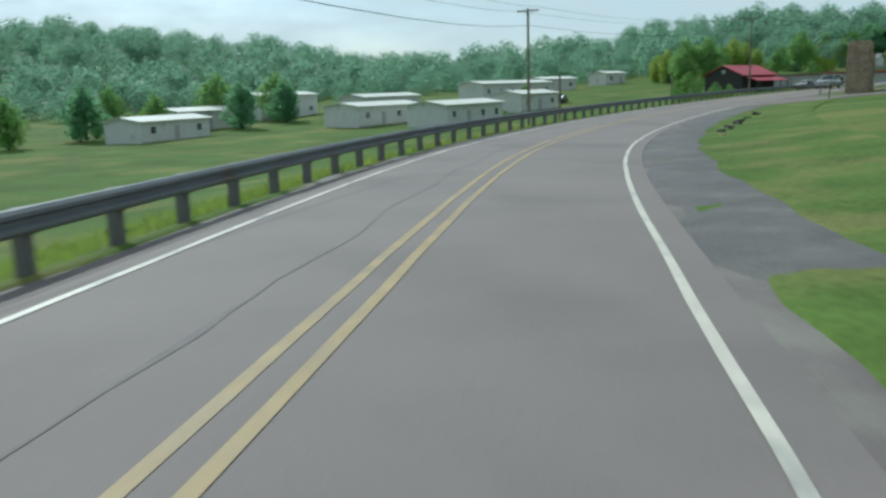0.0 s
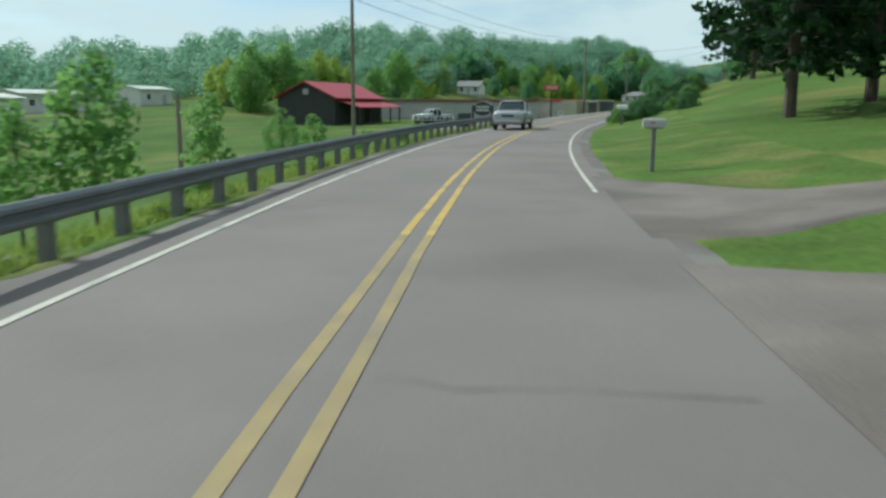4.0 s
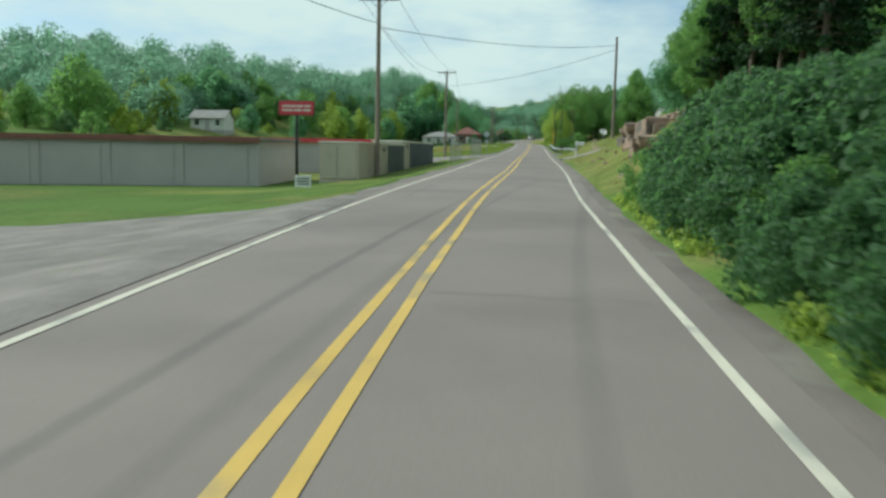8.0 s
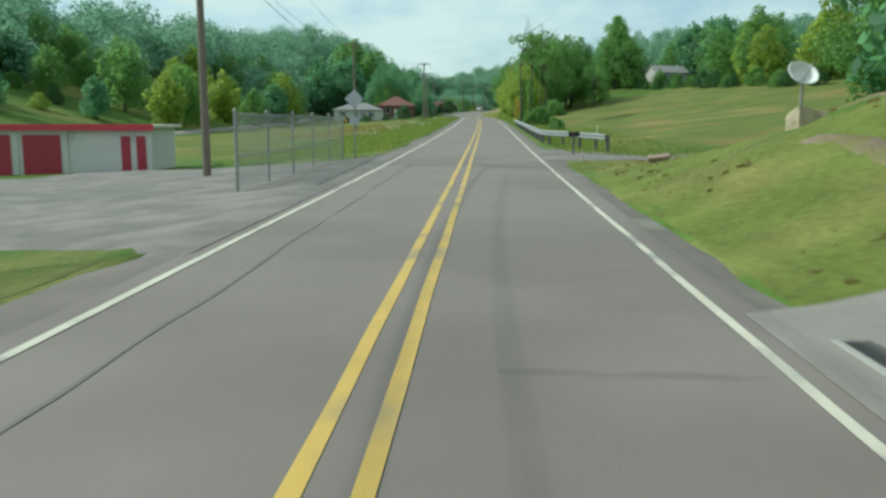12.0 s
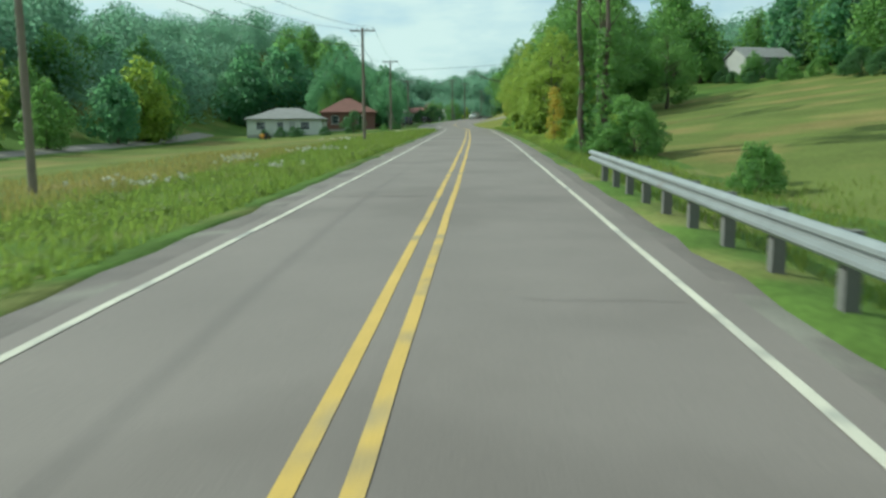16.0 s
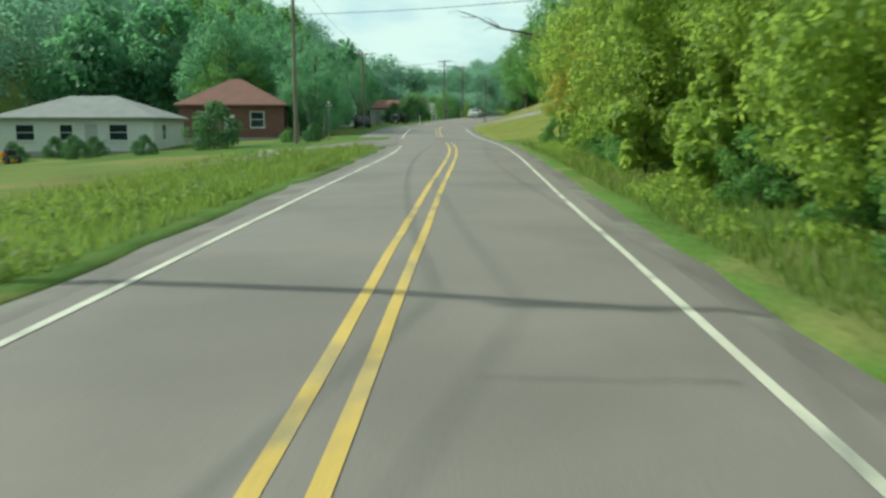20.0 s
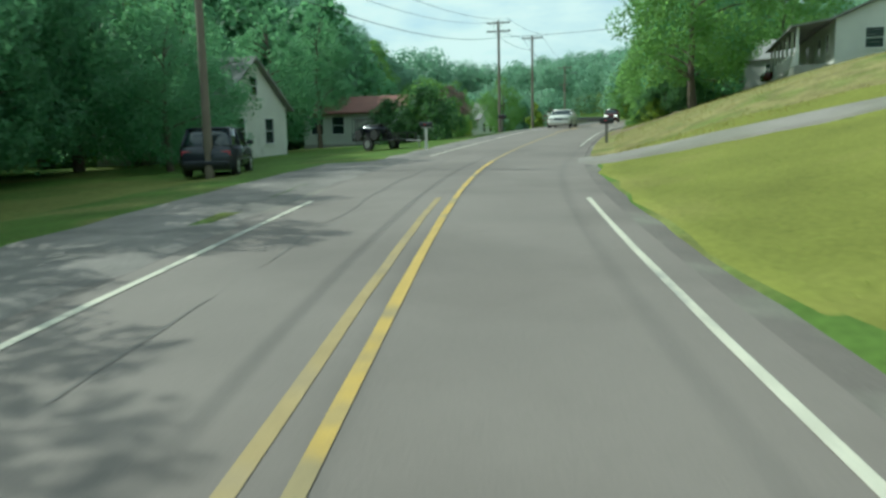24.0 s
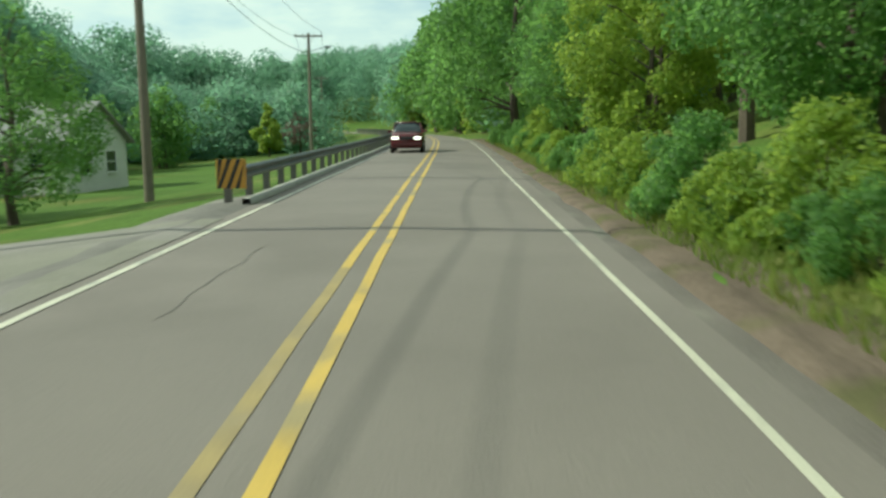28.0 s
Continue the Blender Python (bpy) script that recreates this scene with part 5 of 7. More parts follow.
# the bright wall of trees along the right-hand verge
row_of(("yellow", "yellow_b"), 356.5, 383, -7.0, -9.0, 10, 0.75, 1.05, "bright yellow-green tree beside the road", group="roadside trees")
row_of(("yellow", "broad", "broad_b"), 366, 403, -10.5, -14, 12, 0.9, 1.25, "tall yellow-green tree beside the road", group="roadside trees")
for s, l, sc in ((386, -7.4, 0.8), (389.5, -6.9, 0.9), (392.5, -7.3, 0.85), (398, -7.0, 0.85)):
    plant_tree("turning", s, l, sc, s * 31, "tree with leaves turning orange beside the road", group="roadside trees")
row_of(("yellow", "yellow_b", "turning"), 383, 402, -7.6, -9.4, 7, 0.85, 1.1, "tree with leaves turning orange beside the road", group="roadside trees")
row_of(("bush", "bush", "small_yellow"), 350, 400, -5.6, -7.0, 18, 0.5, 0.9, "bright green roadside bush in long grass", "bush", "roadside bushes")
row_of(("bush_bright", "bush_bright", "bush"), 331, 350, -6.3, -9.0, 14, 0.5, 0.75, "bright green roadside bush in long grass", "bush", "roadside bushes")
row_of(("bush_dark", "bush"), 346, 356, -9, -13, 7, 0.8, 1.2, "dark green bush beside the meadow", "bush", "roadside bushes")
for s, l, sc in ((322.6, -7.6, 0.95), (324.6, -8.2, 0.9), (323.4, -6.3, 0.65), (326.8, -6.9, 0.65), (325.5, -5.7, 0.55), (321.8, -6.4, 0.55)):
    plant_tree("bush", s, l, sc, s * 53, "dense green bush round the vine-clad trunks", "bush", "roadside bushes")
plant_tree("bush", 309, -8.4, 0.6, 20, "low round bush behind the guard rail", "bush")
plant_tree("bush", 311, -9.2, 0.5, 80, "low round bush behind the guard rail", "bush")
row_of(("bush", "bush_dark"), 330, 412, -44, -48.5, 16, 0.9, 1.4, "round shrub at the meadow's far edge", "bush")
row_of(("broad", "tall", "broad_b"), 384, 412, -15, -24, 10, 0.8, 1.15, "leafy green tree in the roadside wood")
plant_tree("broad_b", 431, -11.7, 1.0, 40, "large leafy tree on the lawn")
plant_tree("broad", 440, -16, 1.0, 90, "large leafy tree on the lawn")
plant_tree("dark", 421, -24, 0.9, 10, "large dark tree behind the lawn")
row_of(("broad", "dark", "tall"), 421, 452, -28, -44, 10, 0.9, 1.2, "leafy green tree above the lawn")
for kind, s, l, sc in (("broad_b", 478.2, -8.6, 0.95), ("dark_b", 488, -8.6, 0.95), ("broad_b", 496, -9.0, 0.95)):
    plant_tree(kind, s, l, sc, s * 41, "large leafy tree on the bank")
row_of(("broad", "broad", "yellow_b", "tall"), 493, 560, -7.2, -9.4, 16, 0.7, 1.0, "bright green tree along the road", group="roadside trees")
row_of(("broad", "tall", "broad_b", "yellow"), 512, 640, -12, -22, 22, 0.9, 1.3, "tall green tree in the roadside wood", group="roadside trees")
row_of(("bush_dark", "bush"), 480.5, 490, -6.8, -8.4, 7, 1.0, 1.4, "dense dark bush under the trees", "bush", "roadside bushes")
row_of(("bush_bright", "bush", "bush_bright"), 480.5, 492, -5.2, -6.6, 10, 0.5, 0.75, "bright green bush on the cut bank", "bush", "roadside bushes")
row_of(("bush_bright", "bush"), 482, 512, -4.7, -5.2, 22, 0.26, 0.42, "low bright green bush at the road's edge", "bush", "roadside bushes")
row_of(("bush_bright", "bush", "bush"), 485, 562, -4.75, -5.7, 48, 0.42, 0.75, "bright green bush on the cut bank", "bush", "roadside bushes")
row_of(("tall", "broad_b", "tall"), 540, 640, -5.4, -8.6, 16, 1.05, 1.25, "tall tree leaning over the road", group="roadside trees")
row_of(("broad", "yellow"), 562, 640, -6.5, -10, 8, 0.8, 1.1, "bright green tree along the road", group="roadside trees")
# left of the road
row_of(("thin", "bush", "small"), 101, 126, 7.5, 11, 4, 0.45, 0.65, "young leafy tree below the guard rail")
plant_tree("thin", 88.4, 6.7, 0.7, 50, "thin young tree beside the guard rail")
plant_tree("thin", 87.4, 7.6, 0.55, 150, "thin young tree beside the guard rail")
plant_tree("thin", 100, 9.2, 0.68, 10, "thin young tree beside the guard rail")
plant_tree("broad", 118, 13.5, 0.3, 70, "round leafy shrub below the guard rail", "bush")
row_of(("dark", "broad"), 60, 118, 78, 100, 9, 0.6, 0.9, "hazy leafy tree among the field buildings")
row_of(("bush", "broad"), 100, 140, 46, 62, 4, 0.35, 0.5, "round shrub beside the white buildings", "bush")
row_of(("broad", "yellow", "broad_b", "dark"), 196, 340, 66, 82, 26, 0.55, 0.95, "round leafy tree below the wooded slope")
row_of(("bush", "bush_dark", "bush_bright"), 190, 334, 56, 70, 26, 0.9, 1.7, "round bush on the meadow's far side", "bush")
row_of(("broad", "dark", "broad_b"), 326, 362, 58, 80, 16, 0.5, 0.85, "leafy tree on the foot of the slope")
plant_tree("dark", 310, 57, 0.5, 15, "round leafy tree below the wooded slope")
plant_tree("dark", 324, 51, 0.48, 65, "round leafy tree below the wooded slope")
row_of(("yellow", "broad"), 178, 200, 52, 64, 3, 0.85, 1.1, "tall pale green tree behind the barn")
row_of(("broad", "dark", "yellow", "broad_b"), 330, 430, 40, 58, 22, 0.6, 1.0, "round leafy tree along the meadow lane")
row_of(("dark", "dark_b", "broad"), 436, 456, 19.5, 24.5, 6, 0.85, 1.15, "large dark tree in shade beside the road", group="dark trees beside the road")
row_of(("dark", "dark_b"), 482, 512, 24.5, 32, 9, 0.95, 1.2, "large dark tree behind the houses")
row_of(("tall", "dark_b", "tall"), 476, 514, 37, 48, 10, 1.2, 1.45, "very tall green tree on the slope behind the houses")
row_of(("dark", "dark_b", "broad"), 452, 500, 24, 40, 14, 0.85, 1.15, "large dark tree behind the houses")
for kind, s, l, sc in (("dark", 437.8, 13.9, 0.86), ("dark", 443, 16.5, 0.95), ("dark_b", 449, 18.5, 0.78), ("dark_b", 453, 21, 1.0), ("dark_b", 440, 22, 1.0), ("dark", 459, 21, 1.0), ("dark", 464.5, 18.5, 0.75), ("dark_b", 471.5, 17, 0.6), ("dark", 429.8, 11.2, 0.72), ("dark", 433.5, 12.0, 0.6), ("dark", 463, 20.5, 0.8)):
    plant_tree(kind, s, l, sc, s * 37, "large dark tree whose shade falls on the road", group="dark trees beside the road")
for kind, s, l, sc in (("dark", 455.8, 14.2, 0.55), ("dark", 460.5, 15.2, 0.5)):
    plant_tree(kind, s, l, sc, s * 23, "leafy tree before the white house", group="dark trees beside the road")
row_of(("dark", "dark_b"), 446, 458, 30, 44, 5, 1.0, 1.2, "large dark tree behind the houses")
for kind, s, l, sc in (("bush_dark", 478.6, 8.8, 1.55), ("bush", 481.2, 9.8, 1.85), ("bush_dark", 477.6, 11.4, 0.8), ("bush_dark", 480, 12.2, 1.3), ("bush", 485, 9.4, 1.1), ("bush_bright", 489, 9.6, 0.8)):
    plant_tree(kind, s, l, sc, s * 29, "large leafy garden shrub before the house", "bush", sink=0.1)
plant_tree("dark_tall", 479.5, 17.5, 0.72, 30, "dark leafy tree beside the white house")
plant_tree("purple", 502, 14.3, 0.95, 0, "small tree with purple-brown leaves")
plant_tree("purple", 509, 17, 1.05, 80, "small tree with purple-brown leaves")
plant_tree("broad", 513.4, 11.3, 0.58, 80, "leafy garden tree beside the drive")
plant_tree("broad", 517, 17.5, 0.62, 20, "leafy garden tree beside the drive")
plant_tree("small_yellow", 585, 18, 1.3, 80, "small bright yellow-green tree on the lawn")
plant_tree("purple", 592, 15, 0.9, 80, "small tree with purple-brown leaves")
row_of(("broad", "dark", "broad_b", "tall"), 512, 612, 38, 48, 10, 0.6, 0.9, "leafy green tree beyond the lawns")
row_of(("broad", "dark", "broad_b"), 520, 640, 25, 40, 16, 0.5, 0.75, "leafy green tree beyond the lawns")
plant_tree("bush_dark", 412.6, 16.2, 1.3, 20, "dark round shrub beside the brick house", "bush")
plant_tree("yellow", 453, 35.5, 1.22, 70, "broad round tree with bright pale green leaves behind the houses")
row_of(("bush", "bush_dark"), 414, 424, 9.4, 12.5, 5, 0.35, 0.7, "small shrub at the yard's edge", "bush")
row_of(("bush_dark",), 409, 413, 20, 30, 5, 0.55, 0.7, "dark clipped shrub before the white house", "bush")

for s, l, lean, tall in ((417, 10.7, -0.13, 3.3), (418.5, 9.9, -0.2, 3.6), (416.2, 8.9, 0.1, 2.2)):
    root = thing("dead_sapling", placed(s, l), "slim pale dead stem leaning at the yard's edge", "tree")
    bm = tube(bmesh.new(), (0, 0, -0.3), (0, -lean * tall * 0.5, tall * 0.55), 0.055, 0.045, 7)
    tube(bm, (0, -lean * tall * 0.5, tall * 0.53), (0.05, -lean * tall * 1.1, tall), 0.045, 0.02, 7)
    tube(bm, (0, -lean * tall * 0.6, tall * 0.62), (0.2, -lean * tall * 0.6 + 0.3, tall * 0.85), 0.02, 0.008, 5)
    part("trunk", bm, M_POLE, root)
plant_tree("sapling", 339.2, -5.6, 1.0, 30, "slim sapling with yellow-orange leaves beside the road", "tree")
# a dead limb that reaches over the road
root = thing("dead_tree", placed(406, -8.6), "bare dead tree with a limb reaching over the road", "tree")
bm = bmesh.new()
path = [Vector(p) for p in ((0, 0, -0.4), (0, 0.3, 3.2), (-0.3, 1.4, 5.4), (-0.4, 3.2, 6.3), (-0.6, 5.2, 6.6), (-0.7, 6.8, 7.3))]
for i, (a, b) in enumerate(zip(path, path[1:])):
    tube(bm, a, b, 0.17 - 0.03 * i, 0.14 - 0.028 * i, 7)
rd = np.random.default_rng(77)
for i in range(2, 6):
    for _ in range(3):
        t = path[i] + Vector((rd.normal() * 0.5, 0.5 + rd.random() * 0.9, rd.normal() * 0.45 + 0.2))
        tube(bm, path[i], t, 0.035, 0.015, 5)
        tube(bm, t, t + Vector((rd.normal() * 0.3, 0.3 + rd.random() * 0.4, rd.normal() * 0.3)), 0.015, 0.006, 4)
part("trunk", bm, M_BARK, root)
# bare tree with two vine-clad trunks by the meadow
for s, l, lean, thick in ((324, -5.6, -0.09, 1.0), (325, -6.6, 0.05, 1.15), (347.2, -9.6, 0.02, 0.5), (349, -10.8, 0.14, 0.55)):
    root = thing("bare_tree", at(s, l), "tall half-bare tree with vines on its trunk", "tree")
    root.rotation_euler = (0, 0, radians(heading(s)))
    bm = bmesh.new()
    rr = np.random.default_rng(int(s))
    p = Vector((0, 0, -0.3))
    for k in range(6):
        q = p + Vector((lean * 1.9 + rr.normal() * 0.08, rr.normal() * 0.1, 1.9))
        tube(bm, p, q, (0.17 - 0.022 * k) * thick, (0.15 - 0.022 * k) * thick, 7)
        if k > 2:
            for _ in range(3):
                t = q + Vector((rr.normal() * 1.3, rr.normal() * 1.3, 1.2 + rr.random()))
                tube(bm, q, t, 0.05, 0.02, 5)
                tube(bm, t, t + Vector((rr.normal() * 0.8, rr.normal() * 0.8, 0.8)), 0.02, 0.006, 4)
        p = q
    part("trunk", bm, M_BARK, root)
    v, f = leaf_cloud(rr, [(lean * z, 0, z) for z in np.linspace(0.3, 5.5, 9)], [0.4 * thick] * 9, 900 if thick > 0.8 else 60, 0.11)
    part("vine", link_mesh("vine", v, f, L_GREEN), None, root, "green vine leaves round the trunk")
    v, f = leaf_cloud(rr, [(lean * 8 + rr.normal(), rr.normal(), 8.5 + rr.random() * 3) for _ in range(8)], [0.7] * 8, 700, 0.15)
    part("crown", link_mesh("crown", v, f, L_GREEN), None, root)
# the forked trunk above the cut bank
root = thing("forked_tree", at(499, -8.2), "pale forked tree trunk above the cut bank", "tree")
root.rotation_euler = (0, 0, radians(heading(499)))
bm = tube(bmesh.new(), (0, 0, -0.4), (0, 0, 1.2), 0.26, 0.22, 9)
tube(bm, (0, 0, 1.1), (0.2, 0.35, 7), 0.19, 0.12, 8)
tube(bm, (0, 0, 1.1), (-0.2, -0.9, 6.5), 0.17, 0.1, 8)
part("trunk", bm, material("pale_bark", (0.30, 0.25, 0.19), 0.9, vary=0.35, scale=2, fine=16, bump=0.6), root)
v, f = leaf_cloud(np.random.default_rng(3), [(0.3, 0.5, 8), (-0.5, -1.2, 7.6), (1, -0.5, 8.4), (-1, 0.6, 8.8)], [1.5] * 4, 2400, 0.2)
part("crown", link_mesh("crown", v, f, L_GREEN), None, root)

# ---- houses ----
house(419, 27, 90, 11.5, 8, 2.6, 1.7, M_SIDING, M_ROOF_GREY, "white ranch house with a grey hipped roof", True,
      [("+y", -3.2, 1.5, 1.3, 1.1), ("+y", 0.6, 1.5, 0.9, 1.1), ("-x", 1.5, 1.5, 1.0, 1.1), ("+y", 3.6, 1.5, 1.3, 1.1)], [("+", -1.2, M_GREY_WALL)], None, None)
house(430, 18.5, 96, 9, 8, 3.0, 2.4, M_BRICK_RED, M_ROOF_BROWN, "brick house with a reddish-brown hipped roof", True,
      [("+y", -2.2, 1.7, 1.1, 1.3), ("+y", 2.2, 1.7, 1.1, 1.3), ("-x", 0, 1.7, 1.0, 1.3)], [("+", 0.2, M_TRIM)], siding=False)
house(467, 19.5, 84, 8, 7, 3.0, 2.6, M_SIDING, M_ROOF_GREY, "white clapboard house with a steep gable", False,
      [("+y", -2.2, 1.6, 0.9, 1.4), ("+y", 2.2, 1.6, 0.9, 1.4), ("-x", 1.5, 1.6, 0.9, 1.4), ("-x", -1.5, 1.6, 0.9, 1.4), ("-x", 0, 4.1, 0.7, 1.0)], [("+", 0.0, M_GREY_WALL)], None, (1.5, 1.0))
house(487.5, 17.2, 90, 8, 7, 2.6, 1.25, M_SIDING, M_ROOF_BROWN, "white house with a reddish roof behind shrubs", False,
      [("+y", -2.6, 1.6, 1.0, 1.3), ("+y", 1, 1.6, 1.0, 1.3), ("+y", 2.8, 1.6, 1.0, 1.3), ("-x", 0, 1.6, 1.0, 1.3)], [("+", -0.9, M_GREY_WALL)])
house(535, 21, 80, 6.2, 5.6, 2.9, 1.9, M_SIDING, M_ROOF_GREY, "white house with a dark garage door", False,
      [("+y", -1.6, 1.7, 0.9, 1.0), ("-x", 1, 1.7, 0.9, 1.1), ("-x", -1.2, 1.7, 0.9, 1.1)], [("+", 0.6, M_BLACK), ("+", 1.9, M_BLACK)])
house(243.5, -24.0, 100, 6.4, 5.6, 3.2, 2.0, M_SIDING, M_ROOF_GREY, "white gabled house on the grassy rise", False,
      [("+y", -2, 1.7, 1.0, 1.4), ("+y", 2, 1.7, 1.0, 1.4), ("+x", 0, 1.7, 1.0, 1.4), ("-x", 0, 1.7, 1.0, 1.4), ("+x", 0, 4.1, 0.7, 0.9)], [("+", 0, M_GREY_WALL)], None, None)
house(453, -34, 90, 12, 8, 5.2, 2.2, M_GREY_WALL, M_ROOF_GREY, "two-storey grey house half hidden by trees", False,
      [("+y", -3, 1.7, 1.0, 1.4), ("+y", 0, 1.7, 1.0, 1.4), ("+y", 3, 1.7, 1.0, 1.4), ("+y", -3, 4.2, 1.0, 1.2), ("+y", 0, 4.2, 1.0, 1.2), ("+y", 3, 4.2, 1.0, 1.2)], [("+", 1.5, M_GREY_WALL)])
row_of(("broad", "dark", "broad_b"), 398, 440, -54, -64, 9, 0.9, 1.2, "leafy green tree behind the house on the meadow")
plant_tree("broad", 407.5, -43.2, 0.42, 60, "small leafy tree before the house on the meadow")
plant_tree("broad", 419, -41.5, 0.5, 160, "small leafy tree before the house on the meadow")
row_of(("bush", "bush_dark"), 404, 422, -41.5, -43, 9, 0.7, 1.0, "round shrub before the house on the meadow", "bush")
house(415, -47, 100, 8, 6, 2.8, 1.6, M_GREY_WALL, M_ROOF_GREY, "small grey house under the trees", False, [("+y", -2, 1.6, 1.0, 1.2), ("+y", 2, 1.6, 1.0, 1.2)], [("+", 0, M_GREY_WALL)])
rise = house(490, -20.8, 0, 18, 8, 2.9, 1.7, M_SIDING, M_ROOF_GREY, "long white house with a covered porch on the rise", False,
             [("-x", -1.8, 1.6, 1.0, 1.2), ("-x", 1.8, 1.6, 1.0, 1.2), ("-x", 0, 3.5, 0.7, 0.8), ("+y", -6, 1.6, 1.1, 1.2), ("+y", -2.5, 1.6, 1.1, 1.2), ("+y", 3.5, 1.6, 1.1, 1.2)], [("+", 0.6, M_GREY_WALL)], up=-0.12)
part("porch_floor", boxed(-8.9, 9.0, 4.06, 6.3, -2.2, 0.1, 0.01), M_CONCRETE, rise)
bm = bmesh.new()
vs = [bm.verts.new(p) for p in ((-9.3, 4.4, 2.74), (9.3, 4.4, 2.74), (9.3, 6.6, 2.42), (-9.3, 6.6, 2.42), (-9.3, 4.4, 2.86), (9.3, 4.4, 2.86), (9.3, 6.6, 2.54), (-9.3, 6.6, 2.54))]
for idx in ((3, 2, 1, 0), (4, 5, 6, 7), (0, 1, 5, 4), (1, 2, 6, 5), (2, 3, 7, 6), (3, 0, 4, 7)):
    bm.faces.new([vs[i] for i in idx])
bmesh.ops.recalc_face_normals(bm, faces=bm.faces)
part("porch_roof", bm, M_ROOF_GREY, rise)
for k, x in enumerate(np.linspace(-8.7, 8.7, 7)):
    part("porch_post", boxed(x - .08, x + .08, 6.05, 6.21, 0.1, 2.5, 0.01), M_TRIM, rise)
    if 0 < k < 6:
        rail = part("porch_railing", boxed(x - 2.8, x - 0.1, 6.1, 6.16, 0.95, 1.02, 0.01), M_TRIM, rise)
        for q in np.arange(x - 2.65, x - 0.15, 0.22):
            part("baluster", boxed(q - .02, q + .02, 6.11, 6.15, 0.1, 0.95), M_TRIM, rail)
house(478.5, -29, 90, 7, 7, 3.4, 2.2, M_SIDING, M_ROOF_GREY, "white gabled house with a grey roof on the rise", False,
      [("+x", 1.5, 1.7, 1.0, 1.4), ("+x", -1.5, 1.7, 1.0, 1.4), ("+y", -1.5, 1.7, 1.0, 1.4), ("+y", 1.5, 1.7, 1.0, 1.4)], [], up=0.3)
house(507, -16.5, 60, 5, 5, 2.6, 1.7, M_GREY_WALL, M_ROOF_GREY, "small grey gabled shed above the bank", False, [("+y", 0, 1.5, 0.9, 1.0), ("-x", 0, 1.7, 0.8, 1.0)], [])
house(297, 60, 90, 6.5, 5, 2.4, 1.4, M_SIDING, M_ROOF_GREY, "pale house on the far side of the meadow", False, [("+y", -2, 1.5, 0.9, 1.0), ("+y", 2, 1.5, 0.9, 1.0)], [("+", 0, M_GREY_WALL)])

# ---- stone gate pillar ----
pil = thing("stone_pillar", placed(81.7, -8.65), "stepped gate pillar of rough tan field stone with an arched niche", "stone pillar")
STONES = []
rs = np.random.default_rng(8)
for k in range(8):
    b = bmesh.new()
    box(b, -0.5, 0.5, -0.5, 0.5, -0.5, 0.5, 0.1)
    for v in b.verts:
        v.co += Vector(rs.normal(size=3) * 0.05)
    me = bpy.data.meshes.new("stone")
    b.to_mesh(me)
    b.free()
    me.materials.append(M_STONE)
    STONES.append(me)


def masonry(parent, x0, x1, y0, y1, z0, z1, batter=0.0, faces=(0, 1, 2, 3)):
    """A block of rubble masonry: a mortar core with a stone skin on the named sides (0 back along the road, 1 away from it, 2 onward, 3 road side)."""
    bm = boxed(x0, x1, y0, y1, z0, z1)
    for v in bm.verts:
        if v.co.z > z1 - 0.01:
            v.co.x += batter * (z1 - z0) * (1 if v.co.x < (x0 + x1) / 2 else -1)
            v.co.y += batter * (z1 - z0) * (1 if v.co.y < (y0 + y1) / 2 else -1)
    part("core", bm, M_MORTAR, parent)
    for side in faces:
        z = max(z0, 0.02)
        while z < z1 - 0.04:
            h = min(0.15 + 0.16 * rs.random(), z1 - z + 0.03)
            back = batter * (z - z0)
            a, b = (y0, y1) if side in (0, 2) else (x0, x1)
            u, e = a + back, b - back
            while u < e - 0.05:
                w = min(0.2 + 0.36 * rs.random(), e - u + 0.04)
                c, out = u + w / 2, 0.05 * rs.random() - 0.05
                x, y, turn = {0: (x0 + back - out - 0.05, c, 90), 2: (x1 - back + out + 0.05, c, 90), 1: (c, y0 + back - out - 0.05, 0), 3: (c, y1 - back + out + 0.05, 0)}[side]
                ob = part("stone", STONES[rs.integers(8)], None, parent)
                ob.matrix_local = pose(x, y, z + h / 2, 0, 0, turn + 3 * rs.normal()) @ Matrix.Diagonal((w * 0.94, 0.24, h * 0.92, 1))
                u += w
            z += h


masonry(pil, 0.0, 1.5, -1.65, 0.0, -0.3, 4.3, 0.018)
masonry(pil, 1.5, 2.1, -1.6, 0.02, -0.3, 3.95, 0.01, (1, 2, 3))
masonry(pil, 3.45, 3.95, -1.6, 0.03, -0.3, 3.3, 0.0, (1, 2, 3))
masonry(pil, 2.1, 3.45, -1.6, 0.03, 2.55, 3.35, 0.0, (1, 3))
part("niche", boxed(2.1, 3.45, -1.6, -0.7, -0.3, 2.55), M_MORTAR, pil, "shaded back of the niche")
for k in range(7):                  # the arch over the niche
    a = radians(12 + 26 * k)
    ob = part("arch_stone", STONES[k], None, pil)
    ob.matrix_local = pose(2.775 + 0.62 * math.cos(a), 0.06, 2.15 + 0.5 * math.sin(a), 0, 0, 0) @ pose(0, 0, 0, 0, 90 - math.degrees(a), 0) @ Matrix.Diagonal((0.24, 0.26, 0.3, 1))
for x0, x1, y0, y1, z in ((0.08, 1.42, -1.57, -0.08, 4.3), (1.45, 2.12, -1.6, 0.05, 3.95), (2.1, 3.98, -1.6, 0.08, 3.33)):
    part("cap_stone", boxed(x0, x1, y0, y1, z, z + 0.12, 0.04), M_STONE, pil)
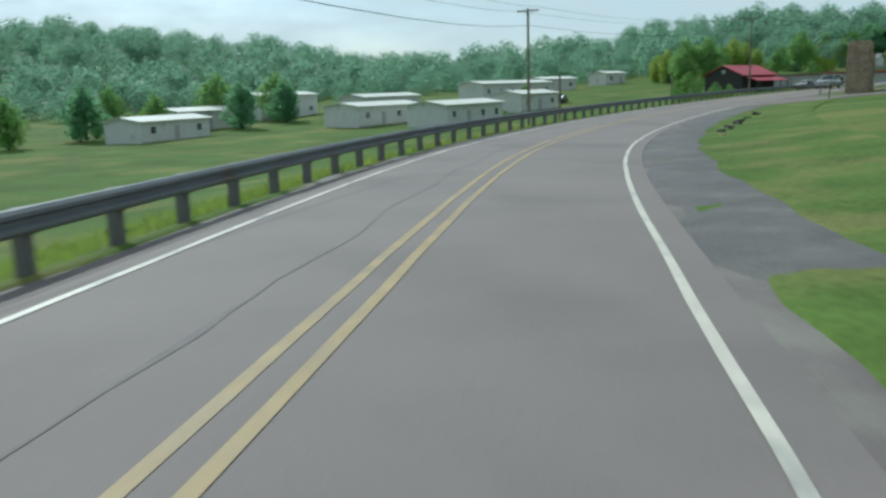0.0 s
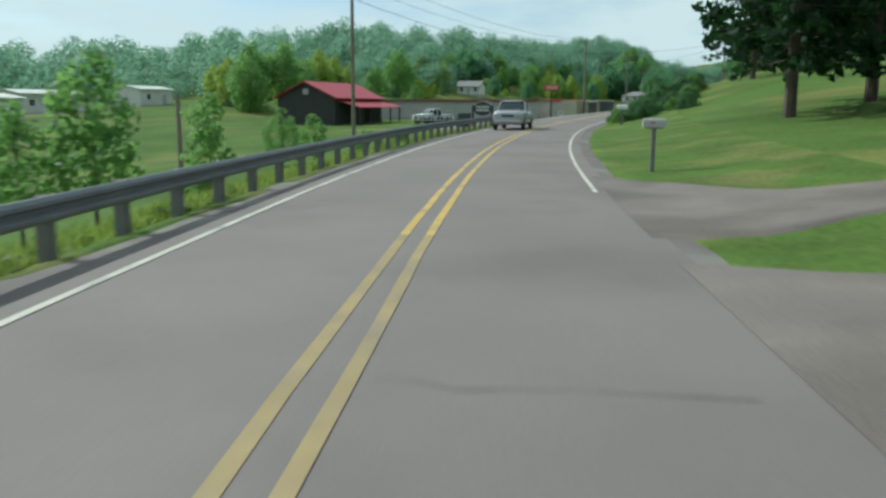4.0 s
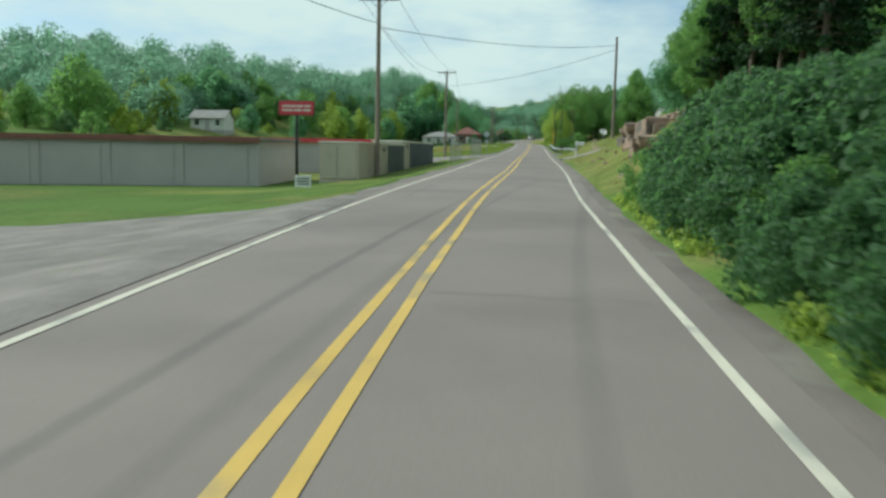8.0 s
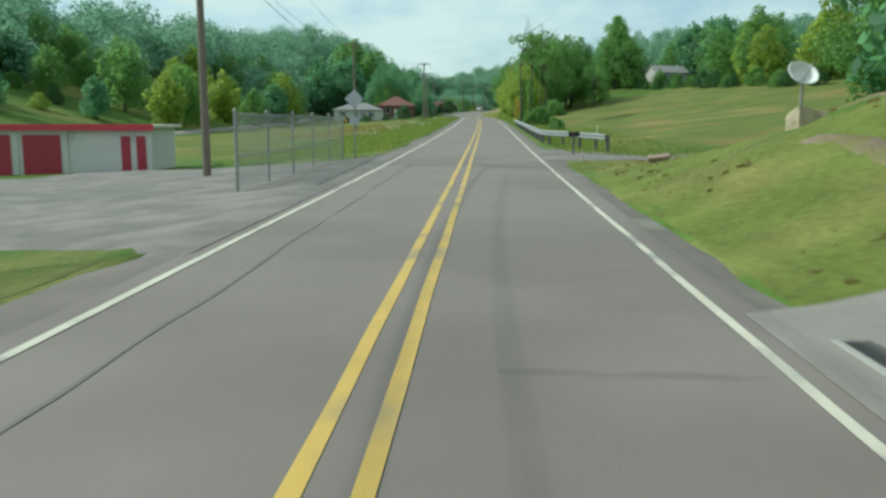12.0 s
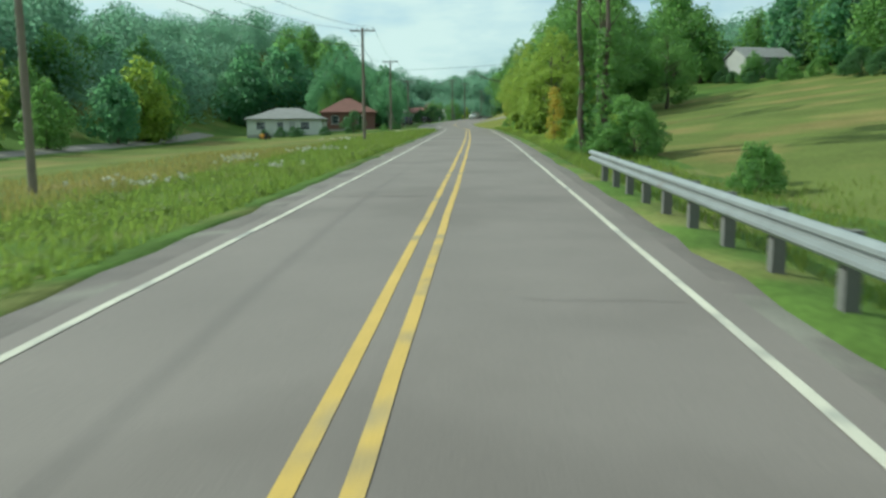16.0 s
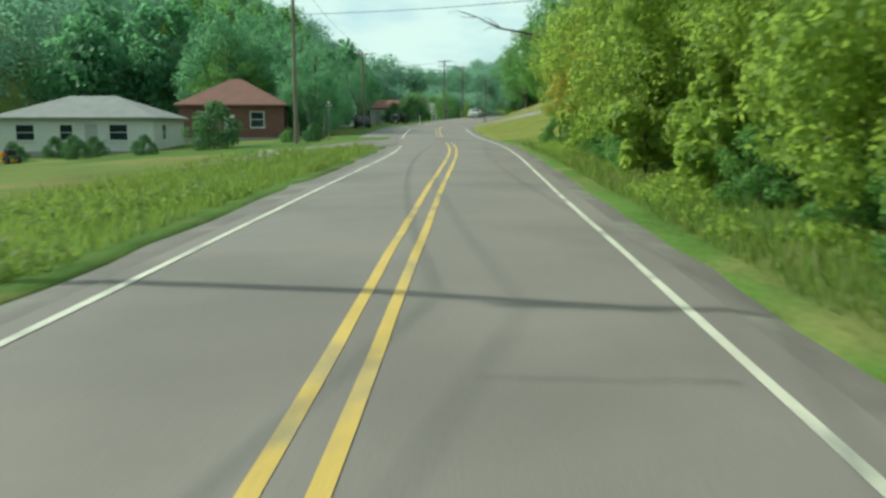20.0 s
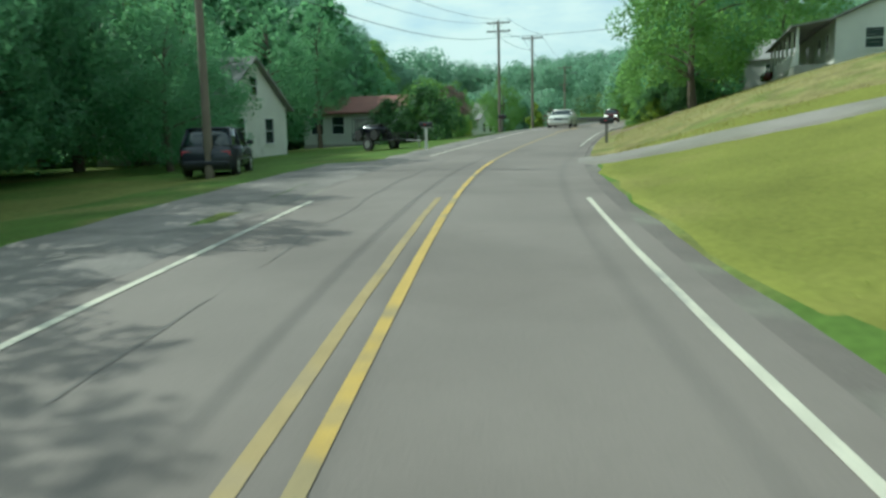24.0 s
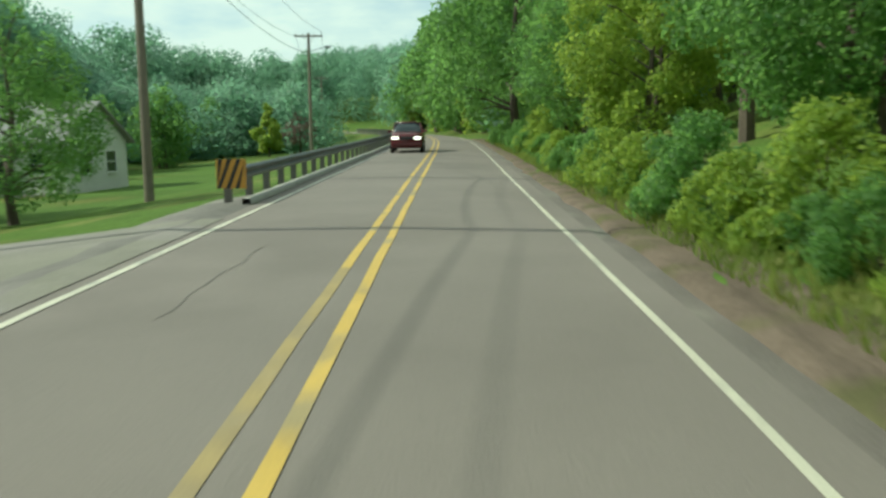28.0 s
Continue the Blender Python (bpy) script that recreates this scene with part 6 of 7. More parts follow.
plant_stake = thing("marker_stake", placed(72.5, -8.4), "short dark marker stake in the lawn", "stake")
part("stake", tube(bmesh.new(), (0, 0, -0.2), (0, 0, 0.75), 0.035, n=7), M_BLACK, plant_stake)
part("cap", tube(bmesh.new(), (0, 0, 0.72), (0, 0, 0.8), 0.05, n=7), M_BLACK, plant_stake)


# ---- rocks ----
M_DARK_ROCK = material("dark_shale", (0.085, 0.075, 0.07), 0.95, vary=0.4, scale=2.0, fine=12, bump=0.9, second=(0.14, 0.12, 0.10), patch=0.55)
M_PALE_ROCK = material("pale_limestone", (0.46, 0.38, 0.24), 0.95, vary=0.3, scale=1.3, fine=12, bump=0.8, second=(0.33, 0.28, 0.19), patch=0.5)


def rock(s, l, size, seed, label="angular sandstone block in the grassy bank", sink=0.3, flat=0.7, up=0.0, mat=None):
    r = np.random.default_rng(seed)
    bm = bmesh.new()
    bmesh.ops.create_cube(bm, size=1.0)
    bmesh.ops.subdivide_edges(bm, edges=bm.edges[:], cuts=3, use_grid_fill=True)
    n0 = r.normal(size=3)
    for v in bm.verts:
        p = v.co.copy()
        d = noise.noise(p * 1.5 + Vector(n0 * 9)) * 0.24 + noise.noise(p * 5 + Vector(n0)) * 0.1
        v.co = p * (1 + d)
        v.co.z = round(v.co.z * 4) / 4 * 0.6 + v.co.z * 0.4
    bmesh.ops.bevel(bm, geom=[e for e in bm.edges if e.calc_face_angle(0) > 0.6], offset=0.012, segments=1, affect="EDGES")
    me = bpy.data.meshes.new("rock")
    bm.to_mesh(me)
    bm.free()
    me.materials.append(mat or M_ROCK)
    ob = new("rock", me)
    ob.matrix_world = Matrix.Translation(at(s, l, -sink * size * 0.3 + up)) @ pose(0, 0, 0, r.normal() * 9, r.normal() * 9, r.random() * 360) @ Matrix.Diagonal((size, size * (0.7 + 0.4 * r.random()), size * flat, 1))
    return tagged(ob, label, "rock", "rocks in the bank")


def broken_block(r, w, d, h, chips=0.22):
    """An angular block: the hull of points near a box's corners and edges, flat below."""
    bm = bmesh.new()
    for sx in (-1, 1):
        for sy in (-1, 1):
            for sz in (0, 1):
                for _ in range(2):
                    c = 1 - chips * r.random(3)
                    bm.verts.new((sx * w / 2 * c[0], sy * d / 2 * c[1], h * c[2] if sz else -0.06 * h))
    hull = bmesh.ops.convex_hull(bm, input=bm.verts)
    bmesh.ops.delete(bm, geom=[v for v in bm.verts if not v.link_faces], context="VERTS")
    bmesh.ops.bevel(bm, geom=bm.edges[:], offset=0.012, segments=1, affect="EDGES")
    return bm


def outcrop(s0, s1, face, deep, seed):
    """A low cliff of bedded sandstone set into the slope, its broken face towards the road: stacks of beds side by side."""
    r = np.random.default_rng(seed)
    sm = (s0 + s1) / 2
    root = thing("rock_outcrop", placed(sm, face, 0, 0.0, False), "low cliff of bedded tan sandstone in the grassy bank", "rock", "rock ledges in the bank")
    a = s0
    while a < s1:
        w = 0.55 + 0.7 * r.random()
        f = face - 0.45 * r.random() + (0.25 if r.random() < 0.4 else 0.0)
        d = deep * (0.75 + 0.35 * r.random())
        z0, z1 = float(lie(a, f)) - 0.15, float(lie(a, f - d)) - 0.12
        cuts = [z0] + sorted(z0 + (z1 - z0) * (0.25 + 0.6 * r.random()) for _ in range(2)) + [z1]
        for k, (lo, hi) in enumerate(zip(cuts, cuts[1:])):
            if hi - lo < 0.06:
                continue
            out = 0.12 * r.normal()
            ob = part("bed" if k else "block", broken_block(r, w * (1.0 + 0.12 * r.random()), d + 0.4, (hi - lo) * 0.97, 0.3), M_ROCK, root)
            ob.matrix_local = pose(a + w / 2 - sm, f - face - d / 2 + out, lo, 5 * r.normal(), 6 * r.normal(), 10 * r.normal())
        a += w * 0.85
    return root


k = 0
for s0, s1, face, deep in ((177.6, 179.8, -6.1, 1.5), (181.6, 184.6, -5.7, 1.9), (192.9, 196.4, -6.5, 1.7), (180.6, 183.0, -8.0, 1.5), (185.4, 188.0, -8.4, 1.4), (176.6, 177.3, -5.0, 0.7), (196.8, 198.0, -7.4, 0.9)):
    k += 1
    outcrop(s0, s1, face, deep, 100 + k)
ledge = thing("rock_outcrop", placed(190.6, -7.0, 0, 0.0, False), "overhanging slab of tan sandstone above a dark hollow", "rock", "rock ledges in the bank")
rl = np.random.default_rng(140)
for name, w, d, h, x, y, z, tilt, turn in (("slab", 3.5, 2.2, 0.95, 0.3, -0.95, 1.92, 2, 3), ("slab", 1.3, 1.7, 0.75, -2.1, -1.1, 1.85, -4, -8), ("slab", 2.0, 1.3, 0.32, 1.3, -1.9, 2.80, 9, 12),
                                           ("slab", 1.5, 1.2, 0.22, -0.5, -1.7, 2.86, -3, -9), ("block", 2.2, 1.3, 0.85, 0.1, -1.35, 1.15, 0, 4), ("block", 1.1, 1.5, 0.8, 1.75, -0.75, 1.15, 0, -6),
                                           ("block", 0.9, 0.7, 0.55, -0.5, 0.55, 1.1, 14, 25), ("block", 0.6, 0.5, 0.4, -1.2, 0.75, 1.0, -12, 50), ("block", 0.8, 1.0, 0.7, -1.75, -0.9, 1.2, 3, 15)):
    ob = part(name, broken_block(rl, w, d, h, 0.16), M_ROCK, ledge)
    ob.matrix_local = pose(x, y, z, tilt, 3, turn)
for s, l, size, flat in ((198.4, -6.0, 0.5, .5), (195.6, -4.9, 0.35, .6), (194.6, -5.2, 0.3, .6), (196.4, -5.3, 0.28, .5), (184.2, -5.9, 0.35, .5), (186.6, -6.2, 0.4, .5), (180.2, -6.0, 0.35, .6), (192.4, -5.9, 0.35, .5), (190.0, -5.6, 0.25, .6), (187.9, -5.0, 0.3, .6)):
    k += 1
    rock(s, l, size, 100 + k, flat=flat, sink=0.1)
rr = random.Random(8)
for s0, s1, l0, l1 in ((187.5, 193.5, -5.4, -4.8), (193, 197, -5.4, -4.6), (184.5, 188, -6.8, -6.0), (178, 184, -5.6, -4.9)):
    for _ in range(6):
        k += 1
        rock(s0 + (s1 - s0) * rr.random(), l0 + (l1 - l0) * rr.random(), 0.1 + 0.14 * rr.random(), 100 + k, "broken stone lying below the rocks", flat=0.6, sink=0.05)
for s, l, size, lab in ((234.2, -7.7, 0.62, "pale tan boulder on the bank"), (240.5, -5.9, 0.6, "dark boulder on the grass"), (36.3, -5.8, 0.32, "dark broken stone in the ditch"), (33.6, -5.6, 0.28, "dark broken stone in the ditch"), (35, -5.9, 0.22, "dark broken stone in the ditch"), (41.1, -6.0, 0.35, "dark broken stone in the ditch"), (44.5, -6.1, 0.25, "dark broken stone in the ditch"), (48.5, -6.2, 0.4, "dark broken stone in the ditch"),
                        (38.5, -6.0, 0.36, "dark broken stone in the ditch"), (31, -5.7, 0.2, "pale broken stone in the ditch"), (478.6, -6.8, 0.32, "pale stone on the bank"), (480.2, -7.6, 0.4, "pale stone on the bank"), (476.8, -5.4, 0.2, "pale stone on the bank"), (478, -5.9, 0.16, "pale stone on the bank"),
                        (498.5, -6.6, 0.7, "grey stone on the cut bank"), (500.5, -6.9, 0.6, "grey stone on the cut bank")):
    k += 1
    rock(s, l, size, 200 + k, lab, sink=0.1, flat=0.8, mat=M_PALE_ROCK if "pale" in lab else M_DARK_ROCK if "ditch" in lab else None)


# ---- mailboxes and signs ----
def mailbox(s, l, body_mat, label, post_mat, turn=0.0, size=1.0, cap=False, high=1.05):
    root = thing("mailbox", placed(s, l, turn), label, "mailbox", "mailboxes by the road")
    post = part("post", boxed(-.05 * size, .05 * size, -.05 * size, .05 * size, -0.4, high + (0.35 if cap else 0.0), 0.008), post_mat, root)
    if cap:
        part("post_cap", boxed(-.09, .09, -.09, .09, high + 0.35, high + 0.41, 0.012), post_mat, post)
    bm = bmesh.new()
    n = 10
    w, d, h = 0.085 * size, 0.27 * size, 0.13 * size
    ring = [(-w, 0), (w, 0), (w, h)] + [(w * math.cos(a), h + w * math.sin(a)) for a in np.linspace(0, math.pi, n)][1:-1] + [(-w, h)]
    a = [bm.verts.new((-d, x, high + z)) for x, z in ring]
    b = [bm.verts.new((d, x, high + z)) for x, z in ring]
    bm.faces.new(a)
    bm.faces.new(b[::-1])
    for i in range(len(ring)):
        j = (i + 1) % len(ring)
        bm.faces.new((a[j], a[i], b[i], b[j]))
    bmesh.ops.recalc_face_normals(bm, faces=bm.faces)
    bx = part("box", bm, body_mat, root)
    bx.matrix_local = pose(0, 0, 0, 0, 0, 90) if not cap else pose(-0.3 * 0, -0.28, 0, 0, 0, 90)
    part("door", boxed(-d - .012, -d, -w * .95, w * .95, high + .01, high + h + w * .7, 0.004), body_mat, bx)
    part("flag", boxed(-0.02, 0.10, w, w + 0.008, high + 0.10, high + 0.14, 0.002), M_SIGN_RED, bx)
    part("bracket", boxed(-d * .8, d * .8, -w * .6, w * .6, high - .03, high), post_mat, bx)
    return root


mailbox(95, -4.7, M_GREY_WALL, "grey metal mailbox on a dark post", M_POST, size=1.05, high=1.15)
mailbox(133.5, -5.2, M_WHITE, "white metal mailbox before the hedge", M_POST, size=1.35, high=1.1)
mailbox(224.6, -5.2, M_WHITE, "large white mailbox on a white capped post", M_TRIM, size=1.5, cap=True)
mailbox(252.6, -4.6, M_BLACK, "small black mailbox beside the guard rail", M_POST, size=0.9, high=0.9)
mailbox(463.5, -4.0, M_BLACK, "black mailbox on a leaning wooden post", M_POST, size=1.2)
mailbox(494.6, -4.5, M_BLACK, "black mailbox on the cut bank", M_POST, size=1.2, high=0.8)
mailbox(462.3, 4.5, M_BLACK, "dark mailbox on a white post", M_TRIM, size=1.15, high=1.1)
mailbox(490.2, 6.4, M_BLACK, "dark mailbox on a heavy wooden post", M_POST, size=1.2, high=1.15)


def bars(parent, x0, x1, z0, z1, y, rows, mat, seed):
    """Writing that cannot be read: plain bars."""
    r = random.Random(seed)
    hh = (z1 - z0) / rows
    for k in range(rows):
        x = x0
        while x < x1 - 0.05:
            w = min(x1 - x, (x1 - x0) * (0.12 + 0.2 * r.random()))
            part("letter_bar", boxed(x, x + w * 0.85, y - 0.004, y + 0.004, z0 + hh * (k + .2), z0 + hh * (k + .75)), mat, parent)
            x += w


st = thing("street_sign", placed(416, 8.4, 0), "green street name sign on a slim steel post", "sign")
part("post", tube(bmesh.new(), (0, 0, -0.4), (0, 0, 2.75), 0.03, 0.03, 8), M_STEEL, st)
for turn, z in ((90, 2.5), (20, 2.75)):
    plate = part("plate", boxed(-0.42, 0.42, -0.012, 0.012, z, z + 0.2, 0.006), M_SIGN_DARK, st, "dark green name plate")
    plate.rotation_euler = (0, 0, radians(turn))
    for y in (-0.016, 0.016):
        part("letter_bar", boxed(-0.28, 0.26, y - 0.003, y + 0.003, z + 0.06, z + 0.14), M_CREAM, plate)
sg = thing("pole_sign", placed(191, 12.2, 90), "red rectangular sign on a tall steel pole", "sign")
part("pole", tube(bmesh.new(), (0, 0, -0.4), (0, 0, 4.0), 0.09, 0.08, 10), M_DARK_STEEL, sg)
face = part("face", boxed(-1.0, 1.0, -0.09, 0.09, 3.9, 4.65, 0.02), M_SIGN_RED, sg, "faded red sign face")
part("frame", boxed(-1.04, 1.04, -0.07, 0.07, 3.86, 4.69, 0.01), M_DARK_STEEL, sg)
bars(face, -0.85, 0.85, 4.05, 4.5, 0.095, 2, M_CREAM, 2)
ov = thing("oval_sign", placed(157.5, 11.4, 84), "dark oval sign with pale lettering in a timber frame", "sign")
bm = bmesh.new()
bmesh.ops.create_cone(bm, cap_ends=True, segments=36, radius1=1.0, radius2=1.0, depth=0.12, matrix=Matrix.Translation((0, 0, 1.75)) @ pose(0, 0, 0, 90) @ Matrix.Diagonal((1.05, 0.72, 1, 1)))
ovf = part("face", bm, M_SIGN_DARK, ov, "dark oval board")
bars(ovf, -0.75, 0.75, 1.45, 2.1, 0.065, 2, M_CREAM, 5)
bm = bmesh.new()
bmesh.ops.create_cone(bm, cap_ends=True, segments=36, radius1=1.0, radius2=1.0, depth=0.1, matrix=Matrix.Translation((0, -0.03, 1.75)) @ pose(0, 0, 0, 90) @ Matrix.Diagonal((1.13, 0.80, 1, 1)))
part("rim", bm, M_CREAM, ov)
for x in (-1.1, 1.1):
    part("post", boxed(x - .09, x + .09, -.09, .09, -0.6, 2.1, 0.01), M_BARN, ov)
part("board", boxed(-0.7, 0.7, -.05, .05, 0.25, 0.65, 0.01), M_GREY_WALL, ov)
bx = thing("sign_box", placed(154, 12.2, 84), "dark box-shaped sign cabinet on the grass", "sign")
part("cabinet", boxed(-0.6, 0.6, -0.3, 0.3, 0.15, 1.45, 0.02), M_BLACK, bx)
part("panel", boxed(-0.52, 0.52, 0.302, 0.315, 0.25, 1.35, 0.005), M_SIGN_DARK, bx)
part("foot", boxed(-0.5, 0.5, -0.2, 0.2, -0.3, 0.15), M_CONCRETE, bx)
tr = thing("flat_trailer", placed(156.5, 16.2, 90), "dark flatbed trailer with rails parked on the grass", "trailer")
part("bed", boxed(-2.1, 2.1, -0.9, 0.9, 0.55, 0.72, 0.02), M_BLACK, tr)
for x in np.linspace(-2.0, 2.0, 5):
    part("stake", boxed(x - .04, x + .04, 0.86, 0.92, -0.2 if abs(x) > 1.9 else 0.72, 1.25), M_BLACK, tr)
    part("stake", boxed(x - .04, x + .04, -0.92, -0.86, 0.72, 1.25), M_BLACK, tr)
for z in (0.9, 1.18):
    part("rail", boxed(-2.1, 2.1, 0.87, 0.91, z, z + 0.09), M_BLACK, tr)
for x in (-0.4, 0.5):
    for y in (-0.98, 0.98):
        part("wheel", tube(bmesh.new(), (x, y - .1, 0.3), (x, y + .1, 0.3), 0.33, n=16), M_RUBBER, tr)
ys = thing("yard_sign", placed(175.4, 7.2, 80), "small white yard sign on wire legs", "sign")
ysf = part("face", boxed(-0.33, 0.33, -.01, .01, 0.28, 0.74, 0.003), M_WHITE, ys)
bars(ysf, -0.26, 0.26, 0.36, 0.66, 0.012, 3, M_BLACK, 9)
for x in (-0.22, 0.22):
    part("leg", tube(bmesh.new(), (x, 0, -0.2), (x, 0, 0.28), 0.008, n=5), M_STEEL, ys)
rsn = thing("road_sign", placed(251.6, 5.0, 90), "back of a diamond road sign on a steel post", "sign")
part("post", tube(bmesh.new(), (0, 0, -0.4), (0, 0, 2.95), 0.035, n=8), M_STEEL, rsn)
bm = boxed(-.3, .3, -.006, .006, -.3, .3, 0.003)
bmesh.ops.transform(bm, matrix=Matrix.Translation((0, 0.045, 2.6)) @ pose(0, 0, 0, 0, 45, 0), verts=bm.verts)
part("plate", bm, M_FENCE, rsn)
part("small_plate", boxed(-.22, .22, .04, .052, 1.5, 1.85, 0.003), M_FENCE, rsn)
for s, l, h in ((288.6, -10.4, 0.9),):
    mk = thing("field_post", placed(s, l), "plain weathered post standing in the meadow" if l > 0 else "small white marker in the meadow", "post")
    part("shaft", tube(bmesh.new(), (0, 0, -0.4), (0, 0, h), 0.09 if l > 0 else 0.04, n=8), M_POLE if l > 0 else M_WHITE, mk)
    part("cap", boxed(-.11, .11, -.11, .11, h, h + .05, 0.01) if l > 0 else boxed(-.12, .12, -.02, .02, h - 0.35, h, 0.01), M_POLE if l > 0 else M_WHITE, mk)
dish = thing("satellite_dish", placed(237, -8.6, 100), "white satellite dish on a short post", "satellite dish")
bm = bmesh.new()
bmesh.ops.create_uvsphere(bm, u_segments=24, v_segments=14, radius=0.5)
bmesh.ops.delete(bm, geom=[v for v in bm.verts if v.co.z > -0.29], context="VERTS")
bmesh.ops.solidify(bm, geom=bm.faces[:], thickness=0.02)
bmesh.ops.transform(bm, matrix=Matrix.Translation((0, 0.26, 1.5)) @ pose(0, 0, 0, -50, 0, 0), verts=bm.verts)
part("reflector", bm, M_WHITE, dish)
part("mast", tube(bmesh.new(), (0, 0, -0.3), (0, 0.0, 1.12), 0.04, n=8), M_STEEL, dish)
part("feed_arm", tube(bmesh.new(), (0, 0.05, 1.12), (0, 0.46, 1.52), 0.014, n=6), M_STEEL, dish)
gr = thing("drain_grate", placed(221, -3.75), "dark drain grate at the driveway's mouth", "drain grate")
part("frame", boxed(-1.1, 1.1, -.3, .3, 0.02, 0.07, 0.005), M_CONCRETE, gr)
for k in range(14):
    x = -0.98 + k * 0.15
    part("bar", boxed(x - .045, x + .045, -.24, .24, 0.07, 0.085), M_BLACK, gr)
lp = thing("leaning_post", placed(377, -5.6), "grey post leaning in the roadside grass", "post")
part("shaft", tube(bmesh.new(), (0, 0, -0.3), (0.75, -0.2, 1.25), 0.06, n=8), M_POLE, lp)


# ---- vehicles ----
M_LAMP_ON = bpy.data.materials.new("lit_lamp")
M_LAMP_ON.use_nodes = True
M_LAMP_ON.node_tree.nodes["Principled BSDF"].inputs["Emission Color"].default_value = (1.0, 0.92, 0.75, 1)
M_LAMP_ON.node_tree.nodes["Principled BSDF"].inputs["Emission Strength"].default_value = 3.0


def wheel(parent, x, y, r, w):
    out = 1 if y > 0 else -1
    t = part("wheel", tube(bmesh.new(), (x, y - w / 2, r), (x, y + w / 2, r), r, n=22), M_RUBBER, parent, "black tyre")
    part("rim", tube(bmesh.new(), (x, y + out * (w / 2), r), (x, y + out * (w / 2 + .02), r), r * .64, r * .5, n=18), M_RIM, t)
    part("hub", tube(bmesh.new(), (x, y + out * (w / 2 + .02), r), (x, y + out * (w / 2 + .04), r), r * .16, n=10), M_DARK_STEEL, t)


def loft(stations):
    """A closed hull from stations of (x, [(y, z), ...]), mirrored in y."""
    bm = bmesh.new()
    rings = []
    for x, half in stations:
        ring = [(y, z) for y, z in half] + [(-y, z) for y, z in reversed(half)]
        rings.append([bm.verts.new((x, y, z)) for y, z in ring])
    n = len(rings[0])
    for a, b in zip(rings, rings[1:]):
        for i in range(n):
            j = (i + 1) % n
            bm.faces.new((a[i], a[j], b[j], b[i]))
    bm.faces.new(rings[0][::-1])
    bm.faces.new(rings[-1])
    bmesh.ops.recalc_face_normals(bm, faces=bm.faces)
    for f in bm.faces:
        f.smooth = True
    return bm


def car(s, l, turn, paint, label, length=4.9, width=1.82, bonnet=0.98, roof=1.42, hood_end=1.15, cab=(1.05, 0.45, -1.0, -1.75), deck=1.02, clear=0.2, wheel_r=0.32, lights=False, name="car", pickup=False, grille=None):
    """x is forward. cab: foot of windscreen, front of roof, rear of roof, foot of rear window."""
    root = thing(name, placed(s, l, turn), label, "car" if name == "car" else "truck")
    hl, hw = length / 2, width / 2

    def sect(x, top, squeeze=1.0, low=clear):
        w = hw * squeeze
        return (x, [(w * .86, low), (w * .97, low + .12), (w, low + .32), (w * .985, top - .16), (w * .90, top - .02), (w * .5, top + .02)])
    st = [sect(hl, bonnet - .20, .88, clear + .12), sect(hl - .12, bonnet - .10, .94), sect(hl - .5, bonnet - .05, .97), sect(cab[0], bonnet + .02), sect(0, deck - .0, 1.0), sect(cab[3], deck, 1.0),
          sect(-hl + .35, deck - .02, .97), sect(-hl + .08, deck - .1, .92), sect(-hl, deck - .3, .86, clear + .14)]
    body = part("body", loft(st), paint, root)
    a, b, c, d = cab
    z0 = deck - .03

    def ring(x, z, w):
        return (x, [(hw * .93 * w, z0 - .02), (hw * (.93 - .16 * (z - z0) / (roof - z0)) * w, z), (hw * .4 * w, z + (.03 if z > z0 + .2 else 0))])
    part("cabin_glass", loft([ring(a, z0 + .02, .97), ring((a + b) / 2, (z0 + roof) / 2 - .02, 1), ring(b, roof - .05, 1), ring(c, roof - .05, 1), ring((c + d) / 2, (z0 + roof) / 2 - .02, 1), ring(d, z0 + .02, .97)]), M_GLASS, root, "dark tinted windows")
    part("roof", loft([(b + .05, [(hw * .74, roof - .06), (hw * .76, roof - .03), (hw * .5, roof + .005)]), ((b + c) / 2, [(hw * .78, roof - .055), (hw * .77, roof - .01), (hw * .5, roof + .03)]),
                       (c - .05, [(hw * .74, roof - .06), (hw * .76, roof - .03), (hw * .5, roof + .005)])]), paint, root)
    for sy in (1, -1):
        for p, q in (((a, hw * .91, z0), (b, hw * .76, roof - .04)), (((b + c) / 2, hw * .94, z0), ((b + c) / 2, hw * .775, roof - .04)), ((d, hw * .91, z0), (c, hw * .76, roof - .04))):
            part("pillar", tube(bmesh.new(), (p[0], sy * p[1], p[2]), (q[0], sy * q[1], q[2]), 0.035, n=6), paint, root)
        part("mirror", boxed(a - .25, a - .1, min(sy * hw * .98, sy * (hw + .2)), max(sy * hw * .98, sy * (hw + .2)), z0 + .02, z0 + .17, 0.03), paint, root)
        hb = part("headlight", boxed(hl - .15, hl + .02, min(sy * hw * .46, sy * hw * .86), max(sy * hw * .46, sy * hw * .86), bonnet - .38, bonnet - .24, 0.03), M_LAMP_ON if lights else M_LAMP_GLASS, root, "clear headlight")
        part("tail_light", boxed(-hl + .03, -hl + .12, min(sy * hw * .55, sy * hw * .88), max(sy * hw * .55, sy * hw * .88), deck - .35, deck - .2, 0.02), M_SIGN_RED, root)
        part("side_trim", boxed(-hl + .9, hl - .9, min(sy * hw * .99, sy * (hw + .015)), max(sy * hw * .99, sy * (hw + .015)), clear + .3, clear + .36, 0.005), M_BLACK, root)
        for x in (hl - .92, -hl + .95):
            wheel(root, x, sy * (hw - .1), wheel_r, .21)
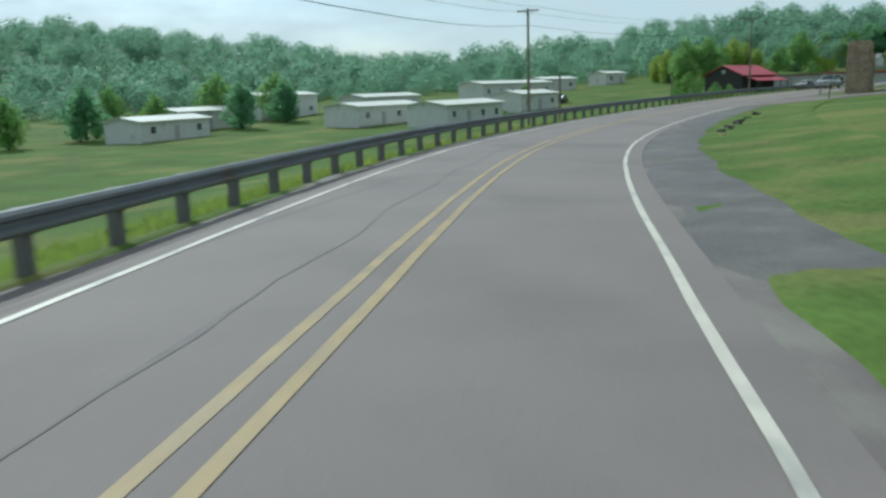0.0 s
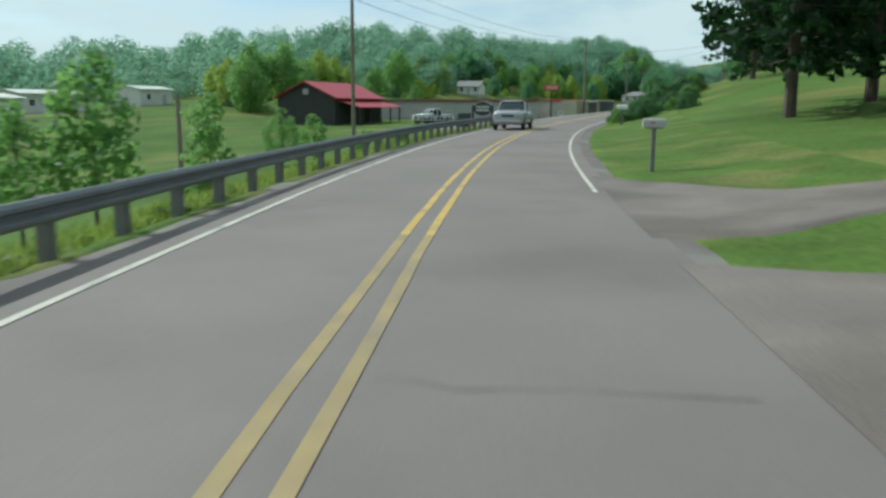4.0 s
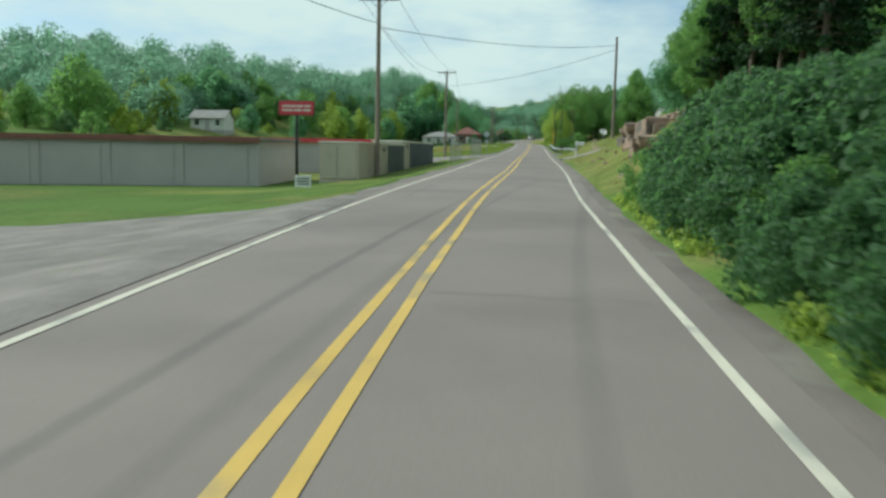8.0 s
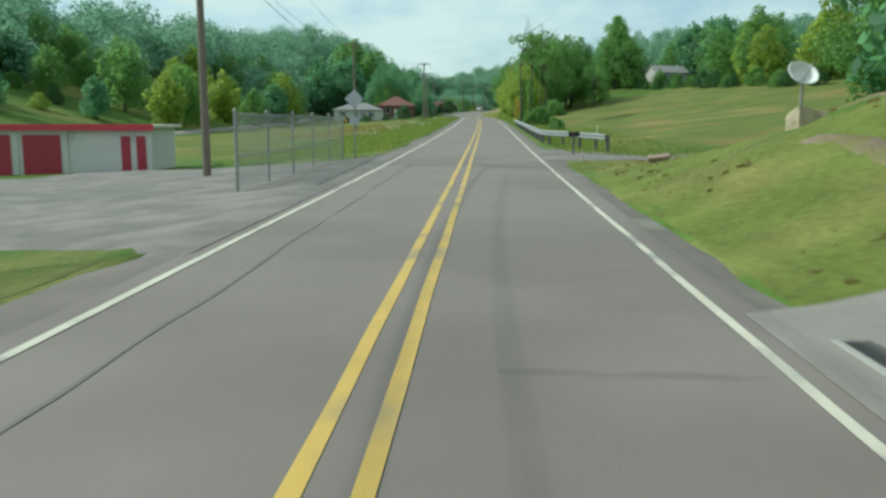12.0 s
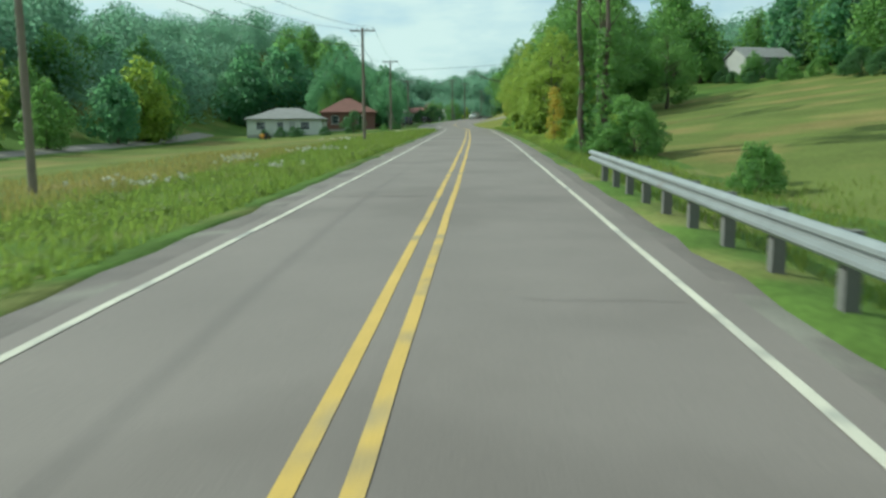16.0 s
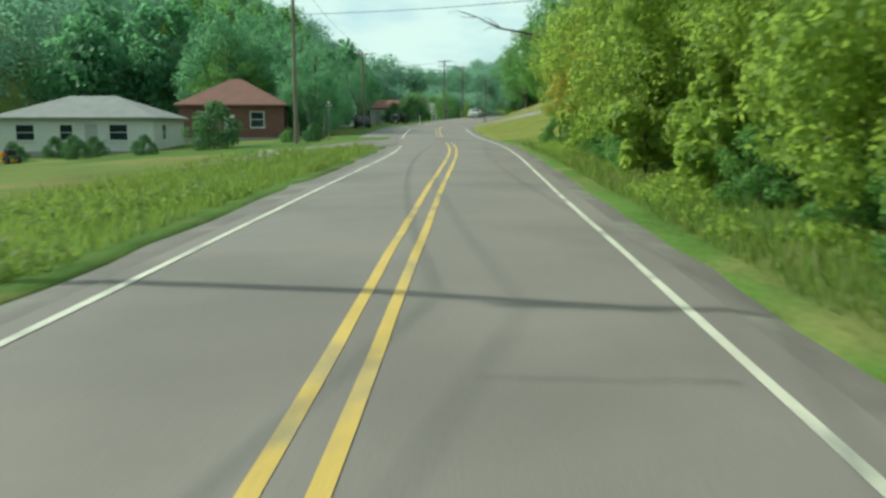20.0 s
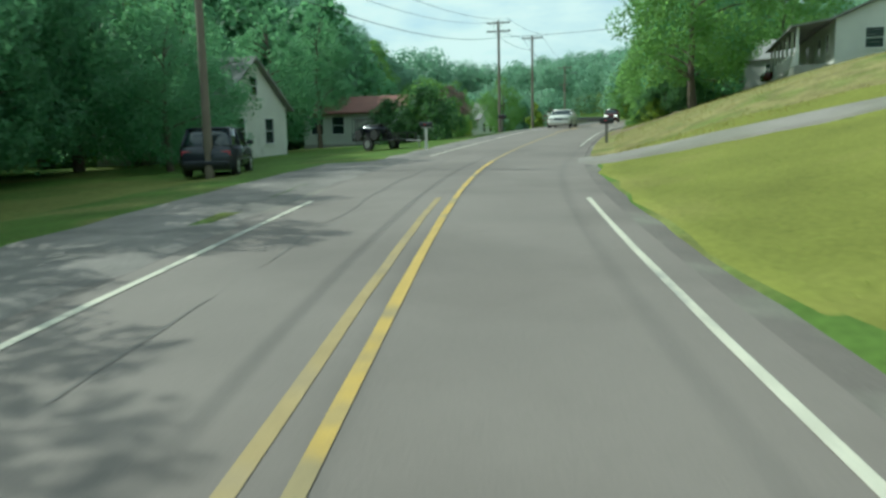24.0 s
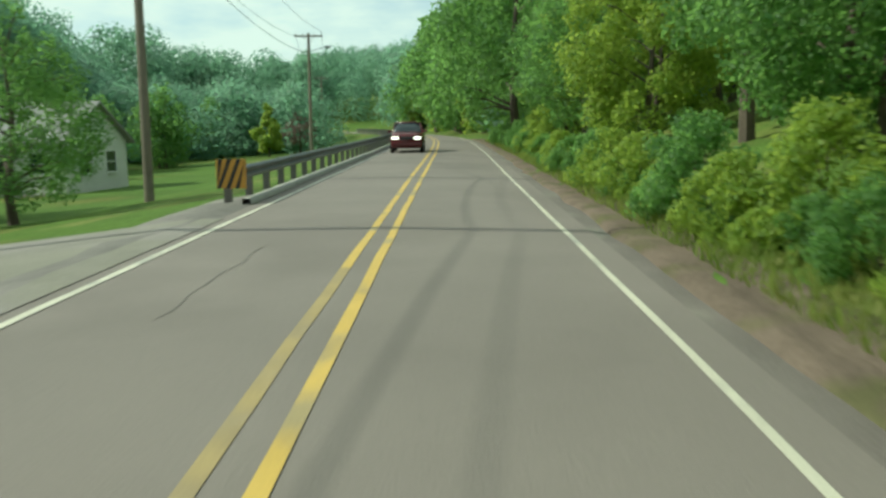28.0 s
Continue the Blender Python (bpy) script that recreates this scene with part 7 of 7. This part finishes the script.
    part("grille", boxed(hl - .13, hl + .018, -hw * .4, hw * .4, bonnet - .40, bonnet - .25, 0.02), M_BLACK if grille is None else grille, root)
    part("bumper", boxed(hl - .2, hl + .04, -hw * .84, hw * .84, clear + .12, clear + .3, 0.05), paint if not pickup else M_RIM, root)
    part("bumper", boxed(-hl - .04, -hl + .2, -hw * .84, hw * .84, clear + .14, clear + .32, 0.05), paint if not pickup else M_RIM, root)
    part("underside", boxed(-hl + .3, hl - .3, -hw * .8, hw * .8, clear - .02, clear + .2), M_BLACK, root)
    return root


car(490.6, 1.5, 180, M_CAR_WHITE, "white four-door saloon car in the oncoming lane")
car(538, 1.45, 180, M_CAR_RED, "dark maroon sport-utility car in the oncoming lane", length=4.5, width=1.85, bonnet=1.12, roof=1.72, cab=(1.0, 0.5, -1.75, -2.1), deck=1.12, clear=0.26, wheel_r=0.36, lights=True)
car(127, 1.45, 180, M_CAR_SILVER, "silver pickup truck in the oncoming lane", length=5.4, width=1.95, bonnet=1.22, roof=1.82, cab=(1.0, 0.5, -0.4, -0.65), deck=1.18, clear=0.36, wheel_r=0.39, name="pickup_truck", pickup=True)
car(451.8, 9.9, 14, M_CAR_DARK, "dark sport-utility car parked in the drive", length=4.7, width=1.85, bonnet=1.08, roof=1.7, cab=(1.0, 0.45, -1.7, -2.1), deck=1.1, clear=0.26, wheel_r=0.36)
car(141, 56, 20, M_CAR_DARK, "dark car parked among the field buildings", length=4.6, roof=1.6, bonnet=1.05, deck=1.08)
car(168, 21, 150, M_WHITE, "white pickup truck parked beside the barn", length=5.0, width=1.9, bonnet=1.15, roof=1.75, cab=(1.0, 0.5, -0.5, -0.75), deck=1.12, clear=0.34, wheel_r=0.37, name="pickup_truck", pickup=True)
car(498.5, -16.2, 95, M_CAR_RED, "red car parked beside the house on the rise", length=4.4)
ut = thing("utility_trailer", placed(465.5, 7.6, 62), "dark steel utility trailer with mesh sides parked on the lawn", "trailer")
part("bed", boxed(-1.6, 1.6, -0.8, 0.8, 0.48, 0.58, 0.01), M_BLACK, ut)
for y in (-0.8, 0.8):
    side = part("side_rail", boxed(-1.6, 1.6, y - .025, y + .025, 0.86, 0.91), M_BLACK, ut)
    for x in np.linspace(-1.55, 1.55, 6):
        part("stake", boxed(x - .025, x + .025, y - .025, y + .025, 0.58, 0.86), M_BLACK, side)
    t = part("wheel", tube(bmesh.new(), (0.2, y * 1.18 - .1, 0.33), (0.2, y * 1.18 + .1, 0.33), 0.33, n=20), M_RUBBER, ut, "black tyre")
    part("rim", tube(bmesh.new(), (0.2, y * 1.18 - .11, 0.33), (0.2, y * 1.18 + .11, 0.33), 0.19, n=16), M_RIM, t)
    part("mudguard", boxed(-0.2, 0.6, y * 1.18 - .12, y * 1.18 + .12, 0.69, 0.73, 0.01), M_BLACK, ut)
gate = part("tail_gate", boxed(1.58, 1.62, -0.78, 0.78, 0.58, 0.63), M_BLACK, ut, "upright mesh tail gate")
part("top_bar", boxed(1.58, 1.62, -0.78, 0.78, 1.65, 1.7), M_BLACK, gate)
for y in np.linspace(-0.76, 0.76, 9):
    part("bar", boxed(1.59, 1.61, y - .012, y + .012, 0.6, 1.68), M_BLACK, gate)
part("tongue", tube(bmesh.new(), (-1.6, 0, 0.5), (-2.7, 0, 0.46), 0.045, n=8), M_BLACK, ut)
part("jack", tube(bmesh.new(), (-2.5, 0, 0.0), (-2.5, 0, 0.75), 0.03, n=8), M_STEEL, ut)
atv = thing("quad_bike", placed(465.2, 8.1, 62, 0.58), "dark four-wheeled quad bike carried on the trailer", "quad bike")
part("body", loft([(0.85, [(0.2, 0.42), (0.24, 0.6), (0.16, 0.7)]), (0.4, [(0.26, 0.35), (0.3, 0.65), (0.2, 0.8)]), (-0.1, [(0.2, 0.35), (0.24, 0.55), (0.16, 0.68)]), (-0.8, [(0.24, 0.4), (0.28, 0.6), (0.18, 0.7)])]), M_CAR_DARK, atv)
part("seat", boxed(-0.65, 0.1, -.16, .16, 0.68, 0.8, 0.05), M_RUBBER, atv)
part("handlebar", tube(bmesh.new(), (0.3, -.38, 0.98), (0.3, .38, 0.98), 0.016, n=6), M_STEEL, atv)
part("steering_column", tube(bmesh.new(), (0.45, 0, 0.7), (0.3, 0, 0.98), 0.025, n=6), M_BLACK, atv)
part("front_rack", boxed(0.45, 0.95, -.3, .3, 0.82, 0.85, 0.01), M_LAMP_GLASS, atv, "pale front rack")
part("rear_rack", boxed(-0.95, -0.5, -.3, .3, 0.8, 0.83, 0.01), M_BLACK, atv)
for x in (0.6, -0.6):
    for y in (-.42, .42):
        part("mudguard", boxed(x - .3, x + .3, min(y * .6, y * 1.3), max(y * .6, y * 1.3), 0.56, 0.6, 0.015), M_CAR_DARK, atv)
        part("wheel", tube(bmesh.new(), (x, y - .12, 0.27), (x, y + .12, 0.27), 0.27, n=18), M_RUBBER, atv)
ym = thing("riding_mower", placed(409, 29, 60), "small yellow riding mower on the grass", "mower")
part("hood", boxed(0.1, 0.85, -.28, .28, 0.35, 0.8, 0.08), M_YELLOW_PAINT, ym)
part("deck", boxed(-0.5, 0.5, -.5, .5, 0.12, 0.26, 0.04), M_YELLOW_PAINT, ym)
part("seat", boxed(-0.55, -0.15, -.24, .24, 0.55, 0.95, 0.06), M_BLACK, ym)
part("steering_wheel", tube(bmesh.new(), (0.05, 0, 0.8), (0.02, 0, 0.98), 0.14, n=12), M_BLACK, ym)
for x, r in ((0.6, 0.2), (-0.45, 0.28)):
    for y in (-.42, .42):
        part("wheel", tube(bmesh.new(), (x, y - .08, r), (x, y + .08, r), r, n=16), M_RUBBER, ym)

# ---- grasses and flowers ----
def blades(name, s0, s1, l0, l1, n, h0, h1, label, mat, seed, wide=0.02):
    r = np.random.default_rng(seed)
    s, l = s0 + (s1 - s0) * r.random(n), l0 + (l1 - l0) * r.random(n) ** 1.3
    x, y = np.interp(s, ALONG, LINE[:, 0]), np.interp(s, ALONG, LINE[:, 1])
    tx, ty = np.interp(s, ALONG, WAY[:, 0]), np.interp(s, ALONG, WAY[:, 1])
    p = np.stack([x - ty * l, y + tx * l, road_z(s) + lie(s, l) - 0.02], 1)
    a = r.random(n) * 6.283
    d = np.stack([np.cos(a), np.sin(a), 0 * a], 1)
    h = (h0 + (h1 - h0) * r.random(n))[:, None]
    lean = r.normal(size=(n, 3)) * [0.25, 0.25, 0]
    w = wide * (0.6 + r.random(n))[:, None]
    v = np.stack([p - d * w, p + d * w, p + d * w * 0.5 + (lean * 0.5 + [0, 0, 0.6]) * h, p + (lean + [0, 0, 1]) * h], 1).reshape(-1, 3)
    ob = new(name, link_mesh(name, v, np.arange(4 * n).reshape(-1, 4), mat))
    return tagged(ob, label, "grass", "", "stuff")


blades("long_grass", 256, 400, 4.3, 13, 40000, 0.14, 0.42, "long uncut grass along the meadow's edge", M_BLADES, 61, 0.02)
blades("long_grass", 310, 402, -4.2, -8, 22000, 0.12, 0.4, "long grass below the roadside trees", M_BLADES, 62, 0.018)
blades("long_grass", 0, 146, 4.3, 9, 24000, 0.12, 0.4, "long grass below the guard rail", M_BLADES, 63, 0.018)
blades("long_grass", 480, 560, -4.15, -6.6, 30000, 0.1, 0.35, "long grass on the cut bank", M_BLADES, 64, 0.016)
blades("long_grass", 146, 256, 4.4, 9, 12000, 0.04, 0.12, "short grass along the verge", M_BLADES, 65, 0.014)
blades("long_grass", 172, 250, -4.2, -11, 16000, 0.03, 0.1, "rough grass on the bank", M_BLADES, 66, 0.014)
blades("long_grass", 253, 310, -4.6, -12, 12000, 0.12, 0.38, "rough grass behind the guard rail", M_BLADES, 67, 0.018)
blades("long_grass", 402, 466, -4.1, -12, 16000, 0.03, 0.12, "dry grass on the lawn bank", M_BLADES, 68, 0.014)
def weeds(s0, s1, l0, l1, n, size, label, mat, seed):
    """Low leafy weeds in drifts."""
    r = np.random.default_rng(seed)
    c, q = [], []
    while len(c) < n:
        s, l = s0 + (s1 - s0) * r.random(), l0 + (l1 - l0) * r.random() ** 1.2
        if noise.noise((s * 0.16, l * 0.35, seed)) < 0.02:
            continue
        k = size * (0.5 + r.random())
        c.append(tuple(at(s, l, k * 0.35)))
        q.append(k)
    v, f = leaf_cloud(r, c, q, n * 26, 0.055, 0.7, 0.3, 0.7)
    return tagged(new("weeds", link_mesh("weeds", v, f, mat)), label, "weeds", "", "stuff")


weeds(172, 252, -4.3, -10.5, 500, 0.06, "low dry weeds on the rocky bank", M_STRAW, 81)
weeds(282, 402, 4.3, 11, 1500, 0.22, "leafy weeds in the long grass", M_BLADES, 82)
weeds(330, 404, -4.5, -7.5, 900, 0.24, "leafy weeds below the roadside trees", L_YELLOW, 83)
weeds(481, 512, -4.5, -8, 300, 0.13, "low weeds on the bank", M_BLADES, 84)
weeds(4, 140, 4.3, 8, 900, 0.15, "leafy weeds below the guard rail", M_BLADES, 85)
weeds(138, 170, -3.9, -5.0, 350, 0.2, "bright weeds at the foot of the hedge", L_YELLOW, 86)
blades("seeding_grass", 296, 350, 11, 20, 9000, 0.25, 0.5, "rust-brown seeding grass in the meadow", M_STRAW, 72, 0.022)
blades("dry_grass", 452, 482, -4.4, -15, 26000, 0.05, 0.2, "dry bent grass on the bank", M_STRAW, 69, 0.016)
blades("dry_grass", 172, 250, -4.4, -11, 9000, 0.04, 0.16, "dry bent grass on the rocky bank", M_STRAW, 70, 0.014)
rf = np.random.default_rng(71)
fc, fr = [], []
for _ in range(12):
    s, l = 285 + 112 * rf.random(), 5.5 + 9 * rf.random()
    for _ in range(int(6 + 14 * rf.random())):
        p = at(s + rf.normal() * 1.3, l + rf.normal() * 0.5, 0.25 + 0.2 * rf.random())
        fc.append(tuple(p))
        fr.append(0.10)
v, f = leaf_cloud(rf, fc, fr, len(fc) * 16, 0.045)
tagged(new("wild_flowers", link_mesh("wild_flowers", v, f, M_BLOSSOM)), "white wild flower heads in the long grass", "flowers", "", "stuff")
